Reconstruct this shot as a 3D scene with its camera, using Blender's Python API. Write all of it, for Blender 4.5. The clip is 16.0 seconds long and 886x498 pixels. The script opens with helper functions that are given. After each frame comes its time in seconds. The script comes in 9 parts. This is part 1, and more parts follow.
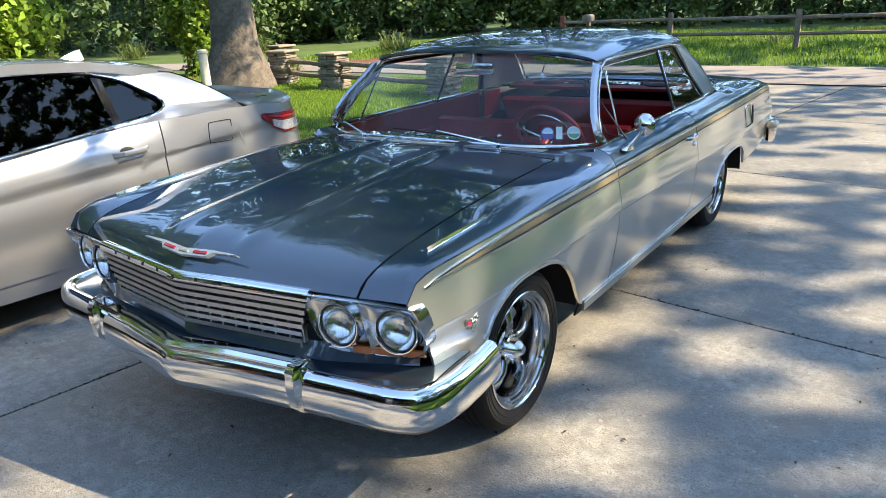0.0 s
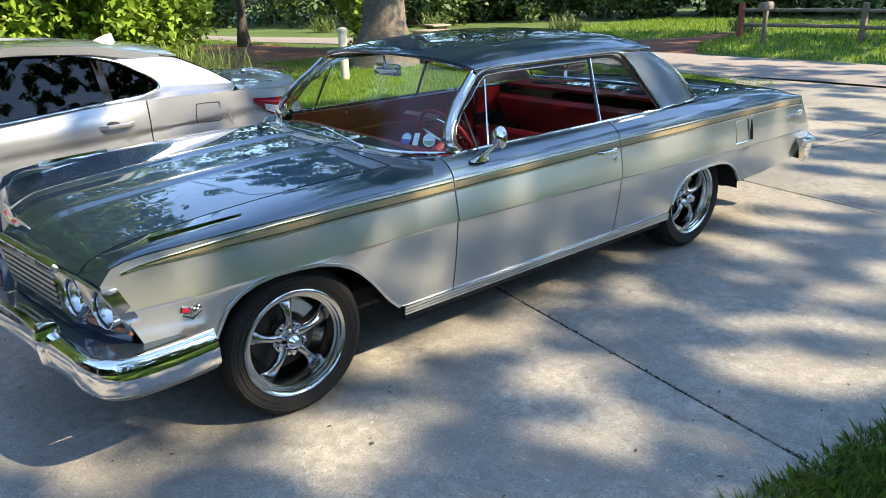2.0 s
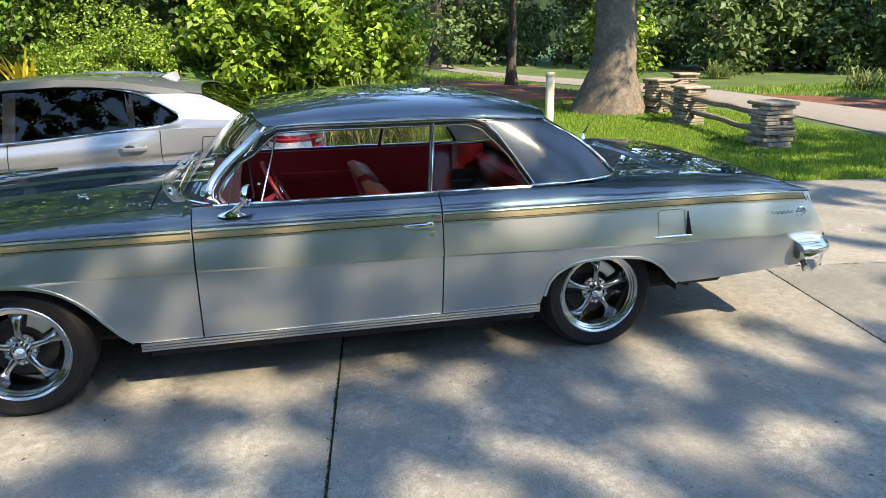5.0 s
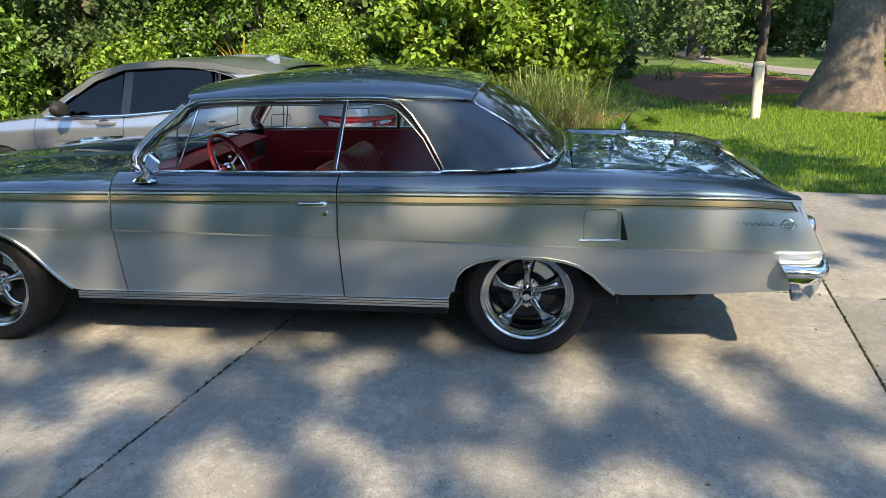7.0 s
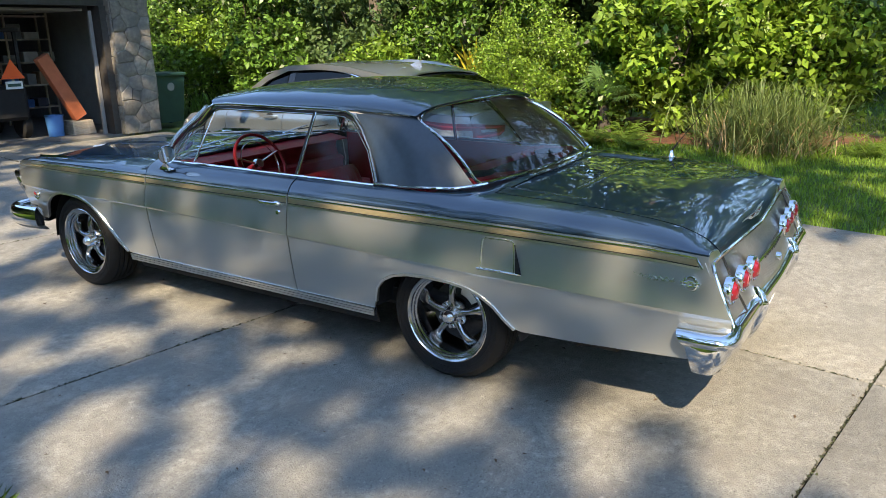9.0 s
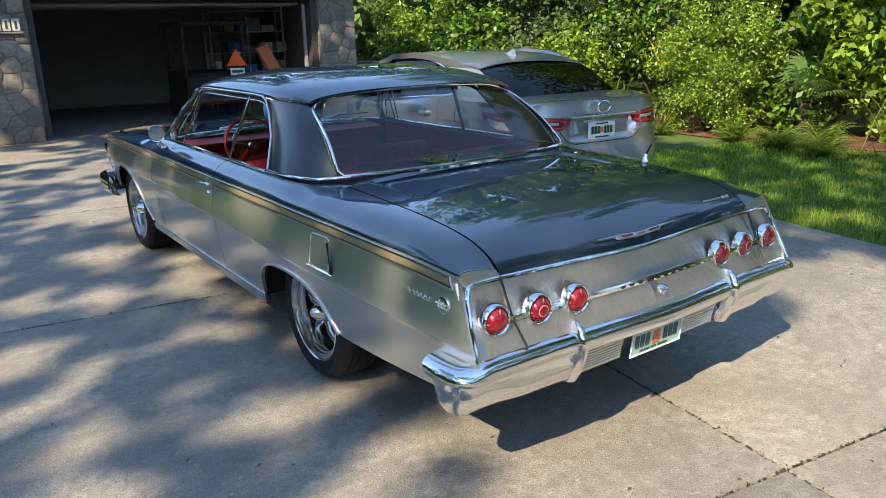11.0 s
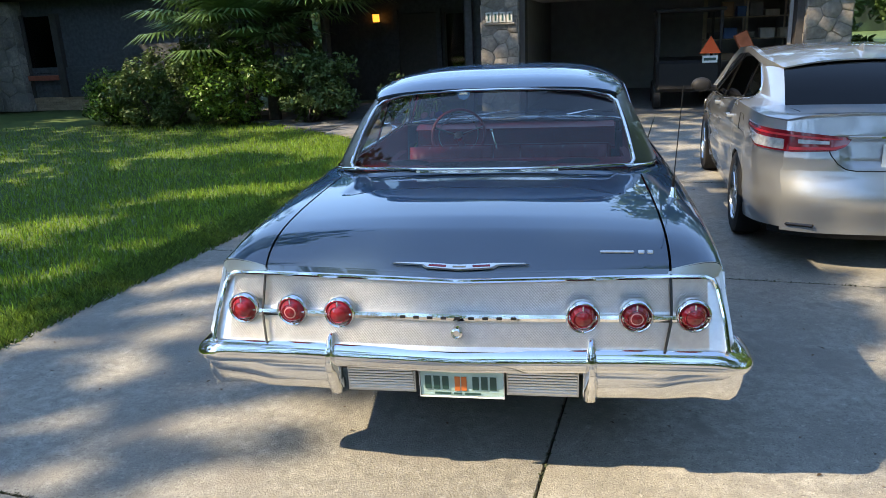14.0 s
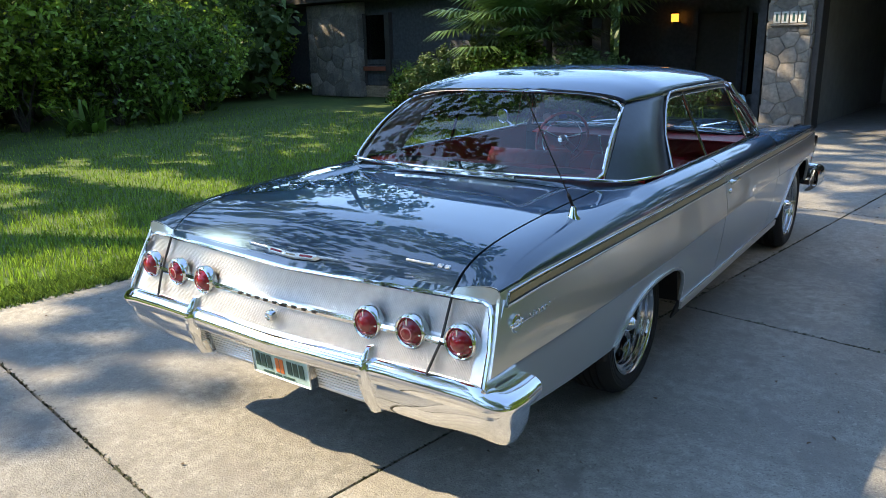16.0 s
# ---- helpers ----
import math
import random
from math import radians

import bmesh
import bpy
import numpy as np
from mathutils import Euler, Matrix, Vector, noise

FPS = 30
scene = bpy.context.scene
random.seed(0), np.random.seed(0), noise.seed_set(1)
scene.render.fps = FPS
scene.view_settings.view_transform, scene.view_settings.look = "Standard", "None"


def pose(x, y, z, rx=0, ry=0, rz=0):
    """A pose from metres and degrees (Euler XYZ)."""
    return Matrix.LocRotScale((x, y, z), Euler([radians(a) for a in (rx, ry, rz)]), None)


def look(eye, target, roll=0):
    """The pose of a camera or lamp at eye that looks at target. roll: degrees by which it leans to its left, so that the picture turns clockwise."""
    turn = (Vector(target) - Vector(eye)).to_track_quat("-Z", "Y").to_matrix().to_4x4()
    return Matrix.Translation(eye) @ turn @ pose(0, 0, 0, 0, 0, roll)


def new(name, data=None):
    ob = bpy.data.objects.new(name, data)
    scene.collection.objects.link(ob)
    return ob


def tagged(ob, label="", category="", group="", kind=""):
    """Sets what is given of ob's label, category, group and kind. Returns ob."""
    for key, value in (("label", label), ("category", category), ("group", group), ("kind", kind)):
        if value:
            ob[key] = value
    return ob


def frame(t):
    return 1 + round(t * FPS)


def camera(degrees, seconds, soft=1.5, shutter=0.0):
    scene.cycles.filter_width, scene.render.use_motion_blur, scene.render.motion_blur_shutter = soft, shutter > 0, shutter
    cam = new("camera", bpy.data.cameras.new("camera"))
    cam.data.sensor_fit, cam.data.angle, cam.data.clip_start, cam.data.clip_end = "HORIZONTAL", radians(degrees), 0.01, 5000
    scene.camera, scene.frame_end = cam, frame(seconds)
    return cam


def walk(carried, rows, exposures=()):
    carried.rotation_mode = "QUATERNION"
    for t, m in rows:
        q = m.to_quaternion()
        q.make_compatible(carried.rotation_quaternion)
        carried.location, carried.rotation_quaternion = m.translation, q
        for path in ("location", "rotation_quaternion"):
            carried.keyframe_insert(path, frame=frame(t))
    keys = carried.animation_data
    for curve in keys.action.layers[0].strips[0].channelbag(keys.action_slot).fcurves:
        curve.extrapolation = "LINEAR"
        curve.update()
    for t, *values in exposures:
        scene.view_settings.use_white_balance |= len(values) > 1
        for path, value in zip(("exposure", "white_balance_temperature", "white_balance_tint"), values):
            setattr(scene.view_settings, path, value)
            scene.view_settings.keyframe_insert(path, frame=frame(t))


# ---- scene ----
cam = camera(62.0, 16.0, soft=0.7)
PATH = [
    (0, (-2.21, 3.848, 1.684), (-1.121, 2.301, 1.037), -2.9),
    (0.5, (-2.526, 3.655, 1.72), (-1.302, 2.205, 1.088), -2.6),
    (1, (-2.848, 3.382, 1.754), (-1.554, 2.004, 1.1), -2.1),
    (1.5, (-3.267, 3.121, 1.764), (-1.89, 1.839, 1.086), -2.0),
    (2, (-3.508, 2.782, 1.755), (-2.043, 1.602, 1.074), -1.9),
    (2.5, (-3.72, 2.398, 1.774), (-2.165, 1.331, 1.108), -1.4),
    (3, (-4.03, 2.018, 1.788), (-2.396, 1.056, 1.153), -0.9),
    (3.5, (-4.207, 1.594, 1.761), (-2.5, 0.744, 1.156), -0.5),
    (4, (-4.369, 1.155, 1.78), (-2.596, 0.435, 1.199), -0.3),
    (4.5, (-4.53, 0.722, 1.808), (-2.705, 0.135, 1.237), -0.4),
    (7, (-4.468, -1.605, 1.686), (-2.573, -1.329, 1.108), -1.4),
    (7.5, (-4.357, -2.124, 1.682), (-2.51, -1.614, 1.112), -1.3),
    (8, (-4.241, -2.593, 1.756), (-2.477, -1.842, 1.187), -1.4),
    (8.5, (-4.115, -3.05, 1.766), (-2.428, -2.132, 1.208), -1.0),
    (9, (-3.833, -3.405, 1.738), (-2.218, -2.369, 1.175), -0.8),
    (11.5, (-1.898, -4.912, 1.665), (-0.977, -3.233, 1.089), -1.5),
    (12, (-1.472, -5.125, 1.675), (-0.773, -3.346, 1.088), -1.6),
    (12.5, (-1.028, -5.282, 1.69), (-0.57, -3.43, 1.092), -1.9),
    (13, (-0.57, -5.305, 1.688), (-0.36, -3.408, 1.089), -2.1),
    (13.5, (-0.095, -5.357, 1.688), (-0.15, -3.444, 1.107), -2.3),
    (14, (0.359, -5.32, 1.683), (0.047, -3.428, 1.117), -2.4),
    (14.5, (0.808, -5.227, 1.672), (0.241, -3.393, 1.112), -2.9),
    (15, (1.258, -5.091, 1.654), (0.462, -3.339, 1.109), -2.7),
    (15.5, (1.633, -4.855, 1.63), (0.642, -3.203, 1.095), -2.0),
    (16, (2.033, -4.62, 1.613), (0.901, -3.062, 1.075), -1.4),
]
walk(cam, [(t, look(eye, target, roll)) for t, eye, target, roll in PATH], exposures=[(0.0, 2.53, 7500, 8), (4.7, 2.45, 7500, 8), (7.0, 2.25, 7500, 8), (9.0, 2.2, 7500, 8), (11.5, 2.05, 7500, 8), (13.5, 2.18, 7500, 8), (14.2, 2.3, 7500, 8), (16.0, 2.41, 7500, 8)])

# ---- world, sun ----
SUN_DIR = Vector((-0.68, -0.33, 0.655)).normalized()
world = bpy.data.worlds.new("sky")
scene.world = world
world.use_nodes = True
_wn = world.node_tree
_sky = _wn.nodes.new("ShaderNodeTexSky")
_sky.sky_type = "NISHITA"
_sky.sun_disc = False
_sky.air_density, _sky.dust_density, _sky.ozone_density = 0.75, 0.05, 3.0
_sky.sun_elevation = math.asin(SUN_DIR.z)
_sky.sun_rotation = math.atan2(SUN_DIR.x, SUN_DIR.y)
_wn.nodes["Background"].inputs["Strength"].default_value = 0.15
_wn.links.new(_sky.outputs["Color"], _wn.nodes["Background"].inputs["Color"])
_sl = bpy.data.lights.new("sun", "SUN")
_sl.energy, _sl.angle, _sl.color = 2.3, radians(0.53), (1.0, 0.86, 0.68)
sun = new("sun", _sl)
sun.matrix_world = look(SUN_DIR * 40, (0, 0, 0))


# ---- materials ----
def principled(name, colour=(0.5, 0.5, 0.5), rough=0.5, metal=0.0, coat=0.0, spec=0.5, vary=0.0, scale=6.0, bump=0.0, bscale=60.0,
               second=None, sscale=1.5, mix=0.5, emit=None, power=0.0, translucent=0.0, rand=0.0, trans=0.0, coat_rough=0.03):
    m = bpy.data.materials.new(name)
    m.use_nodes = True
    nt = m.node_tree
    b = nt.nodes["Principled BSDF"]
    b.inputs["Roughness"].default_value, b.inputs["Metallic"].default_value = rough, metal
    b.inputs["Coat Weight"].default_value, b.inputs["Coat Roughness"].default_value = coat, coat_rough
    b.inputs["Specular IOR Level"].default_value = spec
    b.inputs["Transmission Weight"].default_value = trans
    c = (*colour, 1)
    b.inputs["Base Color"].default_value = c
    link, node = nt.links.new, nt.nodes.new
    coord = node("ShaderNodeTexCoord").outputs["Object"]
    last = None
    if vary or second:
        n1 = node("ShaderNodeTexNoise")
        n1.inputs["Scale"].default_value, n1.inputs["Detail"].default_value = scale, 6
        link(coord, n1.inputs["Vector"])
        ramp = node("ShaderNodeMapRange")
        ramp.inputs[1].default_value, ramp.inputs[2].default_value = 0.3, 0.7
        ramp.inputs[3].default_value, ramp.inputs[4].default_value = 1 - vary, 1 + vary
        link(n1.outputs["Fac"], ramp.inputs[0])
        mul = node("ShaderNodeVectorMath")
        mul.operation = "SCALE"
        mul.inputs[0].default_value = colour
        link(ramp.outputs[0], mul.inputs["Scale"])
        last = mul.outputs[0]
        if second:
            n2 = node("ShaderNodeTexNoise")
            n2.inputs["Scale"].default_value, n2.inputs["Detail"].default_value = sscale, 4
            link(coord, n2.inputs["Vector"])
            r2 = node("ShaderNodeMapRange")
            r2.inputs[1].default_value, r2.inputs[2].default_value = 0.42, 0.62
            r2.inputs[4].default_value = mix
            link(n2.outputs["Fac"], r2.inputs[0])
            mx = node("ShaderNodeMix")
            mx.data_type = "RGBA"
            link(r2.outputs[0], mx.inputs["Factor"])
            link(last, mx.inputs["A"])
            mx.inputs["B"].default_value = (*second, 1)
            last = mx.outputs["Result"]
    if rand:
        src = node("ShaderNodeNewGeometry").outputs["Random Per Island"] if rand > 0 else node("ShaderNodeObjectInfo").outputs["Random"]
        r3 = node("ShaderNodeMapRange")
        r3.inputs[3].default_value, r3.inputs[4].default_value = 1 - abs(rand), 1 + abs(rand)
        link(src, r3.inputs[0])
        ml = node("ShaderNodeVectorMath")
        ml.operation = "SCALE"
        if last:
            link(last, ml.inputs[0])
        else:
            ml.inputs[0].default_value = colour
        link(r3.outputs[0], ml.inputs["Scale"])
        last = ml.outputs[0]
    if last:
        link(last, b.inputs["Base Color"])
    if bump:
        n3 = node("ShaderNodeTexNoise")
        n3.inputs["Scale"].default_value, n3.inputs["Detail"].default_value = bscale, 5
        link(coord, n3.inputs["Vector"])
        bp = node("ShaderNodeBump")
        bp.inputs["Strength"].default_value, bp.inputs["Distance"].default_value = bump, 0.01
        link(n3.outputs["Fac"], bp.inputs["Height"])
        link(bp.outputs[0], b.inputs["Normal"])
    if emit:
        b.inputs["Emission Color"].default_value, b.inputs["Emission Strength"].default_value = (*emit, 1), power
    if translucent:
        tr = node("ShaderNodeBsdfTranslucent")
        if last:
            link(last, tr.inputs["Color"])
        else:
            tr.inputs["Color"].default_value = c
        ms = node("ShaderNodeMixShader")
        ms.inputs[0].default_value = translucent
        link(b.outputs[0], ms.inputs[1])
        link(tr.outputs[0], ms.inputs[2])
        link(ms.outputs[0], nt.nodes["Material Output"].inputs["Surface"])
    return m


def glass(name, tint=(0.85, 0.9, 0.88), gloss=0.035):
    m = bpy.data.materials.new(name)
    m.use_nodes = True
    nt = m.node_tree
    nt.nodes.remove(nt.nodes["Principled BSDF"])
    tr, gl = nt.nodes.new("ShaderNodeBsdfTransparent"), nt.nodes.new("ShaderNodeBsdfGlossy")
    tr.inputs[0].default_value = (*tint, 1)
    gl.inputs["Roughness"].default_value = 0.01
    fr, ms = nt.nodes.new("ShaderNodeLayerWeight"), nt.nodes.new("ShaderNodeMixShader")
    pw, mr = nt.nodes.new("ShaderNodeMath"), nt.nodes.new("ShaderNodeMapRange")
    pw.operation = "POWER"
    pw.inputs[1].default_value = 4.5
    mr.inputs[3].default_value, mr.inputs[4].default_value = gloss, 0.8
    nt.links.new(fr.outputs["Facing"], pw.inputs[0])
    nt.links.new(pw.outputs[0], mr.inputs[0])
    nt.links.new(mr.outputs[0], ms.inputs[0])
    nt.links.new(tr.outputs[0], ms.inputs[1])
    nt.links.new(gl.outputs[0], ms.inputs[2])
    nt.links.new(ms.outputs[0], nt.nodes["Material Output"].inputs["Surface"])
    return m


M_UPPER = principled("slate_metallic_sky_tint", (0.031, 0.052, 0.074), 0.4, 0.75, coat=1.0, coat_rough=0.012, vary=0.05, scale=900)
# blue specular tint puts the open sky's blue into the paint's reflections
M_UPPER.node_tree.nodes["Principled BSDF"].inputs["Specular Tint"].default_value = (0.4, 0.68, 1.0, 1)
M_UPPERD = principled("dulled_slate_paint", (0.036, 0.05, 0.064), 0.45, 0.55, coat=0.8, coat_rough=0.2, vary=0.08, scale=40)
M_SILVER = principled("silver_metallic_paint", (0.525, 0.555, 0.553), 0.29, 0.8, coat=1.0, vary=0.05, scale=900)
M_CHROME = principled("chrome", (0.82, 0.83, 0.84), 0.06, 1.0, vary=0.03, scale=30)
M_ALLOY = principled("polished_alloy", (0.54, 0.55, 0.56), 0.17, 1.0, vary=0.05, scale=25)
M_PILLAR = principled("bright_window_trim", (0.5, 0.51, 0.52), 0.2, 1.0, vary=0.05, scale=25)
M_BRUSHED = principled("anodised_aluminium", (0.7, 0.71, 0.7), 0.3, 1.0, vary=0.05, scale=40)
M_TAILP = principled("engine_turned_aluminium", (0.78, 0.78, 0.77), 0.36, 1.0, vary=0.06, scale=40)
M_PAN = principled("dull_silver_pan", (0.3, 0.31, 0.32), 0.48, 0.7, vary=0.1, scale=20)
M_GRILLE = principled("bright_grille_aluminium", (0.55, 0.55, 0.55), 0.4, 1.0, vary=0.05, scale=40)
M_GOLD = principled("gold_anodised_strip", (0.36, 0.3, 0.19), 0.38, 0.45, vary=0.05, scale=40)
M_REFL = principled("lamp_reflector", (0.86, 0.85, 0.82), 0.16, 1.0, vary=0.06, scale=45)
M_SPOKE = principled("grey_polished_spoke", (0.37, 0.38, 0.39), 0.17, 1.0, vary=0.08, scale=25)
M_DARK = principled("underbody_black", (0.012, 0.012, 0.013), 0.8, vary=0.2, scale=12)
M_SEAL = principled("black_rubber_seal", (0.012, 0.012, 0.012), 0.5)
M_TYRE = principled("tyre_rubber", (0.007, 0.007, 0.0075), 0.85, vary=0.2, scale=25, bump=0.15, bscale=150)
M_RED = principled("red_vinyl", (0.3, 0.012, 0.018), 0.42, vary=0.12, scale=9, bump=0.12, bscale=320)
M_REDCARPET = principled("red_carpet", (0.22, 0.014, 0.02), 0.95, vary=0.2, scale=120, bump=0.3, bscale=500)
M_HEAD = principled("white_headliner", (0.6, 0.56, 0.5), 0.8, vary=0.06, scale=20)
M_BLACKP = principled("black_plastic", (0.016, 0.016, 0.017), 0.6, spec=0.25, vary=0.1, scale=30)
M_LENS = principled("red_lamp_lens", (0.2, 0.005, 0.012), 0.1, coat=1.0, vary=0.15, scale=60)
M_LENSC = principled("clear_lamp_lens", (0.42, 0.43, 0.43), 0.12, coat=1.0, vary=0.3, scale=40)
M_AMBER = principled("amber_lens", (0.42, 0.13, 0.03), 0.25, coat=0.8, vary=0.1, scale=60)
M_GLASS = glass("clear_car_glass", (0.86, 0.92, 0.89), 0.05)
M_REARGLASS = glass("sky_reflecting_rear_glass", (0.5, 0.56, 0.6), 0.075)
M_SIDEGLASS = glass("quarter_glass", (0.76, 0.78, 0.76), 0.018)
M_TINT = glass("dark_tinted_glass", (0.09, 0.1, 0.105), 0.035)
M_HEADGLASS = glass("headlamp_glass", (0.93, 0.95, 0.96))
M_WHITEP = principled("white_plate_enamel", (0.7, 0.74, 0.74), 0.4, vary=0.06, scale=30)
M_TEALP = principled("pale_teal_enamel", (0.36, 0.52, 0.5), 0.4, vary=0.06, scale=30)
M_INK = principled("dark_green_ink", (0.02, 0.07, 0.06), 0.5)
M_ORANGE = principled("orange_ink", (0.6, 0.16, 0.04), 0.5)
M_BLUEST = principled("blue_sticker", (0.09, 0.08, 0.35), 0.4)
M_SKYST = principled("pale_blue_sticker", (0.45, 0.62, 0.75), 0.4)
M_GREENST = principled("green_sticker", (0.1, 0.3, 0.2), 0.4)
M_GLOSSK = principled("gloss_black_trim", (0.01, 0.01, 0.011), 0.05)
M_SEDAN = principled("grey_silver_paint", (0.4, 0.42, 0.44), 0.36, 0.8, coat=1.0, vary=0.05, scale=900)
for _m, _ior in ((M_UPPER, 1.95), (M_SILVER, 1.55), (M_SEDAN, 1.8)):
    _m.node_tree.nodes["Principled BSDF"].inputs["Coat IOR"].default_value = _ior


# ---- mesh helpers ----
def link_mesh(name, me, material, parent=None, label="", sharp=35, smooth=True):
    ob = new(name, me)
    if material:
        me.materials.append(material)
    if smooth and len(me.polygons):
        me.polygons.foreach_set("use_smooth", [True] * len(me.polygons))
        me.set_sharp_from_angle(angle=radians(sharp))
    if parent:
        ob.parent = parent
    if label:
        ob["label"] = label
    return ob


def solid(bm, thick, inward):
    """Gives a sheet its thickness: a second skin and a rim."""
    bm.normal_update()
    vs, fs = list(bm.verts), list(bm.faces)
    rim = [e for e in bm.edges if len(e.link_faces) == 1]
    a, b = (0.0, -thick) if inward < 0 else ((thick, 0.0) if inward > 0 else (thick / 2, -thick / 2))
    twin = {v: bm.verts.new(v.co + v.normal * b) for v in vs}
    if a:
        for v, co in [(v, v.co + v.normal * a) for v in vs]:
            v.co = co
    for f in fs:
        bm.faces.new([twin[v] for v in reversed(f.verts)])
    for e in rim:
        lp = e.link_loops[0]
        p, q = lp.vert, lp.link_loop_next.vert
        bm.faces.new((q, p, twin[p], twin[q]))


def part(name, bm, material, parent, label="", sharp=35, smooth=True, thick=0.0, inward=-1):
    me = bpy.data.meshes.new(name)
    if thick:
        solid(bm, thick, inward)
    bm.normal_update()
    bm.to_mesh(me)
    bm.free()
    return link_mesh(name, me, material, parent, label, sharp, smooth)


def thing(name, label, category, group="", at=(0, 0, 0), rz=0.0, kind=""):
    e = new(name)
    e.empty_display_size = 0.2
    e.matrix_basis = pose(*at, 0, 0, rz)
    return tagged(e, label, category, group, kind)


def np_mesh(name, verts, faces):
    """A mesh from arrays of places and of faces with one corner count."""
    verts, faces = np.asarray(verts, np.float32), np.asarray(faces, np.int32)
    me = bpy.data.meshes.new(name)
    k = faces.shape[1]
    me.vertices.add(len(verts))
    me.vertices.foreach_set("co", verts.ravel())
    me.loops.add(faces.size)
    me.loops.foreach_set("vertex_index", faces.ravel())
    me.polygons.add(len(faces))
    me.polygons.foreach_set("loop_start", np.arange(0, faces.size, k, dtype=np.int32))
    me.polygons.foreach_set("loop_total", np.full(len(faces), k, np.int32))
    me.update(calc_edges=True)
    return me


def sheet(fn, us, vs, bm=None, flip=False):
    """A grid surface of fn(u, v)."""
    bm = bm or bmesh.new()
    g = [[bm.verts.new(fn(u, v)) for v in vs] for u in us]
    for i in range(len(us) - 1):
        for j in range(len(vs) - 1):
            q = (g[i][j], g[i + 1][j], g[i + 1][j + 1], g[i][j + 1])
            try:
                bm.faces.new(q[::-1] if flip else q)
            except ValueError:
                pass
    return bm


def box(bm, c, s, rot=None, bev=0.0, seg=1):
    r = bmesh.ops.create_cube(bm, size=1.0)
    vs = r["verts"]
    m = Matrix.Translation(c) @ (rot.to_4x4() if rot else Matrix()) @ Matrix.Diagonal((*s, 1))
    bmesh.ops.transform(bm, matrix=m, verts=vs)
    if bev:
        es = list({e for v in vs for e in v.link_edges})
        bmesh.ops.bevel(bm, geom=es, offset=bev, segments=seg, profile=0.5, affect="EDGES")
    return bm


def rot_to(d):
    return Vector(d).to_track_quat("Z", "Y").to_matrix()


def rod(bm, a, b, r, r2=None, n=12, caps=True):
    a, b = Vector(a), Vector(b)
    d = b - a
    res = bmesh.ops.create_cone(bm, cap_ends=caps, segments=n, radius1=r, radius2=r if r2 is None else r2, depth=d.length)
    bmesh.ops.transform(bm, matrix=Matrix.Translation((a + b) / 2) @ rot_to(d).to_4x4(), verts=res["verts"])
    return bm


def ball(bm, c, r, n=12, s=(1, 1, 1)):
    res = bmesh.ops.create_uvsphere(bm, u_segments=n, v_segments=max(6, n // 2), radius=r)
    bmesh.ops.transform(bm, matrix=Matrix.Translation(c) @ Matrix.Diagonal((*s, 1)), verts=res["verts"])
    return bm


def sweep(bm, path, profile, closed=False, up=(0, 0, 1), cap=True):
    """Sweeps a closed profile of (side, height) pairs along a path."""
    path = [Vector(p) for p in path]
    up, rings, n = Vector(up), [], len(path)
    for i, p in enumerate(path):
        a, b = (path[(i - 1) % n], path[(i + 1) % n]) if closed else (path[max(i - 1, 0)], path[min(i + 1, n - 1)])
        t = (b - a).normalized()
        s = t.cross(up)
        s = s.normalized() if s.length > 1e-6 else Vector((1, 0, 0))
        h = s.cross(t).normalized()
        rings.append([bm.verts.new(p + s * q[0] + h * q[1]) for q in profile])
    k = len(profile)
    for i in range(n if closed else n - 1):
        r1, r2 = rings[i], rings[(i + 1) % n]
        for j in range(k):
            bm.faces.new((r1[j], r1[(j + 1) % k], r2[(j + 1) % k], r2[j]))
    if cap and not closed:
        bm.faces.new(rings[0][::-1])
        bm.faces.new(rings[-1])
    return bm


def circle(r, n=10, sx=1.0, sy=1.0):
    return [(r * sx * math.cos(a), r * sy * math.sin(a)) for a in (2 * math.pi * i / n for i in range(n))]


def lathe(bm, prof, c=(0, 0, 0), n=48, axis="x", a0=0.0, a1=2 * math.pi):
    """Turns a profile of (radius, height) about an axis through c."""
    full = abs(a1 - a0 - 2 * math.pi) < 1e-6
    angs = [a0 + (a1 - a0) * i / n for i in range(n if full else n + 1)]
    c = Vector(c)

    def at(r, h, a):
        u, v = r * math.cos(a), r * math.sin(a)
        return c + Vector({"x": (h, u, v), "y": (u, h, v), "z": (u, v, h)}[axis])

    g = [[bm.verts.new(at(r, h, a)) for r, h in prof] for a in angs]
    m = len(g)
    for i in range(m if full else m - 1):
        for j in range(len(prof) - 1):
            bm.faces.new((g[i][j], g[(i + 1) % m][j], g[(i + 1) % m][j + 1], g[i][j + 1]))
    return bm


def pchip(x, xs, ys):
    """Smooth interpolation with no overshoot."""
    if xs[0] > xs[-1]:
        xs, ys = xs[::-1], ys[::-1]
    if x <= xs[0]:
        return ys[0]
    if x >= xs[-1]:
        return ys[-1]
    d = [(ys[i + 1] - ys[i]) / (xs[i + 1] - xs[i]) for i in range(len(xs) - 1)]
    m = [d[0]] + [0 if a * b <= 0 else 2 * a * b / (a + b) for a, b in zip(d, d[1:])] + [d[-1]]
    i = max(k for k in range(len(xs) - 1) if xs[k] <= x)
    h = xs[i + 1] - xs[i]
    t = (x - xs[i]) / h
    return ((1 + 2 * t) * (1 - t) ** 2 * ys[i] + t * (1 - t) ** 2 * h * m[i] + t * t * (3 - 2 * t) * ys[i + 1] + t * t * (t - 1) * h * m[i + 1])


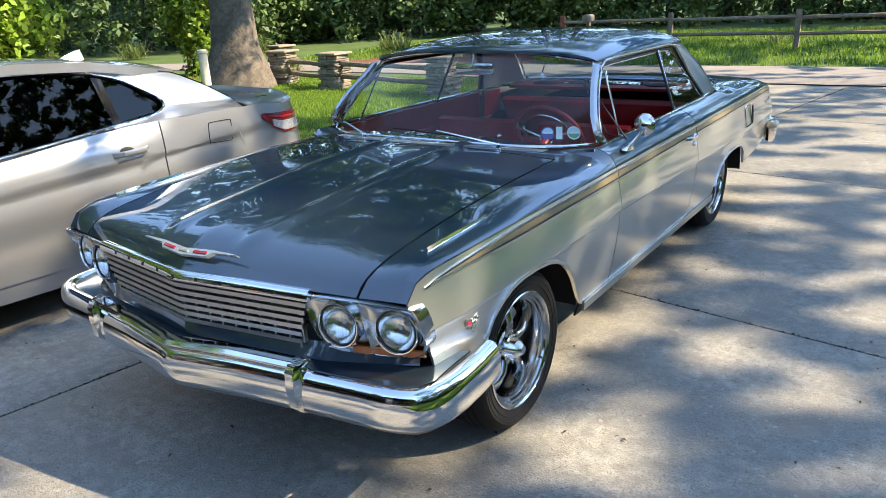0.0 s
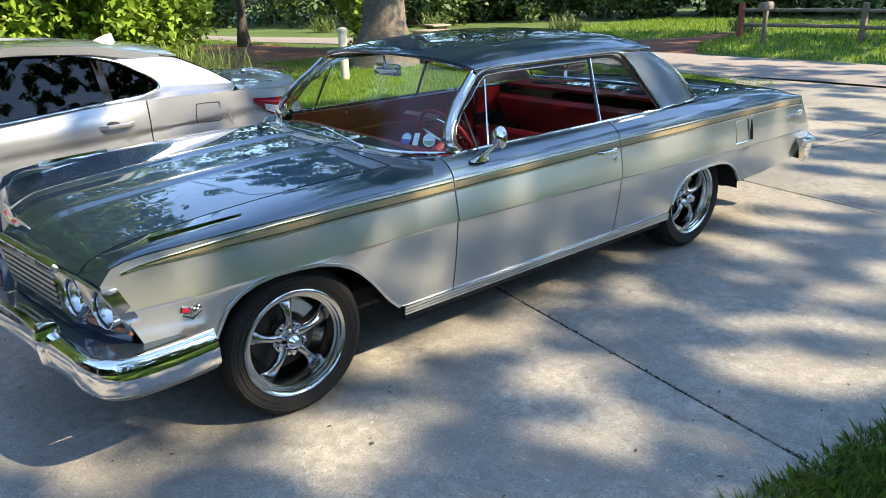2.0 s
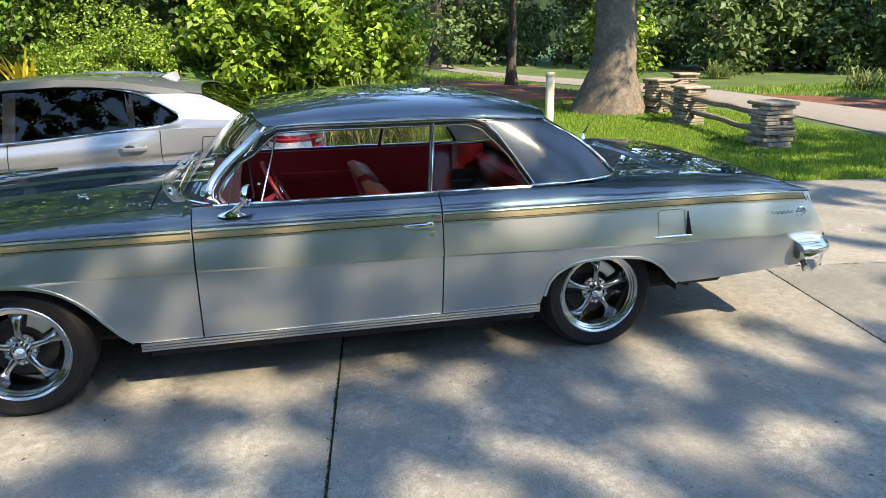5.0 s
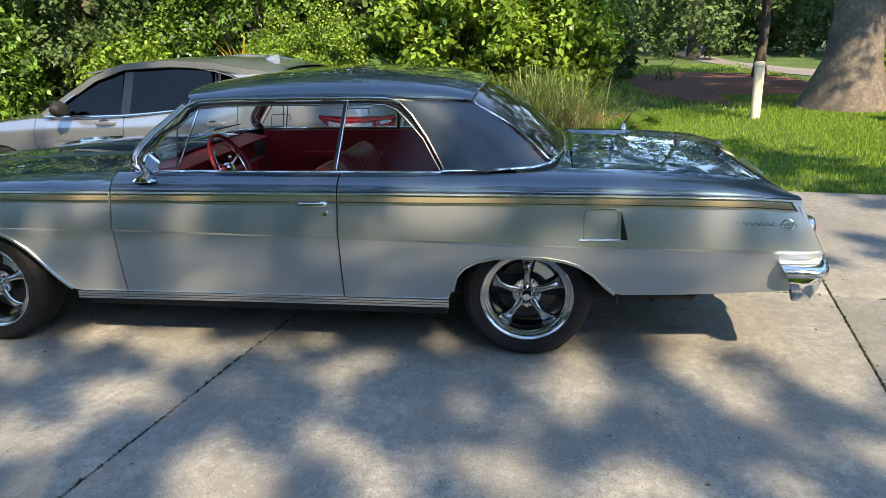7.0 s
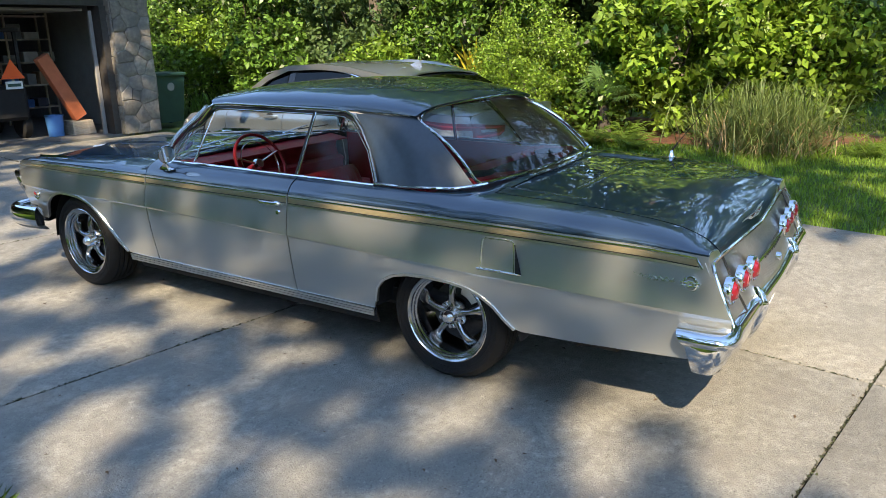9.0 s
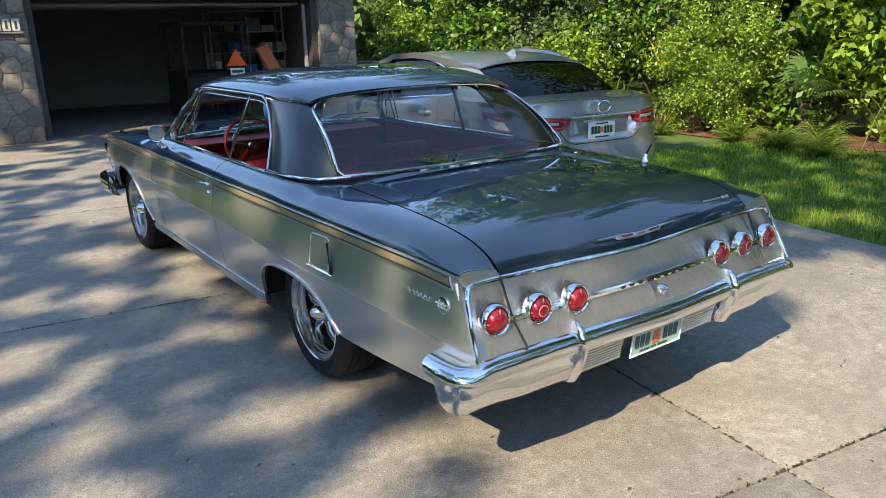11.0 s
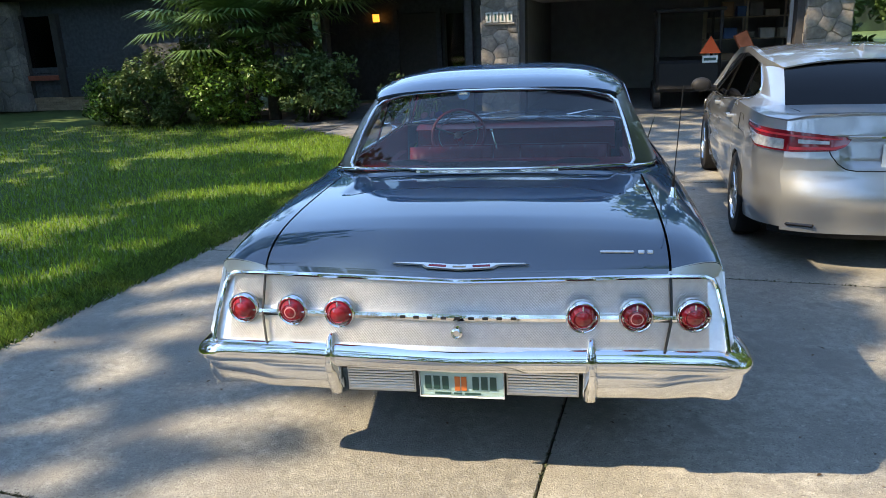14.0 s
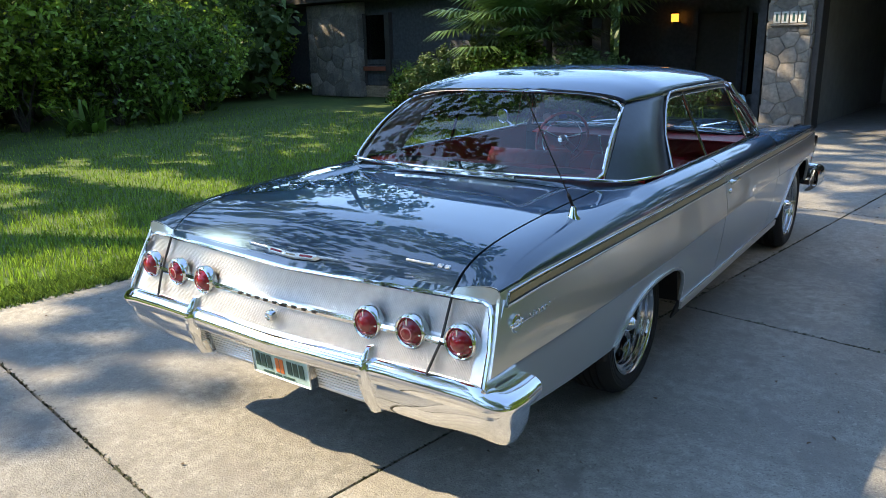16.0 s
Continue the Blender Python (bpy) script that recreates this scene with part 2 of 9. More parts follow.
def span(a, b, n):
    return [a + (b - a) * i / n for i in range(n + 1)]


def bars(parent, name, origin, right, up, widths, height, gap, material, lift=0.002):
    """Plain bars in a row, standing in for writing."""
    o, r, u = Vector(origin), Vector(right).normalized(), Vector(up).normalized()
    nrm = r.cross(u)
    x = 0.0
    bm = bmesh.new()
    for w in widths:
        p = [o + r * (x + a * w) + u * (b * height) + nrm * lift for a, b in ((0, 0), (1, 0), (1, 1), (0, 1))]
        q = [v - nrm * lift * 0.9 for v in p]
        top, low = [bm.verts.new(v) for v in p], [bm.verts.new(v) for v in q]
        bm.faces.new(top)
        for i in range(4):
            bm.faces.new((low[i], low[(i + 1) % 4], top[(i + 1) % 4], top[i]))
        x += w + gap
    return part(name, bm, material, parent, smooth=False)

# ---- ground, driveway, street ----
M_GRASSBASE = principled("lawn_soil", (0.05, 0.09, 0.018), 0.95, vary=0.35, scale=9, second=(0.08, 0.13, 0.024), sscale=0.7, mix=0.8)
M_CONC = principled("weathered_concrete", (0.283, 0.275, 0.243), 0.85, vary=0.26, scale=16, second=(0.2, 0.195, 0.172), sscale=1.6, mix=0.75, bump=0.5, bscale=120)


def speckle(m, scale, lo, hi, dark, amount):
    """Adds dark grit to a material's colour."""
    nt = m.node_tree
    b = nt.nodes["Principled BSDF"]
    src = b.inputs["Base Color"].links[0].from_socket
    co, n = nt.nodes.new("ShaderNodeTexCoord"), nt.nodes.new("ShaderNodeTexNoise")
    n.inputs["Scale"].default_value, n.inputs["Detail"].default_value, n.inputs["Roughness"].default_value = scale, 3, 0.6
    r, mx = nt.nodes.new("ShaderNodeMapRange"), nt.nodes.new("ShaderNodeMix")
    r.inputs[1].default_value, r.inputs[2].default_value, r.inputs[4].default_value = lo, hi, amount
    mx.data_type = "RGBA"
    nt.links.new(co.outputs["Object"], n.inputs["Vector"])
    nt.links.new(n.outputs["Fac"], r.inputs[0])
    nt.links.new(r.outputs[0], mx.inputs["Factor"])
    nt.links.new(src, mx.inputs["A"])
    mx.inputs["B"].default_value = (*dark, 1)
    nt.links.new(mx.outputs["Result"], b.inputs["Base Color"])


speckle(M_CONC, 70, 0.57, 0.66, (0.1, 0.095, 0.085), 0.8)
speckle(M_CONC, 210, 0.54, 0.62, (0.11, 0.104, 0.096), 0.8)
speckle(M_CONC, 110, 0.61, 0.65, (0.05, 0.048, 0.044), 0.8)
speckle(M_CONC, 150, 0.60, 0.68, (0.6, 0.57, 0.5), 0.6)
speckle(M_CONC, 4.5, 0.58, 0.7, (0.13, 0.125, 0.115), 0.55)
speckle(M_CONC, 21, 0.52, 0.64, (0.19, 0.18, 0.165), 0.6)
speckle(M_CONC, 2.2, 0.56, 0.64, (0.2, 0.185, 0.165), 0.5)
speckle(M_CONC, 34, 0.63, 0.68, (0.55, 0.52, 0.46), 0.35)
M_STREET = principled("pale_street", (0.23, 0.21, 0.195), 0.88, vary=0.12, scale=5, bump=0.3, bscale=60)
M_MULCH = principled("red_mulch", (0.17, 0.065, 0.035), 0.95, vary=0.45, scale=30, second=(0.07, 0.035, 0.02), sscale=3, mix=0.8, bump=0.9, bscale=45)
M_JOINT = principled("joint_dirt", (0.03, 0.027, 0.022), 0.95, vary=0.3, scale=40)
M_GRASS = principled("grass_blade", (0.19, 0.31, 0.04), 0.55, rand=0.45, translucent=0.45)

DRIVE_O, DRIVE_A = Vector((0.2, -3.4)), radians(8.7)
E_LONG, E_SIDE = Vector((math.sin(DRIVE_A), math.cos(DRIVE_A))), Vector((math.cos(DRIVE_A), -math.sin(DRIVE_A)))


def drive(u, v, z=0.0):
    """Driveway place: u to its right, v towards the house."""
    p = DRIVE_O + E_SIDE * u + E_LONG * v
    return Vector((p.x, p.y, z))


gm = sheet(lambda x, y: Vector((x, y, -0.035)), [-320, -120, -50, -25, -12, -4, 0, 4, 12, 25, 50, 120, 320], [-320, -120, -50, -25, -12, -4, 0, 4, 12, 25, 50, 120, 320])
ground = tagged(part("ground", gm, M_GRASSBASE, None, smooth=False), "green lawn ground reaching to the woods", "ground", kind="structure")


def slab(name, quad, mat, z=0.0, depth=0.09, bev=0.008):
    bm = bmesh.new()
    lo = [bm.verts.new((p.x, p.y, z - depth)) for p in quad]
    hi = [bm.verts.new((p.x, p.y, z)) for p in quad]
    bm.faces.new(hi)
    n = len(quad)
    for i in range(n):
        bm.faces.new((lo[i], lo[(i + 1) % n], hi[(i + 1) % n], hi[i]))
    bmesh.ops.recalc_face_normals(bm, faces=bm.faces)
    bmesh.ops.bevel(bm, geom=[e for e in bm.edges if all(v.co.z > z - 0.001 for v in e.verts)], offset=bev, segments=2, profile=0.5, affect="EDGES")
    return part(name, bm, mat, None)


driveway = thing("driveway", "weathered pale concrete driveway cast in large slabs", "driveway", kind="structure")
bm = slab("joint_bed", [drive(-3.3, -5.9), drive(3.1, -5.9), drive(3.1, 12.6), drive(-3.3, 12.6)], M_JOINT, z=-0.022, depth=0.05)
bm.parent = driveway
G = 0.005
vs_ = [-6.2, -3.1, 0.0, 3.2, 6.45, 9.7, 12.65]
for i in range(6):
    for u0, u1 in ((-3.34, 0.0), (0.0, 3.15)):
        a0, a1 = (u0 if u0 < -1 else u0 + G), (u1 - G if u1 < 1 else u1)
        o = slab("slab", [drive(a0, vs_[i] + G), drive(a1, vs_[i] + G), drive(a1, vs_[i + 1] - G), drive(a0, vs_[i + 1] - G)], M_CONC)
        o.parent = driveway
# flared apron to the street
apron = [drive(3.15, -6.2 - G), drive(-3.34, -6.2 - G), Vector((-5.2, -8.6, 0)), Vector((-7.5, -9.9, 0)), Vector((6.0, -9.95, 0)), Vector((4.3, -9.75, 0)), Vector((3.35, -9.3, 0)), Vector((2.8, -8.6, 0)), Vector((2.66, -7.8, 0))]
o = slab("apron_slab", apron[::-1], M_CONC)
o.parent = driveway
near_edge = [(-90, -9.96), (-8, -9.96), (2.9, -9.96), (6.0, -10.1), (9, -10.6), (14, -10.75), (18, -10.1), (22, -8.85), (29, -8.1), (37, -8.0), (60, -15), (110, -23)]
far_edge = [(110, -25.5), (60, -17.0), (38, -9.4), (29, -9.3), (24, -10.2), (19, -12.2), (15, -12.9), (9, -12.9), (-90, -13.4)]
street = tagged(slab("road", [Vector((x, y, 0)) for x, y in near_edge + far_edge][::-1], M_STREET, z=-0.008), "pale narrow residential street curving away under trees", "road", kind="structure")


# grass blades where the camera passes
def blades(name, n, place, h=(0.05, 0.11), w=0.006, seed=1, mat=None, label="", lean=0.5):
    rng = np.random.default_rng(seed)
    pts = place(rng, n)
    n = len(pts)
    ang, hh = rng.uniform(0, 2 * np.pi, n), rng.uniform(*h, n)
    ww = w * rng.uniform(0.7, 1.5, n)
    dx, dy = np.cos(ang), np.sin(ang)
    la, lr = rng.uniform(0, 2 * np.pi, n), rng.uniform(0, lean, n) * hh
    base = np.c_[pts, np.full(n, -0.035)]
    v = np.empty((n, 4, 3))
    v[:, 0] = base - np.c_[dx * ww, dy * ww, np.zeros(n)]
    v[:, 1] = base + np.c_[dx * ww, dy * ww, np.zeros(n)]
    mid = base + np.c_[np.cos(la) * lr * 0.35, np.sin(la) * lr * 0.35, hh * 0.6]
    v[:, 2] = mid + np.c_[dx * ww * 0.8, dy * ww * 0.8, np.zeros(n)]
    v[:, 3] = base + np.c_[np.cos(la) * lr, np.sin(la) * lr, hh]
    f = np.arange(n * 4).reshape(n, 4)
    ob = link_mesh(name, np_mesh(name, v.reshape(-1, 3), f), mat or M_GRASS, None, smooth=False)
    return tagged(ob, label or "mown green lawn grass", "grass", kind="stuff")


def lawn_left(rng, n):
    u, v = -3.33 - rng.exponential(2.9, n) ** 1.1, rng.uniform(-6, 14, n)
    p = np.array([tuple(drive(a, b).xy) for a, b in zip(u, v)])
    return p[(p[:, 1] < 5.6 + 1.03 * np.maximum(0, -1.85 - p[:, 0])) & (p[:, 1] < 9.6)]


def lawn_right(rng, n):
    u, v = 3.17 + rng.uniform(0, 7.5, n) ** 1.0, rng.uniform(-6.0, 6, n)
    p = np.array([tuple(drive(a, b).xy) for a, b in zip(u, v)])
    edge = np.interp(p[:, 1], [-9, -4, -2, 0, 3, 6], [13, 11, 8.6, 7.9, 7.6, 6.0])
    return p[(p[:, 0] < edge) & (p[:, 1] > -9.6)]


def lawn_far(rng, n):
    x, y = rng.uniform(-6, 16, n), rng.uniform(-26, -13.2, n)
    left, right = np.interp(y, [-19.4, -17.6, -15.5, -12.9], [8.9, 8.5, 8.0, 6.4]), np.interp(y, [-19.4, -17.4, -15.9, -15.2, -12.9], [9.7, 9.3, 10.2, 11.5, 14.0])
    return np.c_[x, y][(x < left) | (x > right)]


def lawn_corner(rng, n):
    x, y = rng.uniform(2.9, 14, n), rng.uniform(-9.8, -5.5, n)
    k = (x > np.interp(y, [-9.8, -9.3, -8.6, -7.8, -5.5], [5.0, 3.45, 2.9, 2.75, 2.95])) & (y < -5.5)
    return np.c_[x, y][k]


blades("grass_left_lawn", 125000, lawn_left, h=(0.035, 0.085), w=0.0045, seed=2)
blades("grass_right_lawn", 100000, lawn_right, h=(0.03, 0.075), w=0.005, seed=3)
blades("grass_corner_lawn", 44000, lawn_corner, h=(0.03, 0.08), w=0.006, seed=4)
blades("grass_far_lawn", 36000, lawn_far, h=(0.06, 0.14), w=0.012, seed=5)


def lawn_edge(rng, n):
    u, v = -3.285 - rng.uniform(0, 1, n) ** 1.5 * 0.45 + 0.02 * np.sin(rng.uniform(0, 30, n)), rng.uniform(-4, 9, n)
    return np.array([tuple(drive(a, b).xy) for a, b in zip(u, v)])


M_EDGEGRASS = principled("edge_grass_blade", (0.1, 0.175, 0.03), 0.6, rand=0.5, translucent=0.4)
blades("grass_lawn_edge", 42000, lawn_edge, h=(0.035, 0.095), w=0.003, seed=8, mat=M_EDGEGRASS, label="longer lawn grass leaning over the drive edge", lean=1.0)


def lawn_east(rng, n):
    x, y = rng.uniform(9, 27, n), rng.uniform(-9, 5, n)
    return np.c_[x, y][(y < np.interp(x, [9, 12, 27], [-3.5, 1.0, 5.0])) & (((x - 17) / 5.4) ** 2 + ((y + 6.4) / 2.5) ** 2 > 1)]


blades("grass_east_lawn", 26000, lawn_east, h=(0.05, 0.1), w=0.014, seed=11)

# ---- the two-door hardtop car ----
HALF_BASE = 1.511


def z_low(y):
    return float(np.interp(y, [-2.76, -2.25, -1.95, -1.90, -1.84, -1.77, -1.70, -1.60, -1.48, -1.36, -1.27, -1.20, -1.16, -1.145, -1.135, -1.12,
                               0.96, 0.985, 1.04, 1.09, 1.14, 1.20, 1.26, 1.32, 1.40, 1.50, 1.60, 1.68, 1.75, 1.81, 1.86, 1.90, 2.2],
                           [0.42, 0.395, 0.388, 0.43, 0.495, 0.54, 0.565, 0.58, 0.584, 0.578, 0.558, 0.52, 0.47, 0.43, 0.35, 0.343,
                            0.337, 0.345, 0.395, 0.455, 0.52, 0.583, 0.628, 0.658, 0.68, 0.69, 0.69, 0.678, 0.65, 0.605, 0.53, 0.47, 0.47]))


def z_crease(y):
    return float(np.interp(y, [-2.8, -1.7, -0.57, 0.65, 2.2], [0.632, 0.65, 0.68, 0.704, 0.70]))


def z_shoulder(y):
    return pchip(y, [-2.76, -2.5, -1.7, -0.58, 0.66, 1.5, 2.0, 2.1, 2.16, 2.2], [0.875, 0.893, 0.905, 0.908, 0.906, 0.902, 0.89, 0.88, 0.858, 0.806])


def half_width(y):
    return pchip(y, [-2.8, -2.4, -1.7, -0.5, 0.7, 1.5, 1.95, 2.2], [0.942, 0.97, 0.99, 1.0, 1.0, 0.996, 0.985, 0.962])


def side_x(y, z):
    w, zc, zs = half_width(y), z_crease(y), z_shoulder(y)
    if z < zc:
        return w - 0.010 * min(1.0, (zc - z) / 0.012) - 0.055 * ((zc - z) / 0.38) ** 1.5
    return w - 0.036 * ((z - zc) / (zs - zc)) ** 1.2


def hood_z(y):
    return pchip(y, [0.6, 0.9, 1.3, 1.7, 2.0, 2.1, 2.16, 2.2], [0.966, 0.962, 0.95, 0.925, 0.89, 0.868, 0.842, 0.803])


def deck_z(y):
    return pchip(y, [-2.77, -2.74, -2.68, -2.6, -2.45, -2.2, -1.9, -1.6, -1.3], [0.84, 0.876, 0.912, 0.938, 0.96, 0.976, 0.986, 0.992, 0.992])


def front_y(x):
    return 2.365 - 0.14 * abs(x)


def front_face(x, z):
    """The upright face of the nose, set back towards its lower outer corners."""
    return front_y(x) - max(0.0, 0.80 - z) * 0.40 * min(1.0, max(0.0, (abs(x) - 0.58) / 0.36))


def warp(x, y, z):
    """Bends the ends of the body into its slanted nose and tail."""
    if y > 1.8:
        end = front_y(x) - max(0.0, 0.82 - z) * 0.42 * min(1, abs(x) / 0.9)
        y = 1.8 + (y - 1.8) * (end - 1.8) / 0.4
    elif y < -2.45:
        end = -2.775 - max(0.0, 0.85 - max(z, 0.60)) * 0.5 + max(0.0, 0.60 - z) * 0.75 - 0.012 * abs(x) - 0.022 * max(0.0, 1 - abs(x) / 0.85)
        y = -2.45 + (y + 2.45) * (end + 2.45) / -0.31
    return y


def skin(y, w, sgn):
    """Point of the body: w 0 lower edge, 1 crease, 2 shoulder, 3 lid seam, 4 centre."""
    zc, zs, zl = z_crease(y), z_shoulder(y), z_low(y)
    if w <= 1:
        z = zl + (zc - zl) * w if zl < zc else zl
        x = side_x(y, z)
    elif w <= 2:
        z = max(zc, zl) + (zs - max(zc, zl)) * (w - 1)
        x = side_x(y, z)
    elif w <= 3:
        t = w - 2
        x0 = side_x(y, zs)
        if y > 0.7:
            x3, z3 = 0.755, hood_z(y)
        elif y > -1.45:
            x3, z3 = 0.862, 0.984
        else:
            k = min(1, (-1.45 - y) / 0.25)
            x3, z3 = 0.862 - 0.115 * k, 0.984 + (deck_z(y) - 0.984) * k
        xm, zm = x0 - 0.022, max(zs, z3 - 0.03) + (0.022 if y > 1.0 or y < -1.7 else 0.012) * min(1.0, max(0.15, (2.2 - y) / 0.15))
        x = (1 - t) ** 2 * x0 + 2 * t * (1 - t) * xm + t * t * x3
        z = (1 - t) ** 2 * zs + 2 * t * (1 - t) * zm + t * t * z3
    else:
        t = w - 3
        x = 0.755 * (1 - t) if y > 0 else 0.747 * (1 - t)
        base = hood_z(y) if y > 0 else deck_z(y)
        crown = 0.022 * (1 - (1 - t) ** 2) * min(1.0, max(0.0, (2.2 - y) / 0.12)) * min(1.0, max(0.0, (y + 2.76) / 0.16))
        z = base + crown
        if y > 0:
            for xr in (0.215,):
                z += 0.012 * max(0.0, 1 - abs(x - xr - 0.02 * (1.6 - y)) / 0.05) * min(1, max(0, (2.16 - y) / 0.08))
            z += 0.012 * max(0.0, 1 - x / 0.3) * max(0.0, min(1, (y - 1.75) / 0.3)) * min(1.0, (2.2 - y) / 0.1)
        else:
            inner = max(0.0, min(1, (-1.70 - y) / 0.03)) * max(0.0, min(1, (y + 2.06 + 0.10 * max(0, x - 0.45) / 0.17) / 0.035)) * max(0.0, min(1, (0.62 - x) / 0.035))
            z -= 0.014 * inner
            if y < -2.5:
                z -= 0.018 * (1 - x / 0.747) * (-2.5 - y) / 0.26
    return Vector((sgn * x, warp(x, y, z), z))


def y_steps(a, b, step=0.045):
    return span(a, b, max(2, int(abs(b - a) / step)))


W_SIDE = [0, 0.04, 0.25, 0.5, 0.75, 0.9, 0.965, 1.0, 1.04, 1.25, 1.5, 1.75, 1.93, 2.0, 2.1, 2.25, 2.45, 2.7, 2.9, 3.0]


def body_panel(parent, name, y0, y1, ws, sgn, material, label="", step=0.045, split=None):
    made = []
    groups = [(ws, material)] if split is None else [([w for w in ws if w <= split] + ([] if split in ws else [split]), material), ([split] + [w for w in ws if w > split], M_UPPER)]
    for g, mat in groups:
        bm = sheet(lambda y, w: skin(y, w, sgn), y_steps(y0, y1, step), g, flip=(sgn < 0) != (y1 < y0))
        bmesh.ops.recalc_face_normals(bm, faces=bm.faces)
        c = Vector((0, (y0 + y1) / 2, 0.5))
        f = bm.faces[len(bm.faces) // 2] if bm.faces.ensure_lookup_table() is None else None
        if (f.calc_center_median() - c).dot(f.normal) < 0:
            bmesh.ops.reverse_faces(bm, faces=bm.faces)
        made.append(part(name if mat is material else "upper_" + name, bm, mat, parent, label, thick=0.012, sharp=28))
    return made


def smooth_path(pts, n=4):
    """Rounds a path by passing a curve through its points."""
    out = []
    for i in range(len(pts) - 1):
        a, b, c, d = pts[max(i - 1, 0)], pts[i], pts[i + 1], pts[min(i + 2, len(pts) - 1)]
        for k in range(n):
            t = k / n
            out.append(0.5 * ((2 * b) + (c - a) * t + (2 * a - 5 * b + 4 * c - d) * t * t + (3 * b - a - 3 * c + d) * t ** 3))
    return out + [pts[-1]]


def trim_line(parent, name, y0, y1, zf, h, d, material, sgn, label="", step=0.06, xoff=0.0):
    """A strip that runs along the side of the body."""
    bm = bmesh.new()
    ys = y_steps(y0, y1, step)
    pts = []
    for y in ys:
        z = zf(y)
        x = side_x(y, z) + xoff
        pts.append(Vector((sgn * x, warp(x, y, z), z)))
    sweep(bm, pts, [(-d, -h / 2), (d * 0.7, -h / 2), (d, -h / 4), (d, h / 4), (d * 0.7, h / 2), (-d, h / 2)])
    bmesh.ops.recalc_face_normals(bm, faces=bm.faces)
    return part(name, bm, material, parent, label)


def wheel(parent, x, y, sgn, steer=0.0, r=0.335):
    hub = new("wheel")
    hub.parent = parent
    hub.matrix_basis = pose(x, y, r, 0, 0, steer + (0 if sgn > 0 else 180))
    w = 0.225
    tp = [(0.225, -w / 2 + 0.02), (0.25, -w / 2), (0.30, -w / 2 - 0.006), (0.322, -w / 2 + 0.012), (0.333, -w / 2 + 0.04)]
    tread = []
    for i in range(5):
        z0 = -w / 2 + 0.04 + (w - 0.08) * i / 4
        tread += [(0.335, z0 - 0.001)] if i == 0 else [(0.335, z0 - 0.012), (0.328, z0 - 0.009), (0.328, z0 - 0.004), (0.335, z0 - 0.001)]
    prof = tp + tread + [(a, -b) for a, b in tp[::-1]]
    bm = lathe(bmesh.new(), prof, n=72)
    for q, h in ((0.268, w / 2 + 0.0035), (0.288, w / 2 + 0.005)):
        lathe(bm, [(q - 0.003, h - 0.003), (q - 0.0015, h + 0.0015), (q + 0.0015, h + 0.0015), (q + 0.003, h - 0.003)], n=72)
    bmesh.ops.recalc_face_normals(bm, faces=bm.faces)
    part("tyre", bm, M_TYRE, hub)
    bm = lathe(bmesh.new(), [(0.222, -0.11), (0.205, -0.1), (0.19, -0.02), (0.193, 0.05), (0.197, 0.07), (0.2, 0.08), (0.209, 0.083), (0.211, 0.094), (0.219, 0.097), (0.222, 0.106),
                             (0.231, 0.109), (0.236, 0.115), (0.241, 0.112), (0.242, 0.104), (0.236, 0.098)], n=72)
    bmesh.ops.recalc_face_normals(bm, faces=bm.faces)
    part("rim", bm, M_ALLOY, hub)
    bm = lathe(bmesh.new(), [(0.0, 0.05), (0.075, 0.05), (0.08, 0.043), (0.08, 0.0), (0.0, 0.0)], n=40)
    part("hub_plate", bm, M_ALLOY, hub)
    bm = lathe(bmesh.new(), [(0.0, 0.118), (0.018, 0.117), (0.022, 0.112), (0.034, 0.1), (0.04, 0.09), (0.046, 0.055), (0.05, 0.05)], n=28)
    part("hub_cap", bm, M_CHROME, hub)
    for k in range(5):
        a = math.radians(90 + 72 * k)
        bm = bmesh.new()
        rows = [(0.045, 0.030, 0.05, 0.018), (0.075, 0.021, 0.058, 0.02), (0.11, 0.017, 0.06, 0.022), (0.145, 0.022, 0.055, 0.02), (0.172, 0.034, 0.045, 0.016), (0.196, 0.05, 0.03, 0.012)]
        rings = []
        ca, sa = math.cos(a), math.sin(a)
        for rr, hw, top, th in rows:
            ring = []
            for j in range(10):
                b = 2 * math.pi * j / 10
                s, h = hw * math.cos(b), top + th * math.sin(b) * (1.0 if math.sin(b) > 0 else 1.4) - 0.012
                ring.append(bm.verts.new((h, rr * ca - s * sa, rr * sa + s * ca)))
            rings.append(ring)
        for i in range(len(rings) - 1):
            for j in range(10):
                bm.faces.new((rings[i][j], rings[i][(j + 1) % 10], rings[i + 1][(j + 1) % 10], rings[i + 1][j]))
        bm.faces.new(rings[0][::-1]), bm.faces.new(rings[-1])
        bmesh.ops.recalc_face_normals(bm, faces=bm.faces)
        part("spoke", bm, M_SPOKE, hub, sharp=60)
        b = a + math.radians(36)
        bm = rod(bmesh.new(), (0.035, 0.062 * math.cos(b), 0.062 * math.sin(b)), (0.07, 0.062 * math.cos(b), 0.062 * math.sin(b)), 0.012, 0.0095, n=8)
        part("lug_nut", bm, M_CHROME, hub)
    bm = lathe(bmesh.new(), [(0.06, -0.035), (0.06, -0.02), (0.155, -0.02), (0.158, -0.03), (0.155, -0.045), (0.06, -0.045)], n=48)
    part("brake_disc", bm, principled("cast_disc", (0.05, 0.05, 0.052), 0.5, 0.7, vary=0.25, scale=60) if "cast_disc" not in bpy.data.materials else bpy.data.materials["cast_disc"], hub)
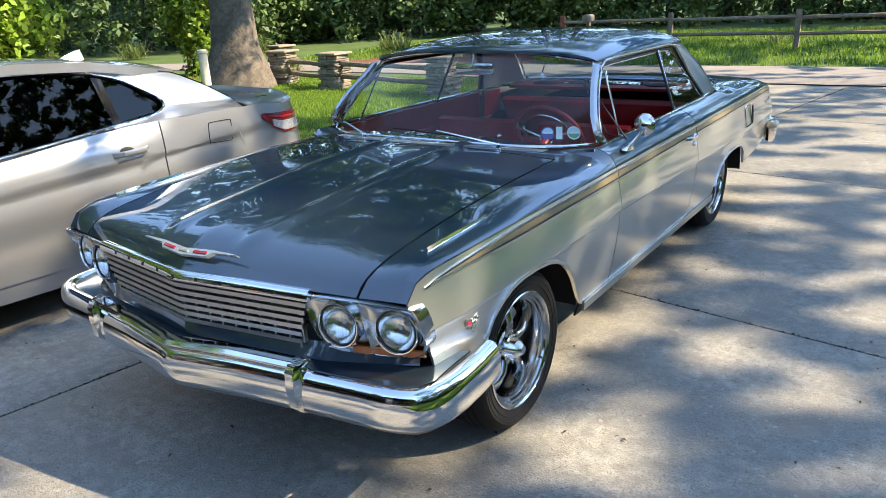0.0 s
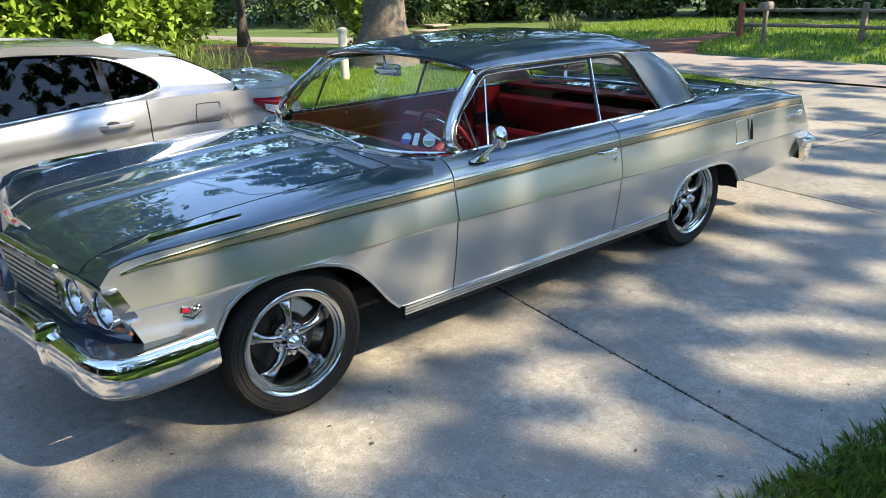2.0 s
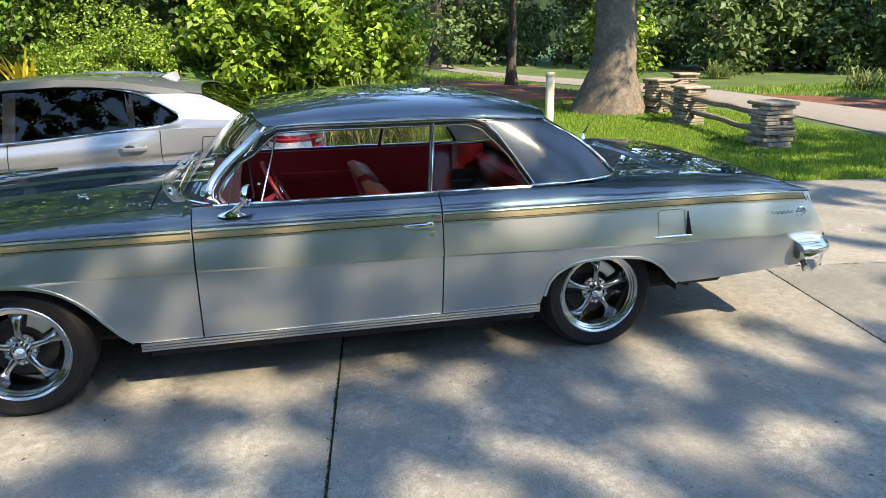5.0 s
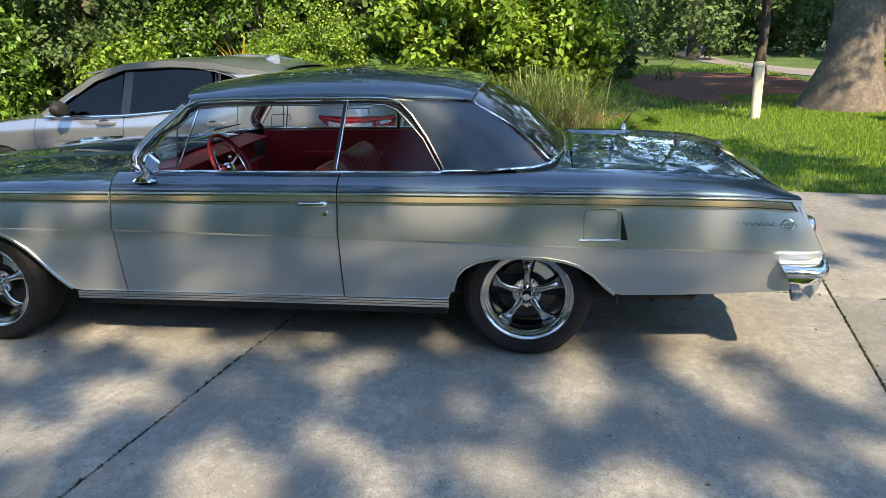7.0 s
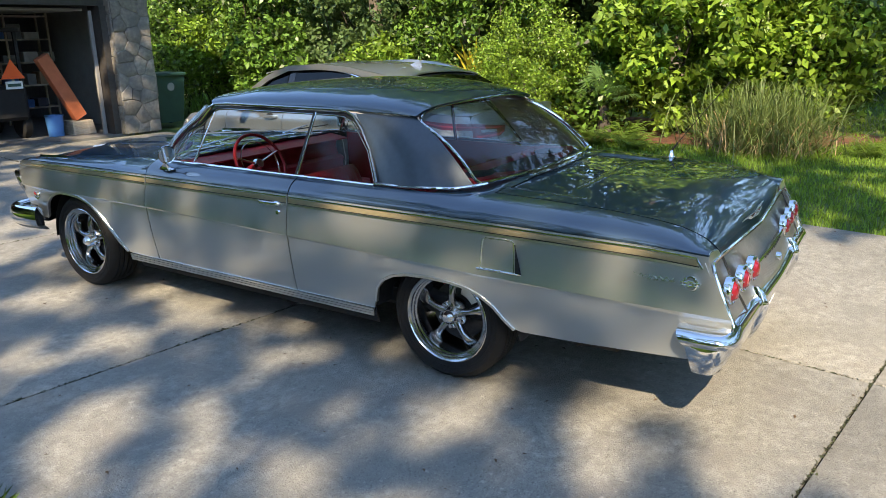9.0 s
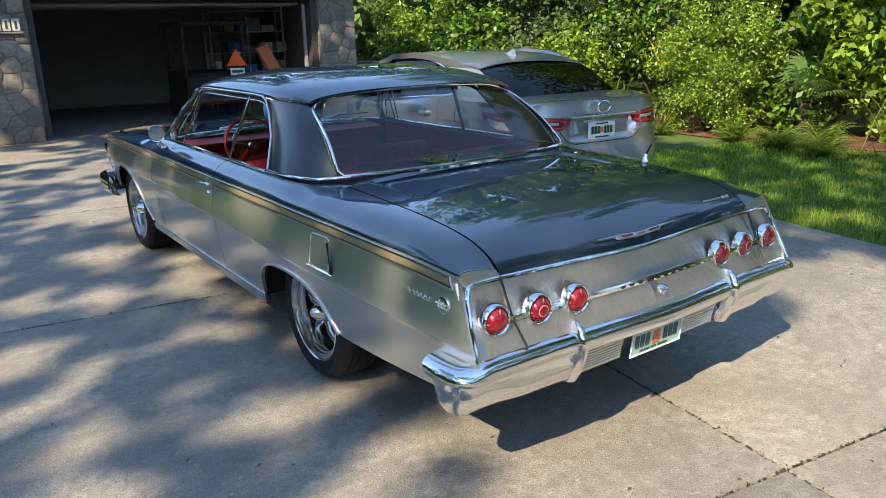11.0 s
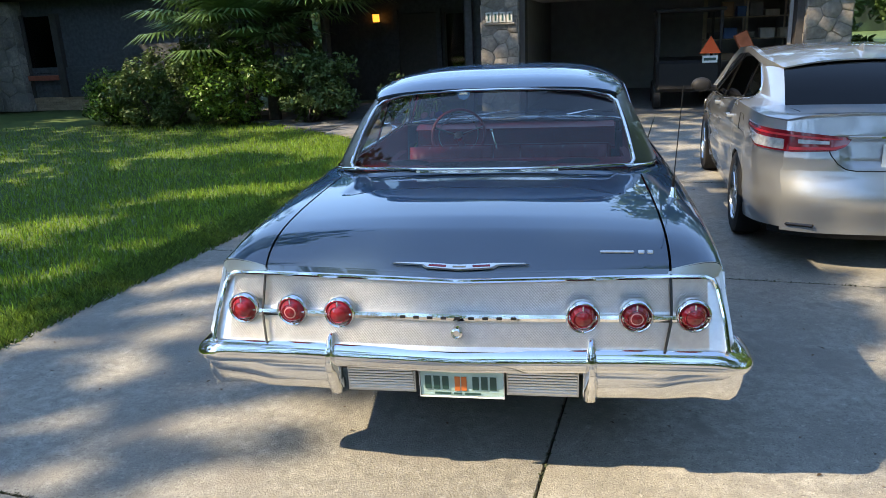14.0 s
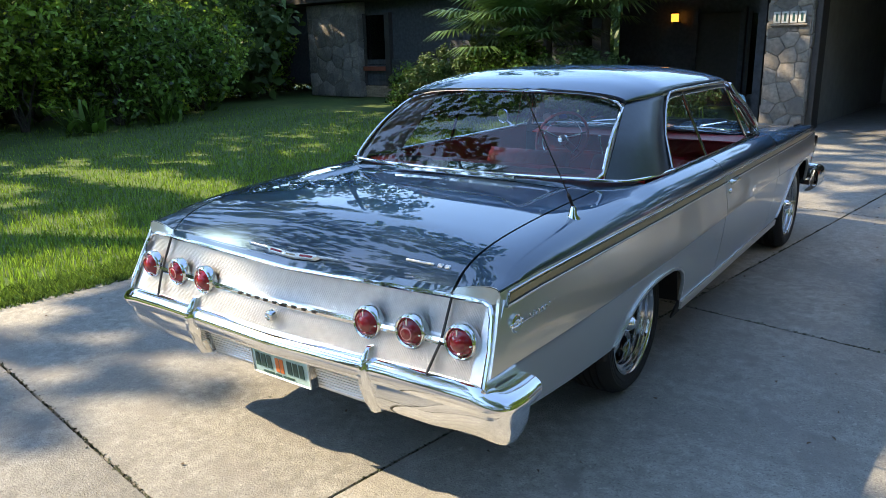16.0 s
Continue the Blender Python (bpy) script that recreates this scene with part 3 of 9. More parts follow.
    bm = lathe(bmesh.new(), [(0.105, -0.01), (0.105, 0.004), (0.112, 0.01), (0.165, 0.01), (0.172, 0.004), (0.172, -0.05)], n=8, a0=math.radians(32), a1=math.radians(75))
    bmesh.ops.recalc_face_normals(bm, faces=bm.faces)
    cal = part("brake_caliper", bm, M_BRUSHED, hub)
    bm = rod(bmesh.new(), (0.098, 0.168, -0.075 - 0.03), (0.112, 0.168, -0.075 - 0.035), 0.004, n=8)
    part("valve", bm, M_SEAL, hub)
    return hub


def build_hardtop():
    car = thing("hardtop_car", "slate-over-silver classic two-door hardtop car with red interior", "car")
    door_parts = {}
    for sgn, side in ((-1, "near"), (1, "far")):
        body_panel(car, "front_fender", 0.662, 2.2, W_SIDE, sgn, M_SILVER, split=1.97)
        body_panel(car, "quarter_panel", -0.567, -2.76, W_SIDE, sgn, M_SILVER, split=1.97)
        d = body_panel(car, "door", -0.56, 0.655, W_SIDE, sgn, M_SILVER, "silver door with slate upper half", split=1.97)
        door_parts[sgn] = d[0]
        d[1].parent = d[0]
        # rocker and ribbed trim
        bm = sheet(lambda y, t: Vector((sgn * (side_x(y, 0.345) - 0.02 - 0.035 * t), y, 0.34 - 0.1 * t)), y_steps(-1.1, 0.92, 0.2), span(0, 1, 4))
        part("rocker", bm, M_DARK, car, thick=0.01)
        for k, zz in enumerate((0.334, 0.319, 0.304)):
            trim_line(car, "rocker_trim_rib", -1.115, 0.955, lambda y, zz=zz: zz - 0.006 * max(0, min(1, y)) , 0.0105, 0.006, M_BRUSHED, sgn, step=0.2, xoff=0.0055 + 0.0015 * k)
        # gold band between two chrome beads
        zb = lambda y: z_shoulder(y) - 0.036
        for a, b in ((-2.72, -0.572), (-0.555, 0.65), (0.667, 2.13)):
            own = car if not (a > -0.6 and b < 0.7) else door_parts[sgn]
            taper = lambda y: 1.0 - max(0.0, (y - 1.55) / 0.58) ** 1.6
            bm = sheet(lambda y, v: Vector((sgn * (side_x(y, zb(y)) + 0.003 - 0.001 * abs(v)), warp(side_x(y, zb(y)), y, zb(y)), zb(y) - 0.002 + 0.013 * v * taper(y))), y_steps(a, b, 0.06), (-1, 0, 1))
            part("gold_band", bm, M_GOLD, own, thick=0.003, inward=0)
            trim_line(own, "upper_bead", a, b, lambda y: zb(y) + 0.018 * taper(y), 0.007, 0.006, M_ALLOY, sgn)
            trim_line(own, "dark_line", a, b, lambda y: zb(y) - 0.0165 * taper(y), 0.004, 0.0045, M_SEAL, sgn)
            trim_line(own, "lower_bead", a, b, lambda y: zb(y) - 0.0225 * taper(y), 0.008, 0.0055, M_BRUSHED, sgn)
        bm = bmesh.new()
        sweep(bm, [Vector((sgn * (side_x(-2.723, z) + 0.003), warp(side_x(-2.723, z), -2.723 + 0.3 * (z - zb(-2.723)), z), z)) for z in span(zb(-2.723) - 0.023, zb(-2.723) + 0.019, 4)], circle(0.0045, 6), up=(sgn, 0, 0))
        part("band_end", bm, M_ALLOY, car)
        # bright belt moulding
        bm = bmesh.new()
        belt = [Vector((sgn * 0.862, y, 0.987)) for y in y_steps(0.56, -1.08, 0.1)]
        sweep(bm, belt, circle(0.0075, 8, 1.3, 1.0))
        part("belt_moulding", bm, M_CHROME, car)
        # wheel opening lips
        for a, b in ((-1.945, -1.14), (0.985, 1.885)):
            bm = bmesh.new()
            pts = []
            for y in y_steps(a, b, 0.02):
                z = z_low(y)
                x = side_x(y, z)
                pts.append(Vector((sgn * (x - 0.004), warp(x, y, z), z)))
            sweep(bm, pts, [(-0.006, -0.004), (0.006, -0.004), (0.008, 0.0), (0.006, 0.012), (-0.006, 0.012)], up=(sgn, 0, 0))
            bmesh.ops.recalc_face_normals(bm, faces=bm.faces)
            part("wheel_arch_lip", bm, M_BRUSHED, car)
        # wheel wells
        for yc in (HALF_BASE - 0.08, -HALF_BASE - 0.02):
            bm = bmesh.new()
            lathe(bm, [(0.0, -0.24 * sgn), (0.44, -0.24 * sgn), (0.44, 0.11 * sgn), (0.43, 0.125 * sgn)], (sgn * 0.80, yc, 0.33), n=24, a0=0, a1=math.pi)
            part("wheel_well", bm, M_DARK, car)
        wheel(car, sgn * 0.815, HALF_BASE, sgn)
        wheel(car, sgn * 0.752, -HALF_BASE, sgn)
        # fender top ornament
        bm = bmesh.new()
        pts = [skin(y, 2.62, sgn) + Vector((0, 0, 0.011)) for y in span(1.66, 2.0, 2)]
        rings = []
        for i, p in enumerate(pts):
            k = 0.15 + 1.1 * (i / 2)
            rings.append([bm.verts.new(p + Vector(q)) for q in ((-0.0045 * k, 0, -0.016), (0, 0, 0.004 * k), (0.0045 * k, 0, -0.016))])
        for r1, r2 in zip(rings, rings[1:]):
            for j in range(3):
                bm.faces.new((r1[j], r1[(j + 1) % 3], r2[(j + 1) % 3], r2[j]))
        bm.faces.new(rings[0][::-1]), bm.faces.new(rings[-1])
        part("fender_spear", bm, M_CHROME, car, "slim chrome spear")

    # hood, deck lid, cowl, tulip panel
    def lid(name, y0, y1, w0, material, xs=18, step=0.03, lab=""):
        us = [-(4 - w) for w in span(w0, 4, xs)] + [4 - w for w in span(w0, 4, xs)[::-1]][1:]

        def fn(y, t):
            s = -1 if t < 0 else 1
            return skin(y, 4 - abs(t), s)
        bm = sheet(fn, y_steps(y0, y1, step), us)
        bmesh.ops.recalc_face_normals(bm, faces=bm.faces)
        bm.faces.ensure_lookup_table()
        if bm.faces[0].normal.z < 0:
            bmesh.ops.reverse_faces(bm, faces=bm.faces)
        return part(name, bm, material, car, lab, thick=0.014, sharp=22)

    hood = lid("hood", 0.87, 2.2, 3.012, M_UPPER, 30, 0.025, "slate hood with two raised ridges")
    lid("cowl_panel", 0.62, 0.86, 3.0, M_UPPER, 14)
    trunk = lid("trunk_lid", -1.735, -2.76, 3.012, M_UPPER, 40, 0.0175, "slate trunk lid with a recessed field")
    lid("tulip_panel", -1.45, -1.727, 3.0, M_UPPER, 14)
    # cowl vent slots
    bm = sheet(lambda x, v: Vector((x, 0.885 - 0.16 * (abs(x) / 0.75) ** 2 - 0.004 - 0.062 * v, hood_z(0.85) + 0.022 * (1 - (x / 0.755) ** 2) + 0.002 + 0.0015 * math.sin(math.pi * v))), span(-0.64, 0.64, 40), span(0, 1, 4))
    bmesh.ops.recalc_face_normals(bm, faces=bm.faces)
    part("cowl_grille", bm, M_SILVER, car, "pale slotted cowl grille", thick=0.003, inward=0)
    for i in range(84):
        x = -0.60 + 1.2 * i / 83
        yv = 0.885 - 0.16 * (abs(x) / 0.75) ** 2 + 0.0
        bm = box(bmesh.new(), (x, yv - 0.035, hood_z(0.85) + 0.0155 + 0.022 * (1 - (x / 0.755) ** 2) - 0.0125), (0.0075, 0.046, 0.003), Euler((0, 0, 0.25)).to_matrix())
        part("vent_slot", bm, M_SEAL, car)

    # under-structure that closes the shell
    bm = box(bmesh.new(), (0, -0.3, 0.36), (1.5, 4.2, 0.14), bev=0.03)
    part("floor_pan", bm, M_DARK, car)
    bm = box(bmesh.new(), (0, 1.55, 0.62), (1.15, 1.15, 0.44), bev=0.03)
    part("engine_bay", bm, M_DARK, car)
    bm = box(bmesh.new(), (0, -2.2, 0.62), (1.3, 0.95, 0.5), bev=0.03)
    part("boot_well", bm, M_DARK, car)

    # ---- front end ----
    bm = bmesh.new()

    def fascia(t, v):
        x = t
        ztop, zbot = 0.80, 0.47
        z = ztop + (zbot - ztop) * v
        return Vector((x, front_face(x, z) - 0.035 - 0.05 * min(1.0, max(0.0, (abs(x) - 0.54) / 0.03)) - max(0.0, 0.62 - z) * 0.3, z))
    sheet(fascia, span(-0.93, 0.93, 40), span(0, 1, 8), bm, flip=True)
    part("front_backing", bm, M_DARK, car, thick=0.01)
    for sgn in (-1, 1):
        def nose(z, t, sgn=sgn):
            x0 = side_x(2.2, z) - 0.004
            p, q = Vector((x0, warp(x0, 2.2, z), z)), Vector((0.60, front_face(0.60, z) - 0.02 - max(0.0, 0.62 - z) * 0.3, z))
            m = p.lerp(q, t)
            m.y = (front_face(m.x, z) - 0.022 - max(0.0, 0.62 - z) * 0.3) * (1 - min(1.0, t / 0.08)) + min(1.0, t / 0.08) * (front_face(m.x, z) - 0.062 - max(0.0, 0.62 - z) * 0.3) if t > 0 else p.y
            return Vector((sgn * m.x, m.y, m.z))
        bm = sheet(nose, span(0.42, 0.80, 10), span(0, 1, 16))
        bmesh.ops.recalc_face_normals(bm, faces=bm.faces)
        part("fender_nose", bm, M_UPPER, car, thick=0.006, inward=0, sharp=50)
    bm = bmesh.new()

    def pan(t, v):
        x = t
        z = 0.61 - 0.055 * v
        return Vector((x, front_face(x, z) - 0.03 + 0.03 * v, z))
    sheet(pan, span(-0.90, 0.90, 40), span(0, 1, 4), bm)
    bmesh.ops.recalc_face_normals(bm, faces=bm.faces)
    part("gravel_pan", bm, M_UPPER, car, "slate pan under the grille", thick=0.01)
    # hood lip
    bm = bmesh.new()
    pts = [Vector((x, front_y(x) + 0.006, 0.790)) for x in span(0.578, -0.578, 24)]
    sweep(bm, pts, [(-0.03, -0.014), (0.014, -0.018), (0.019, -0.014), (0.0195, -0.009), (0.013, 0.012), (0.006, 0.018), (-0.004, 0.0195), (-0.03, 0.018)])
    bmesh.ops.recalc_face_normals(bm, faces=bm.faces)
    lip = part("hood_lip", bm, M_CHROME, car, "chrome lip across the hood edge")
    for i in range(9):
        x = -0.44 + 0.11 * i
        bm = box(bmesh.new(), (x, front_y(x) + 0.0225, 0.7915), (0.012, 0.003, 0.013), Euler((0.3, 0, math.copysign(0.14, -x) if x else 0)).to_matrix())
        part("lettering_bar", bm, M_SEAL, lip)
    grille = new("grille")
    grille.parent = car
    for k in range(6):
        z = 0.758 - 0.029 * k
        hw = 0.565 - 0.011 * k
        bm = bmesh.new()
        pts = [Vector((x, front_y(x) - 0.002 - 0.004 * k, z)) for x in span(-hw, hw, 24)]
        sweep(bm, pts, [(-0.022, -0.0075), (0.005, -0.0075), (0.010, -0.005), (0.011, 0.001), (0.006, 0.006), (-0.004, 0.008), (-0.022, 0.008)])
        bmesh.ops.recalc_face_normals(bm, faces=bm.faces)
        part("grille_bar", bm, M_GRILLE, grille)
    for i in range(19):
        x = -0.522 + 0.058 * i
        bm = box(bmesh.new(), (x, front_y(x) - 0.014, 0.692), (0.008, 0.02, 0.17), bev=0.002)
        part("grille_upright", bm, M_GRILLE, grille)
    for sgn in (-1, 1):
        # bezel with two lamps
        hl = new("headlamp_pair")
        hl.parent = car
        xi, xo, zl = 0.665, 0.862, 0.695
        rb = 0.078
        bm = bmesh.new()
        outline = []
        for t in span(0, 1, 10):
            outline.append((0.572 + (0.955 - 0.572) * t, 0.795 + 0.004 * math.sin(math.pi * t)))
        outline += [(0.963, 0.78), (0.966, 0.745), (0.962, 0.69), (0.952, 0.65), (0.93, 0.604)]
        outline += [(0.90, 0.588), (0.82, 0.585), (0.74, 0.59), (0.66, 0.595), (0.61, 0.61), (0.585, 0.65), (0.568, 0.70), (0.556, 0.745), (0.560, 0.785)]

        def bz(x, z, dy=0.0):
            return Vector((sgn * x, front_face(x, z) + 0.004 + dy - max(0.0, 0.72 - z) * 0.08, z))
        cx, cz = 0.765, 0.69
        rings = [[bm.verts.new(bz(cx + (x - cx) * s, cz + (z - cz) * s, dy)) for x, z in outline] for s, dy in ((1.0, -0.05), (1.0, -0.002), (0.99, 0.006), (0.965, 0.008))]
        n = len(outline)
        for r1, r2 in zip(rings, rings[1:]):
            for j in range(n):
                bm.faces.new((r1[j], r1[(j + 1) % n], r2[(j + 1) % n], r2[j]))
        inner_ = [(cx + (x - cx) * 0.966, cz + (z - cz) * 0.966) for x, z in outline]
        xmid = (xi + xo) / 2

        def reach(x0, a):
            """Distance from a lamp's centre to the bezel's rim, or to the ridge between the lamps."""
            dx, dz, best = math.cos(a), math.sin(a), 1.0
            if (xmid - x0) * dx > 0:
                best = (xmid - x0) / dx
            for k in range(n):
                (ax_, az_), (bx_, bz_) = inner_[k], inner_[(k + 1) % n]
                ex, ez = bx_ - ax_, bz_ - az_
                den = dx * ez - dz * ex
                if abs(den) > 1e-9:
                    t = ((ax_ - x0) * ez - (az_ - zl) * ex) / den
                    u = ((ax_ - x0) * dz - (az_ - zl) * dx) / den
                    if t > 0.01 and -1e-6 <= u <= 1 + 1e-6:
                        best = min(best, t)
            return max(best, rb + 0.004)
        for x0 in (xi, xo):
            sheet(lambda a, t: bz(x0 + (rb - 0.002 + (reach(x0, a) - rb + 0.002) * t) * math.cos(a), zl + (rb - 0.002 + (reach(x0, a) - rb + 0.002) * t) * math.sin(a), -0.016 + 0.006 * t + 0.018 * t ** 4), span(0, 2 * math.pi, 72), span(0, 1, 6), bm)
        bmesh.ops.recalc_face_normals(bm, faces=bm.faces)
        part("bezel", bm, M_ALLOY, hl, "bright aluminium bezel", sharp=50)
        for x0 in (xi, xo):
            c = bz(x0, zl, -0.01)
            nrm = Vector((sgn * (0.14 if x0 < 0.8 else 0.2), 1, 0.06)).normalized()
            rm = rot_to(nrm).to_4x4()
            rm.translation = c
            lamp = new("headlamp")
            lamp.parent = hl
            bm = lathe(bmesh.new(), [(rb, -0.045), (rb, 0.012), (rb - 0.002, 0.018), (rb - 0.005, 0.018), (rb - 0.008, 0.012), (rb - 0.009, -0.002)], n=40, axis="z")
            bmesh.ops.transform(bm, matrix=rm, verts=bm.verts)
            part("ring", bm, M_CHROME, lamp)
            bm = lathe(bmesh.new(), [(rb - 0.009, 0.0), (rb - 0.014, -0.010), (rb - 0.026, -0.026), (rb - 0.045, -0.038), (0.012, -0.043), (0.0001, -0.044)], n=32, axis="z")
            bmesh.ops.transform(bm, matrix=rm, verts=bm.verts)
            part("reflector", bm, M_REFL, lamp)
            bm = lathe(bmesh.new(), [(rb - 0.0085, 0.004), (rb - 0.03, 0.014), (rb - 0.06, 0.02), (0.0001, 0.022)], n=32, axis="z")
            bmesh.ops.transform(bm, matrix=rm, verts=bm.verts)
            part("lens", bm, M_HEADGLASS, lamp)
            bm = lathe(bmesh.new(), [(rb - 0.008, 0.010), (rb - 0.012, 0.012), (rb - 0.013, 0.006)], n=32, axis="z")
            bmesh.ops.transform(bm, matrix=rm, verts=bm.verts)
            part("lamp_seal", bm, M_SEAL, lamp)
            bm = ball(bmesh.new(), (0, 0, -0.026), 0.009, 10)
            bmesh.ops.transform(bm, matrix=rm, verts=bm.verts)
            part("bulb", bm, M_HEAD, lamp)
            for i in range(9):
                w_ = 0.008 * abs(i - 4)
                bm = box(bmesh.new(), ((i - 4) * 0.0135, 0, 0.011 - 0.0019 * abs(i - 4)), (0.0018, 0.11 - 1.3 * w_, 0.003))
                bmesh.ops.transform(bm, matrix=rm, verts=bm.verts)
                part("lens_flute", bm, M_HEADGLASS, lamp)
        bm = bmesh.new()
        sheet(lambda t, v: bz(0.70 + 0.23 * t, 0.618 - 0.026 * v, 0.006), span(0, 1, 6), span(0, 1, 2), bm, flip=sgn < 0)
        part("turn_signal", bm, M_AMBER, hl, "amber turn signal under the lamps", thick=0.008)

    # bumpers
    def bumper(name, path, prof, mat, lab=""):
        bm = bmesh.new()
        sweep(bm, path, prof)
        bmesh.ops.recalc_face_normals(bm, faces=bm.faces)
        return part(name, bm, mat, car, lab, sharp=40)

    def fb(x):
        return 2.435 - 0.14 * abs(x) - (0.0 if abs(x) < 0.9 else 6.0 * (abs(x) - 0.9) ** 2)
    fpath = [Vector((-1.012, 1.89, 0.447)), Vector((-1.02, 1.98, 0.444)), Vector((-1.022, 2.08, 0.44)), Vector((-1.018, 2.17, 0.438)), Vector((-1.004, 2.225, 0.437)), Vector((-0.985, 2.255, 0.436))]
    fpath += [Vector((x, fb(x), 0.435 - 0.012 * max(0, 1 - abs(x) / 0.3))) for x in span(-0.955, 0, 12)]
    fpath = fpath + [Vector((-p.x, p.y, p.z)) for p in fpath[::-1][1:]]
    bm = sheet(lambda x, v: Vector((x, (front_face(x, 0.56) - 0.05) * (1 - v) + (fb(x) - 0.012) * v - 0.10 * max(0.0, (abs(x) - 0.8) / 0.18) * (1 - v), 0.552 - 0.02 * v + 0.006 * math.sin(3.1 * v))), span(-0.985, 0.985, 44), span(0, 1, 5))
    bmesh.ops.recalc_face_normals(bm, faces=bm.faces)
    part("bumper_filler", bm, M_UPPER, car, "slate filler panel behind the bumper", thick=0.006, inward=0)
    fpath = smooth_path(fpath, 3)
    chrome_p = [(-0.028, 0.106), (-0.014, 0.116), (0.004, 0.117), (0.018, 0.111), (0.027, 0.098), (0.033, 0.08), (0.037, 0.06), (0.038, 0.04), (0.037, 0.016), (0.034, -0.004), (0.028, -0.02), (0.018, -0.028), (-0.028, -0.03)]
    bumper("front_bumper", fpath[::-1], [(a, b) for a, b in chrome_p], M_CHROME, "chrome front bumper with two guards")
    low_p = [(0.018, -0.02), (0.016, -0.03), (-0.012, -0.054), (-0.035, -0.062), (-0.06, -0.062), (-0.02, -0.02)]
    bumper("front_bumper_apron", fpath[::-1], low_p, M_PAN, "silver apron under the front bumper")
    for sgn in (-1, 1):
        bm = bmesh.new()
        x0 = sgn * 0.565
        y0 = fb(0.565)
        rings = []
        for z, d, w in ((0.40, 0.02, 0.018), (0.43, 0.05, 0.028), (0.50, 0.058, 0.03), (0.56, 0.055, 0.03), (0.585, 0.04, 0.026), (0.592, 0.01, 0.02)):
            rings.append([bm.verts.new((x0 + a * w, y0 + b * d, z)) for a, b in ((-1, -0.6), (-1, 0.6), (-0.6, 1), (0.6, 1), (1, 0.6), (1, -0.6))])
        for r1, r2 in zip(rings, rings[1:]):
            for j in range(6):
                bm.faces.new((r1[j], r1[(j + 1) % 6], r2[(j + 1) % 6], r2[j]))
        bm.faces.new(rings[0][::-1]), bm.faces.new(rings[-1])
        bmesh.ops.recalc_face_normals(bm, faces=bm.faces)
        part("bumper_guard", bm, M_CHROME, car)
    bm = bmesh.new()
    sweep(bm, [Vector((x, fb(x) + 0.012, 0.578 - 0.012 * max(0, 1 - abs(x) / 0.3))) for x in span(0.56, -0.56, 20)], [(-0.02, -0.012), (0.022, -0.012), (0.03, 0), (0.02, 0.012), (-0.02, 0.012)])
    bmesh.ops.recalc_face_normals(bm, faces=bm.faces)
    part("bumper_rail", bm, M_CHROME, car)

    # hood badge: a shallow vee with two red inlays
    def vee(nm, base, ydir, mat_face):
        bd = new(nm)
        bd.parent = car
        bm = bmesh.new()
        o = Vector(base)
        pts = [(-0.27, 0.018), (-0.26, 0.022), (-0.14, 0.02), (0, 0.006), (0.14, 0.02), (0.26, 0.022), (0.27, 0.018), (0.15, 0.008), (0.13, -0.012), (0, -0.026), (-0.13, -0.012), (-0.15, 0.008)]
        for dz, s in ((0.0, 1.0), (0.012, 0.94)):
            bm.faces.new([bm.verts.new(o + Vector((x * s, ydir * dz, z * s))) for x, z in pts])
        bm.verts.ensure_lookup_table()
        n = len(pts)
        for j in range(n):
            bm.faces.new((bm.verts[j], bm.verts[(j + 1) % n], bm.verts[n + (j + 1) % n], bm.verts[n + j]))
        bmesh.ops.recalc_face_normals(bm, faces=bm.faces)
        part("badge_plate", bm, principled("satin_badge_metal", (0.8, 0.8, 0.78), 0.3, 0.85, vary=0.05) if "satin_badge_metal" not in bpy.data.materials else bpy.data.materials["satin_badge_metal"], bd, sharp=30)
        for s in (-1, 1):
            bm = box(bmesh.new(), o + Vector((s * 0.085, ydir * 0.012, -0.001)), (0.068, 0.006, 0.014), Euler((0, -s * 0.09, 0)).to_matrix(), bev=0.002)
            part("inlay", bm, principled("red_enamel", (0.3, 0.012, 0.03), 0.2, coat=1.0) if "red_enamel" not in bpy.data.materials else bpy.data.materials["red_enamel"], bd)
        bm = box(bmesh.new(), o + Vector((0, ydir * 0.012, -0.008)), (0.05, 0.006, 0.01), bev=0.002)
        part("inlay", bm, M_GOLD, bd)
        return bd
    hb = vee("hood_badge", (0, 0, 0), 1, M_CHROME)
    p0, p1 = skin(2.14, 4, 1), skin(2.175, 4, 1)
    hb.matrix_basis = Matrix.Translation((p0 + p1) / 2 + Vector((0, 0.006, 0.008))) @ pose(0, 0, 0, math.degrees(math.atan2(p1.y - p0.y, p0.z - p1.z)), 0, 0)
    tb = vee("trunk_badge", (0, 0, 0), -1, M_CHROME)
    p0, p1 = skin(-2.735, 4, 1), skin(-2.757, 4, 1)
    tb.matrix_basis = Matrix.Translation((p0 + p1) / 2 + Vector((0, -0.004, 0.004))) @ pose(0, 0, 0, -math.degrees(math.atan2(p0.y - p1.y, p0.z - p1.z)), 0, 0) @ Matrix.Diagonal((0.95, 1, 0.62, 1))
    bm = box(bmesh.new(), (-0.035, 0, 0), (0.12, 0.006, 0.009), bev=0.002)
    for dx in (0.05, 0.08):
        box(bm, (dx, 0, 0), (0.022, 0.006, 0.016), bev=0.003)
    o = part("trunk_nameplate", bm, M_BRUSHED, car)
    o.matrix_basis = Matrix.Translation(skin(-2.705, 3.2, 1) + Vector((0, -0.002, 0.002))) @ pose(0, 0, 0, -48, 0, 0)
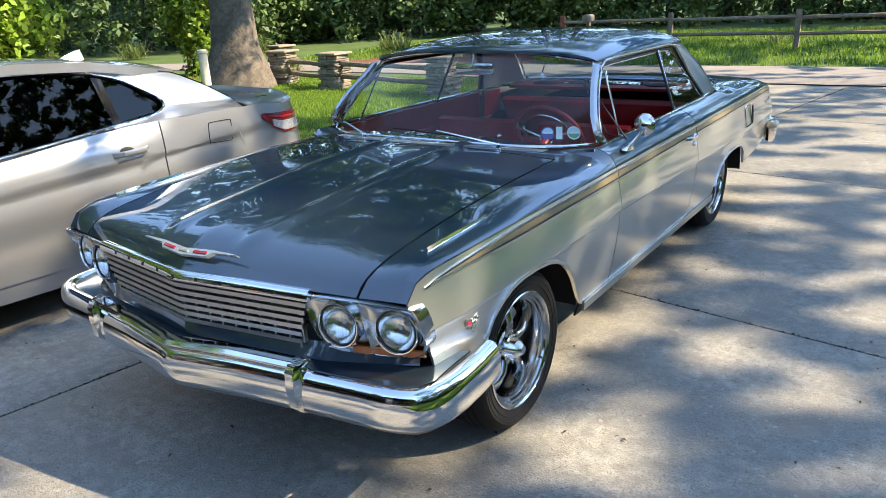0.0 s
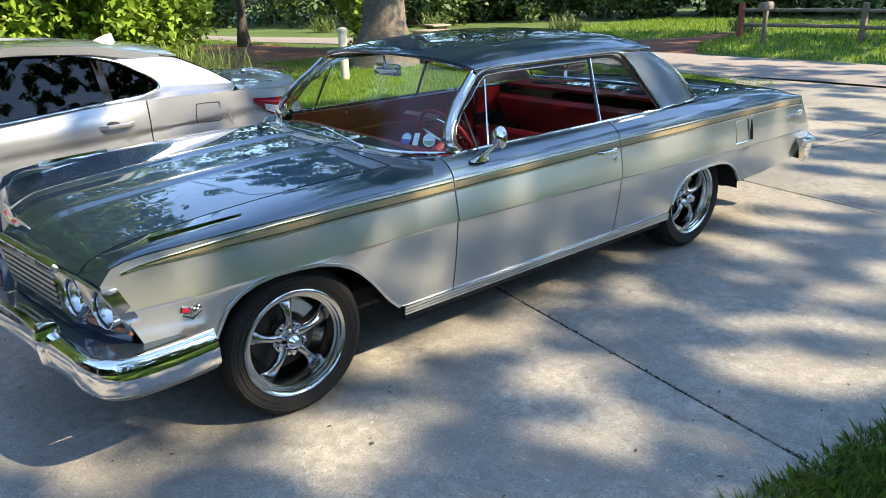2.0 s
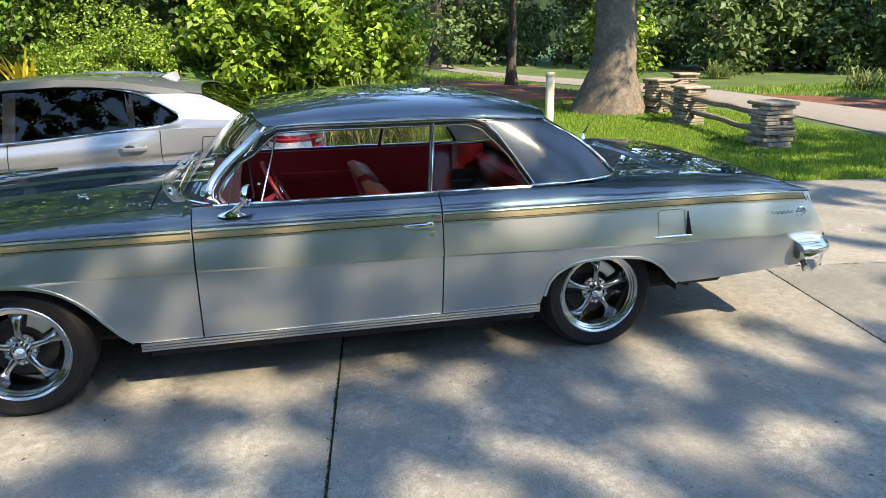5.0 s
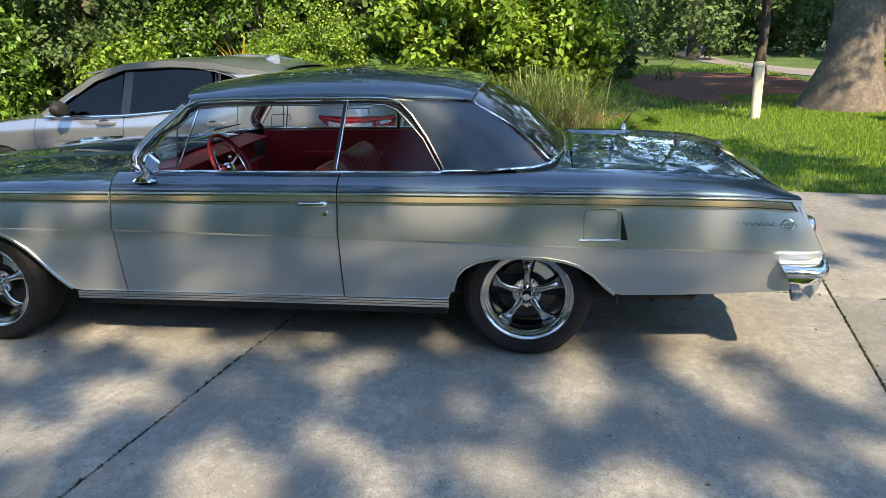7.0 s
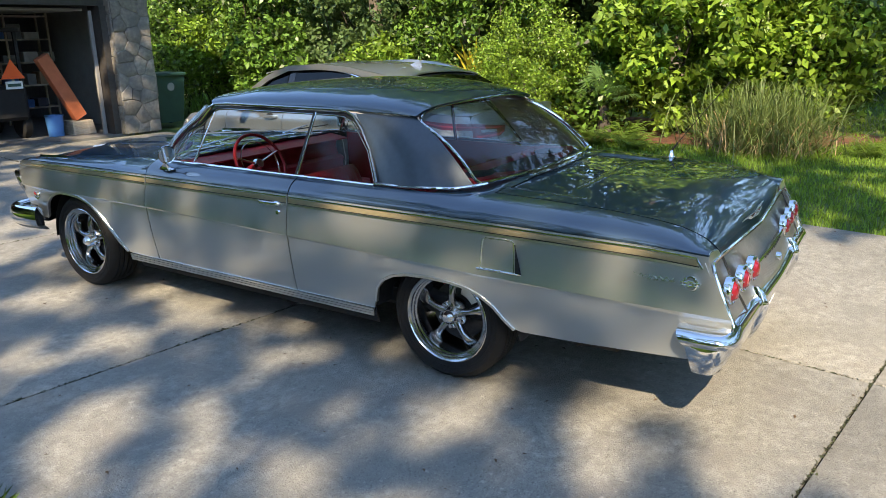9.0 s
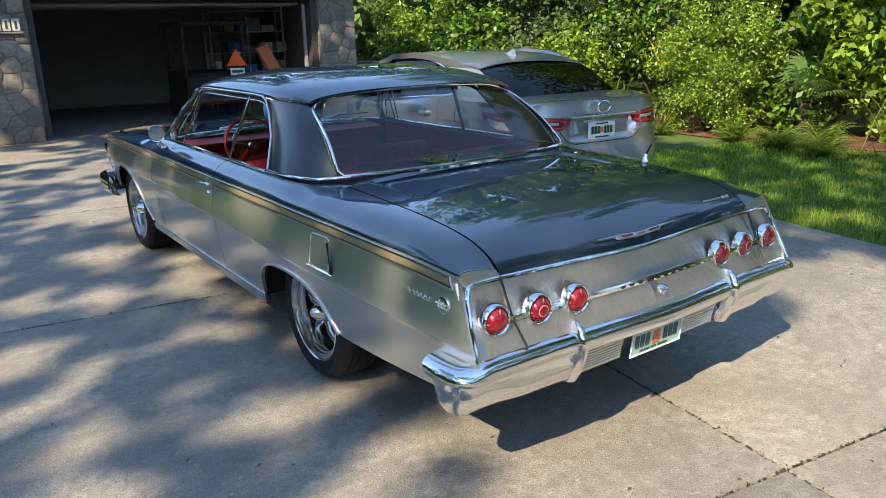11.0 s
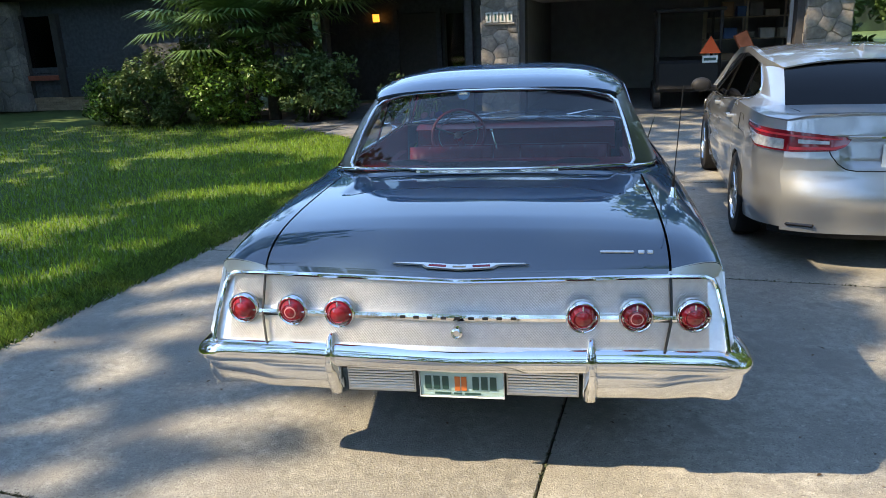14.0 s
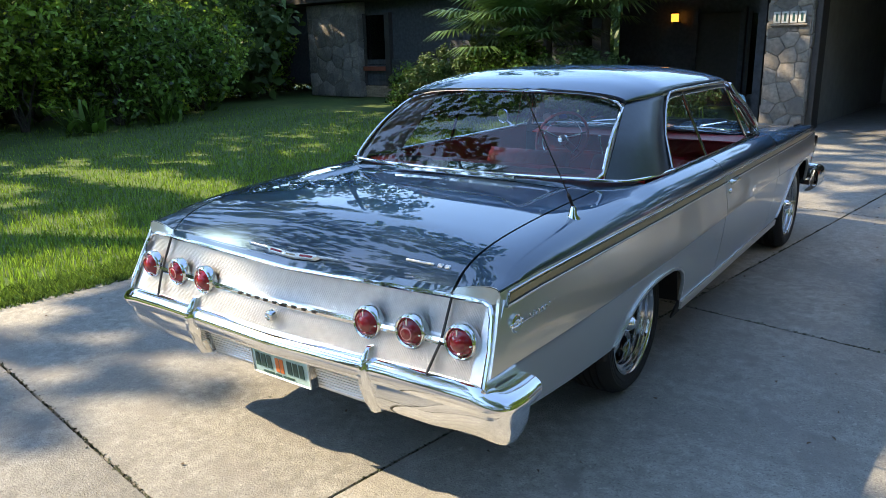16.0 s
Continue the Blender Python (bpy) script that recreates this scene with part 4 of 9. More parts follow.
    # side emblems and script
    for sgn in (-1, 1):
        bm = bmesh.new()
        for px, pz in ((0, 0),):
            lathe(bm, [(0.03, -0.004), (0.032, 0.004), (0.026, 0.006), (0.024, 0.003)], n=24)
            box(bm, (0.003, 0, 0.004), (0.005, 0.085, 0.006), bev=0.001)
            box(bm, (0.003, 0, -0.008), (0.005, 0.07, 0.005), bev=0.001)
            for a in range(6):
                box(bm, (0.004, 0.018 * math.cos(a * 1.05) * 0.6, 0.018 * math.sin(a * 1.05) * 0.6), (0.004, 0.012, 0.008), bev=0.001)
        o = part("round_emblem", bm, M_CHROME, car)
        o.matrix_basis = pose(sgn * (side_x(-2.7, 0.755) + 0.001), -2.727, 0.755, 0, 0, 0 if sgn > 0 else 180)
        bm = bmesh.new()
        pts = [Vector((0, -0.1 + 0.2 * t, (0.014 if 0.05 < t < 0.16 else 0.006) * math.sin(t * 46) + 0.003 * math.sin(t * 83))) for t in span(0, 1, 60)]
        sweep(bm, pts, circle(0.0022, 6), up=(1, 0, 0))
        sweep(bm, [Vector((0, -0.13, -0.008)), Vector((0, 0.0, -0.011)), Vector((0, 0.11, -0.007))], circle(0.0015, 6), up=(1, 0, 0))
        o = part("script_bar", bm, M_ALLOY, car)
        o.matrix_basis = pose(sgn * (side_x(-2.55, 0.765) + 0.002), -2.565, 0.763, 0, 0, 0 if sgn > 0 else 180)
        # crossed-flag fender emblem
        em = new("fender_emblem")
        em.parent = car
        em.matrix_basis = pose(sgn * (side_x(1.94, 0.64) - 0.001), 1.945, 0.642, 0, 0, 0 if sgn > 0 else 180) @ Matrix.Diagonal((1, 0.8, 0.8, 1))
        bm = bmesh.new()
        bm.faces.new([bm.verts.new((0.004, a, b)) for a, b in ((-0.05, -0.012), (-0.04, -0.012), (0.0, -0.032), (0.04, -0.012), (0.05, -0.012), (0.0, -0.046))])
        part("vee", bm, M_ALLOY, em, thick=0.004)
        for s, mt in ((-1, bpy.data.materials["red_enamel"]), (1, M_BLACKP)):
            rot = Euler((s * 0.35, 0, 0)).to_matrix()
            part("flag_border", box(bmesh.new(), (0.003, s * 0.027, 0.008), (0.005, 0.046, 0.032), rot, bev=0.002), M_ALLOY, em)
            part("flag", box(bmesh.new(), (0.0045, s * 0.027, 0.008), (0.005, 0.036, 0.022), rot, bev=0.002), mt, em)
            part("staff", rod(bmesh.new(), (0.005, s * -0.012, -0.034), (0.007, s * 0.012, 0.026), 0.002, n=6), M_ALLOY, em)
            if s > 0:
                for u, v in ((-0.012, 0.005), (0.0, -0.005), (0.012, 0.005)):
                    p = rot @ Vector((0, u, v))
                    part("flag_check", box(bmesh.new(), (0.0062, 0.027 + p.y, 0.008 + p.z), (0.004, 0.011, 0.009), rot), M_WHITEP, em)

    # ---- tail ----
    def tail(x, z, dy=0.0):
        v = -0.018 * (1 - min(1, abs(x) / 0.75))
        return Vector((x, -2.772 - max(0.0, 0.85 - z) * 0.5 - 0.012 * abs(x) - 0.038 * (1 - min(1, abs(x) / 0.85)) + dy, z + v * (1 if z > 0.7 else 0)))
    bm = bmesh.new()
    sheet(lambda x, z: tail(x, z, 0.012), span(-0.925, 0.925, 50), span(0.845, 0.585, 6), bm)
    bmesh.ops.recalc_face_normals(bm, faces=bm.faces)
    part("tail_panel", bm, M_TAILP, car, "engine-turned aluminium tail panel")
    for sgn, w0, w1, mt, nm in ((-1, 1.9, 3.0, M_SILVER, "quarter_end"), (1, 1.9, 3.0, M_SILVER, "quarter_end"), (-1, 3.012, 4.0, M_UPPER, "lid_lip"), (1, 3.012, 4.0, M_UPPER, "lid_lip")):
        def lipf(w, t, sgn=sgn):
            p = skin(-2.757, w, sgn)
            x = max(-0.93, min(0.93, p.x * (1 - 0.03 * t)))
            return p.lerp(tail(x, 0.826, 0.002), t)
        bm = sheet(lipf, span(w0, w1, 14), span(0, 1, 4))
        bmesh.ops.recalc_face_normals(bm, faces=bm.faces)
        part(nm, bm, mt, car, thick=0.004, inward=0)
    # fine raised diamonds of the tail panel
    vv, ff = [], []
    for r in range(44):
        z = 0.82 - 0.005 * r
        for i in range(170):
            x = -0.87 + 1.74 * (i + 0.5 * (r % 2)) / 170
            if abs(z - 0.70) < 0.016:
                continue
            p = tail(x, z, 0.010)
            k = len(vv)
            vv += [p + Vector((-0.005, 0, 0)), p + Vector((0, 0, -0.0049)), p + Vector((0.005, 0, 0)), p + Vector((0, 0, 0.0049)), p + Vector((0, -0.0014, 0))]
            ff += [(k, k + 1, k + 4), (k + 1, k + 2, k + 4), (k + 2, k + 3, k + 4), (k + 3, k, k + 4)]
    tex = link_mesh("tail_texture", np_mesh("tail_texture", vv, ff), M_TAILP, car, smooth=False)
    tex["kind"] = "stuff"
    # bright frame and centre moulding
    bm = bmesh.new()
    loop = [tail(x, 0.832, -0.002) for x in span(-0.86, 0.86, 30)] + [tail(0.885, 0.822, -0.002), tail(0.9, 0.79, -0.002), tail(0.918, 0.70, 0), tail(0.928, 0.60, 0)]
    loop = [tail(-0.928, 0.60), tail(-0.918, 0.70), tail(-0.9, 0.79, -0.002), tail(-0.885, 0.822, -0.002)] + loop
    sweep(bm, loop, circle(0.009, 8), up=(0, -1, 0))
    part("tail_frame", bm, M_CHROME, car)
    bm = bmesh.new()
    sweep(bm, [tail(x, 0.70, 0.0) for x in span(-0.86, 0.86, 40)], [(-0.012, -0.011), (0.006, -0.012), (0.010, 0), (0.006, 0.012), (-0.012, 0.011)])
    bmesh.ops.recalc_face_normals(bm, faces=bm.faces)
    part("tail_moulding", bm, M_CHROME, car)
    for i in range(9):
        x = -0.2 + 0.05 * i
        bm = box(bmesh.new(), tail(x, 0.70, -0.012), (0.02, 0.004, 0.010))
        part("lettering_bar", bm, M_SEAL, car)
    bm = lathe(bmesh.new(), [(0.0001, -0.02), (0.012, -0.02), (0.014, -0.028), (0.02, -0.024), (0.022, -0.002)], tail(0.0, 0.655, 0.0), n=20, axis="y")
    part("trunk_lock", bm, M_CHROME, car)
    # lid gaps in the tail
    for sgn in (-1, 1):
        bm = bmesh.new()
        sweep(bm, [tail(sgn * (0.742 - 0.25 * max(0, 0.70 - z)), z, -0.006) for z in span(0.84, 0.6, 8)], circle(0.005, 6), up=(0, -1, 0))
        part("lid_gap", bm, M_SEAL, car)
    for k, x in enumerate((-0.815, -0.622, -0.44, 0.44, 0.622, 0.815)):
        lp = new("tail_lamp")
        lp.parent = car
        lp.matrix_basis = Matrix.Translation(tail(x, 0.712, 0.0)) @ pose(0, 0, 0, 0, 0, -2 if x < 0 else 2)
        bm = lathe(bmesh.new(), [(0.061, 0.01), (0.061, -0.010), (0.058, -0.020), (0.053, -0.024), (0.048, -0.02), (0.046, -0.010)], n=40, axis="y")
        bmesh.ops.recalc_face_normals(bm, faces=bm.faces)
        part("bezel", bm, M_CHROME, lp)
        bm = lathe(bmesh.new(), [(0.047, -0.010), (0.042, -0.024), (0.031, -0.036), (0.028, -0.033), (0.016, -0.040), (0.0001, -0.042)], n=36, axis="y")
        bmesh.ops.recalc_face_normals(bm, faces=bm.faces)
        part("lens", bm, M_LENS, lp, "round red lens")
        if abs(x) in (0.622,):
            bm = lathe(bmesh.new(), [(0.024, -0.030), (0.022, -0.038), (0.0001, -0.042)], n=28, axis="y")
            part("reverse_lens", bm, principled("pink_clear_lens", (0.55, 0.2, 0.2), 0.1, coat=1.0) if "pink_clear_lens" not in bpy.data.materials else bpy.data.materials["pink_clear_lens"], lp)
        for a in (90, 0, 180, 270):
            c, s = math.cos(radians(a)), math.sin(radians(a))
            ln = 0.022 if a == 90 else 0.008
            bm = box(bmesh.new(), (c * (0.049 - ln / 2), -0.026 - (0.006 if a == 90 else 0), s * (0.049 - ln / 2)), (0.006 if abs(c) < 0.5 else ln, 0.006, ln if abs(c) < 0.5 else 0.006), bev=0.0015)
            part("lamp_rib", bm, M_CHROME, lp)

    def rb(x):
        return -2.915 + 0.012 * abs(x)
    rpath = [Vector((-0.99, -2.70, 0.512)), Vector((-0.994, -2.78, 0.512)), Vector((-0.988, -2.855, 0.512)), Vector((-0.97, -2.888, 0.512))]
    rpath += [Vector((x, rb(x), 0.512 - 0.014 * max(0, 1 - abs(x) / 0.6))) for x in span(-0.93, 0, 14)]
    rpath = rpath + [Vector((-p.x, p.y, p.z)) for p in rpath[::-1][1:]]
    rpath = smooth_path(rpath, 3)
    top_p = [(-0.05, 0.086), (-0.025, 0.092), (0.006, 0.088), (0.024, 0.074), (0.033, 0.052), (0.034, 0.03), (0.028, 0.012), (0.01, 0.003), (-0.04, 0.0)]
    rbump = bumper("rear_bumper", rpath, top_p, M_CHROME, "chrome rear bumper with two upright guards")
    low_r = [(0.006, 0.004), (0.009, -0.02), (0.009, -0.05), (0.002, -0.082), (-0.012, -0.102), (-0.034, -0.106), (-0.03, 0.0)]
    def rake(ob):
        """Slants the forward edge of the bumper ends."""
        for v in ob.data.vertices:
            k = min(1.0, max(0.0, (v.co.y + 2.90) / 0.2)) * (1.0 if abs(v.co.x) > 0.9 else 0.0)
            v.co.y -= max(0.0, 0.60 - v.co.z) * 0.42 * k
            if v.co.z > 0.52:
                v.co.z -= 0.32 * (v.co.z - 0.52) * min(1.0, max(0.0, (abs(v.co.x) - 0.9) / 0.08))
            if v.co.z < 0.5:
                v.co.y += (0.5 - v.co.z) * 0.4 * min(1.0, max(0.0, (abs(v.co.x) - 0.72) / 0.2)) * min(1.0, max(0.0, (-2.76 - v.co.y) / 0.1))
                v.co.z -= 0.018 * min(1.0, max(0.0, (abs(v.co.x) - 0.82) / 0.13)) * (0.5 - v.co.z) / 0.1
    rake(bpy.data.objects[rbump.name])
    for sgn in (-1, 1):
        seg = [p for p in rpath if (p.x < -0.44 if sgn < 0 else p.x > 0.44)]
        rake(bumper("rear_bumper_lower", seg, low_r, M_CHROME, "lower chrome wing of the rear bumper"))
        bm = bmesh.new()
        x0 = sgn * 0.47
        rings = []
        for z, y0, d, w in ((0.39, -2.875, 0.03, 0.026), (0.435, -2.895, 0.035, 0.027), (0.512, -2.925, 0.034, 0.021), (0.56, -2.93, 0.034, 0.018), (0.61, -2.915, 0.028, 0.015), (0.635, -2.90, 0.016, 0.009)):
            rings.append([bm.verts.new((x0 + a * w, y0 - b * d, z)) for a, b in ((-1, -1), (-1, 0.4), (-0.4, 1), (0.4, 1), (1, 0.4), (1, -1))])
        for r1, r2 in zip(rings, rings[1:]):
            for j in range(6):
                bm.faces.new((r1[j], r1[(j + 1) % 6], r2[(j + 1) % 6], r2[j]))
        bm.faces.new(rings[0][::-1]), bm.faces.new(rings[-1])
        bmesh.ops.recalc_face_normals(bm, faces=bm.faces)
        part("bumper_guard", bm, M_CHROME, car, sharp=50)
        # ribbed panels beside the plate
        rp = new("ribbed_panel")
        rp.parent = car
        for i in range(8):
            bm = box(bmesh.new(), (sgn * 0.30, -2.88 + 0.003 * i, 0.487 - 0.0125 * i), (0.25, 0.02, 0.008), bev=0.002)
            part("rib", bm, M_BRUSHED, rp)
        bm = box(bmesh.new(), (sgn * 0.30, -2.86, 0.443), (0.26, 0.012, 0.108))
        part("backing", bm, M_SILVER, rp)
    plate = new("licence_plate")
    plate.parent = car
    plate.matrix_basis = pose(0.008, -2.898, 0.445, 6, 0, 0)
    bm = box(bmesh.new(), (0, 0, 0), (0.305, 0.006, 0.105), bev=0.002)
    part("plate_sheet", bm, M_TEALP, plate)
    bm = bmesh.new()
    sweep(bm, [(-0.155, -0.004, -0.055), (0.155, -0.004, -0.055), (0.155, -0.004, 0.055), (-0.155, -0.004, 0.055)], circle(0.004, 6), closed=True, up=(0, 1, 0))
    part("plate_frame", bm, M_WHITEP, plate)
    bars(plate, "character_bar", (-0.135, -0.004, -0.022), (1, 0, 0), (0, 0, 1), (0.024, 0.024, 0.024), 0.055, 0.008, M_INK)
    bars(plate, "character_bar", (0.04, -0.004, -0.022), (1, 0, 0), (0, 0, 1), (0.024, 0.024, 0.024), 0.055, 0.008, M_INK)
    bars(plate, "picture_bar", (-0.025, -0.004, -0.028), (1, 0, 0), (0, 0, 1), (0.02, 0.02), 0.06, 0.004, M_ORANGE, lift=0.0015)
    bars(plate, "caption_bar", (-0.1, -0.004, -0.044), (1, 0, 0), (0, 0, 1), (0.06, 0.03, 0.06), 0.008, 0.01, M_INK)

    # fuel door, door handles, mirrors, aerial
    for sgn in (-1,):
        y0, z0 = -1.87, 0.757
        bm = bmesh.new()
        lp = [(-1.785, 0.685), (-1.785, 0.815), (-1.80, 0.828), (-1.93, 0.83), (-1.945, 0.82), (-1.955, 0.685)]
        pts = [Vector((sgn * (side_x(y, z) + 0.002), y, z)) for y, z in lp]
        sweep(bm, pts, circle(0.003, 6), closed=True, up=(sgn, 0, 0))
        fd = part("fuel_door_edge", bm, M_CHROME, car)
        bm = bmesh.new()
        sweep(bm, [Vector((sgn * (side_x(y, 0.68) + 0.004), y, 0.682)) for y in span(-1.765, -1.995, 5)], circle(0.004, 6))
        part("fuel_door_base", bm, M_CHROME, fd)
        bm = sheet(lambda t, v: Vector((sgn * (side_x(-1.95, 0.75) + 0.004 + 0.008 * v), -1.958 - 0.032 * v * (1 - t) - 0.004, 0.685 + 0.135 * t)), span(0, 1, 6), span(0, 1, 2))
        part("fuel_door_pull", bm, M_BLACKP, fd, thick=0.004)
    for sgn in (-1, 1):
        dr = door_parts[sgn]
        hd = new("door_handle")
        hd.parent = dr
        bm = bmesh.new()
        x = side_x(-0.4, 0.85)
        sweep(bm, [(sgn * (x + 0.004), -0.36, 0.848), (sgn * (x + 0.028), -0.38, 0.848), (sgn * (x + 0.03), -0.46, 0.848), (sgn * (x + 0.024), -0.50, 0.848), (sgn * (x + 0.002), -0.515, 0.848)], circle(0.008, 8, 0.7, 1.2))
        part("grip", bm, M_CHROME, hd)
        bm = ball(bmesh.new(), (sgn * (x + 0.012), -0.495, 0.848), 0.02, 12, (0.8, 1.2, 0.8))
        part("push_button_housing", bm, M_CHROME, hd)
        bm = lathe(bmesh.new(), [(0.0001, 0.012), (0.012, 0.011), (0.016, 0.0)], (0, 0, 0), n=16)
        o = part("lock", bm, M_CHROME, dr)
        o.matrix_basis = pose(sgn * side_x(-0.5, 0.80), -0.502, 0.80, 0, 0, 0 if sgn > 0 else 180)
    mr = new("door_mirror")
    mr.parent = door_parts[-1]
    bm = bmesh.new()
    rings = [((-0.945, 0.47, 0.955), 0.045), ((-0.95, 0.475, 0.965), 0.03), ((-0.965, 0.45, 0.985), 0.014), ((-0.985, 0.41, 1.02), 0.012), ((-0.99, 0.395, 1.035), 0.014)]
    prev = None
    for (cx, cy, cz), r in rings:
        ring = [bm.verts.new((cx + r * 0.5 * math.cos(a), cy + r * 1.5 * math.sin(a), cz + r * 0.2 * math.cos(a))) for a in (2 * math.pi * i / 12 for i in range(12))]
        if prev:
            for j in range(12):
                bm.faces.new((prev[j], prev[(j + 1) % 12], ring[(j + 1) % 12], ring[j]))
        prev = ring
    bmesh.ops.recalc_face_normals(bm, faces=bm.faces)
    part("stem", bm, M_CHROME, mr)
    bm = lathe(bmesh.new(), [(0.0001, 0.035), (0.02, 0.033), (0.04, 0.024), (0.053, 0.008), (0.056, -0.004), (0.054, -0.008), (0.05, -0.006)], n=32, axis="y")
    bmesh.ops.recalc_face_normals(bm, faces=bm.faces)
    o = part("mirror_head", bm, M_CHROME, mr, "round chrome mirror head")
    o.matrix_basis = pose(-0.995, 0.39, 1.055, 4, 0, -12)
    bm = lathe(bmesh.new(), [(0.0001, -0.0065), (0.051, -0.0065)], n=32, axis="y")
    o = part("mirror_glass", bm, M_CHROME, mr)
    o.matrix_basis = pose(-0.995, 0.39, 1.055, 10, 0, -16)
    ae = new("aerial")
    ae.parent = car
    ae.matrix_basis = pose(0.835, -2.13, 0.955)
    bm = lathe(bmesh.new(), [(0.032, -0.01), (0.03, 0.006), (0.016, 0.022), (0.011, 0.05), (0.008, 0.055)], n=20, axis="z")
    part("aerial_base", bm, M_CHROME, ae)
    bm = rod(bmesh.new(), (0, 0, 0.05), (-0.004, -0.035, 0.105), 0.006, n=8)
    rod(bm, (-0.004, -0.035, 0.105), (-0.03, -0.33, 0.50), 0.0022, n=6)
    part("aerial_mast", bm, M_BLACKP, ae)

    # ---- greenhouse ----
    def roof(y, t):
        """t -1..1 across."""
        a = abs(t)
        yc = y - 0.02 * a * a + (0.06 * (1 - a * a) if y > 0.2 else 0) - (0.045 * (1 - a * a) * max(0, min(1, (-0.95 - y) / 0.2)))
        zc = pchip(y, [0.30, 0.18, -0.1, -0.45, -0.8, -1.05, -1.2], [1.398, 1.426, 1.455, 1.467, 1.458, 1.425, 1.378])
        ze = pchip(y, [0.30, 0.0, -0.5, -0.85, -1.05, -1.2], [1.338, 1.344, 1.345, 1.342, 1.335, 1.324])
        xe = pchip(y, [0.30, -0.2, -0.85, -1.0, -1.2], [0.70, 0.717, 0.722, 0.708, 0.66])
        x = xe * math.sin(a * math.pi / 2) ** 0.92
        z = ze + (zc - ze) * (1 - (x / xe) ** 3.2) ** (1 / 2.0)
        return Vector((math.copysign(x, t), yc, z))
    bm = sheet(roof, y_steps(0.30, -1.2, 0.05), span(-1, 1, 44))
    bmesh.ops.recalc_face_normals(bm, faces=bm.faces)
    bm.faces.ensure_lookup_table()
    if bm.faces[len(bm.faces) // 2].normal.z < 0:
        bmesh.ops.reverse_faces(bm, faces=bm.faces)
    part("roof_panel", bm, M_UPPER, car, "slate steel roof", thick=0.012)
    bm = sheet(lambda y, t: roof(y, t) + Vector((0, 0, -0.02)), y_steps(0.28, -1.15, 0.1), span(-0.96, 0.96, 16))
    part("headliner", bm, M_HEAD, car, "pale headliner")

    def rw(s, t):
        a = abs(s)
        b0, b1 = Vector((0.725 * a, -1.70 + 0.085 * a ** 2.5, 1.012)), Vector((0.652 * a, -1.235 + 0.05 * a * a - 0.03 * a ** 8, 1.362 - 0.03 * a ** 3 - 0.035 * a ** 8))
        p = b0.lerp(b1, t)
        p.y -= 0.025 * math.sin(math.pi * t)
        p.z += 0.02 * math.sin(math.pi * t)
        return Vector((math.copysign(p.x, s), p.y, p.z))
    def edge_x(z):
        return 0.862 - (z - 0.985) * 0.40
    for sgn in (-1, 1):
        # sail panel
        def sail(v, t, sgn=sgn):
            """v 0 at the belt .. 1 at the roof, t 0 at the side glass .. 1 at the rear window."""
            zb, zt, tuck = 0.994 + 0.014 * t, 1.339 - 0.019 * t, max(0.0, v - 1)
            v = min(v, 1.0)
            z = zb + (zt - zb) * v
            yf = pchip(z, [0.99, 1.15, 1.262, 1.34], [-1.10, -1.0, -0.92, -0.855])
            xf = pchip(z, [0.99, 1.15, 1.262, 1.34], [0.848, 0.772, 0.735, 0.714])
            ya = pchip(z, [0.99, 1.1845, 1.317, 1.34], [-1.622, -1.42, -1.21, -1.16])
            xa = pchip(z, [0.99, 1.1845, 1.317, 1.34], [0.735, 0.697, 0.652, 0.64])
            x = xf + (xa - xf) * t ** 2.3 + 0.035 * math.sin(math.pi * t) * (1 - v) ** 1.5 + 0.006 * math.sin(math.pi * v) + 0.016 * math.sin(math.pi * t) * math.sin(math.pi * v)
            return Vector((sgn * (x - 0.5 * tuck), yf + (ya - yf) * t, z + 0.12 * tuck))
        bm = sheet(sail, span(0, 1, 16) + [1.04, 1.12], span(0, 1, 20))
        bmesh.ops.recalc_face_normals(bm, faces=bm.faces)
        bm.faces.ensure_lookup_table()
        if bm.faces[len(bm.faces) // 2].normal.x * sgn < 0:
            bmesh.ops.reverse_faces(bm, faces=bm.faces)
        part("sail_panel", bm, M_UPPERD, car, thick=0.01, sharp=60)
        bm = sheet(lambda v, t: sail(v, t) + Vector((-sgn * 0.03, 0.0, 0.0)), span(0, 0.98, 8), span(0.02, 0.96, 10))
        part("inner_sail_trim", bm, M_HEAD, car, "pale inner roof pillar trim", thick=0.006, inward=0, sharp=60)
        # drip rail and window frame mouldings
        bm = bmesh.new()
        rail = [(0.85, 0.53, 0.99), (0.842, 0.556, 1.02), (0.832, 0.556, 1.055), (0.81, 0.53, 1.10), (0.78, 0.466, 1.17), (0.745, 0.379, 1.24), (0.72, 0.295, 1.312), (0.714, 0.225, 1.34)]
        rail += [(0.717, y, 1.346) for y in span(0.1, -0.7, 6)] + [(0.717, -0.8, 1.34), (0.725, -0.86, 1.318), (0.742, -0.92, 1.26), (0.775, -1.0, 1.15), (0.85, -1.095, 1.0)]
        sweep(bm, [Vector((sgn * (a + 0.008), b, c)) for a, b, c in rail], circle(0.0065, 8), up=(sgn, 0, 0.2))
        part("drip_rail", bm, M_PILLAR, car, "bright drip rail round the side windows")
        bm = bmesh.new()
        inner = [(a - 0.012, b - 0.028 if b > 0.3 else b, c - 0.028 if c > 1.2 else c) for a, b, c in rail]
        sweep(bm, [Vector((sgn * a, b, c)) for a, b, c in inner], circle(0.012, 8), up=(sgn, 0, 0.2))
        part("window_seal", bm, M_SEAL, car)
        bm = bmesh.new()
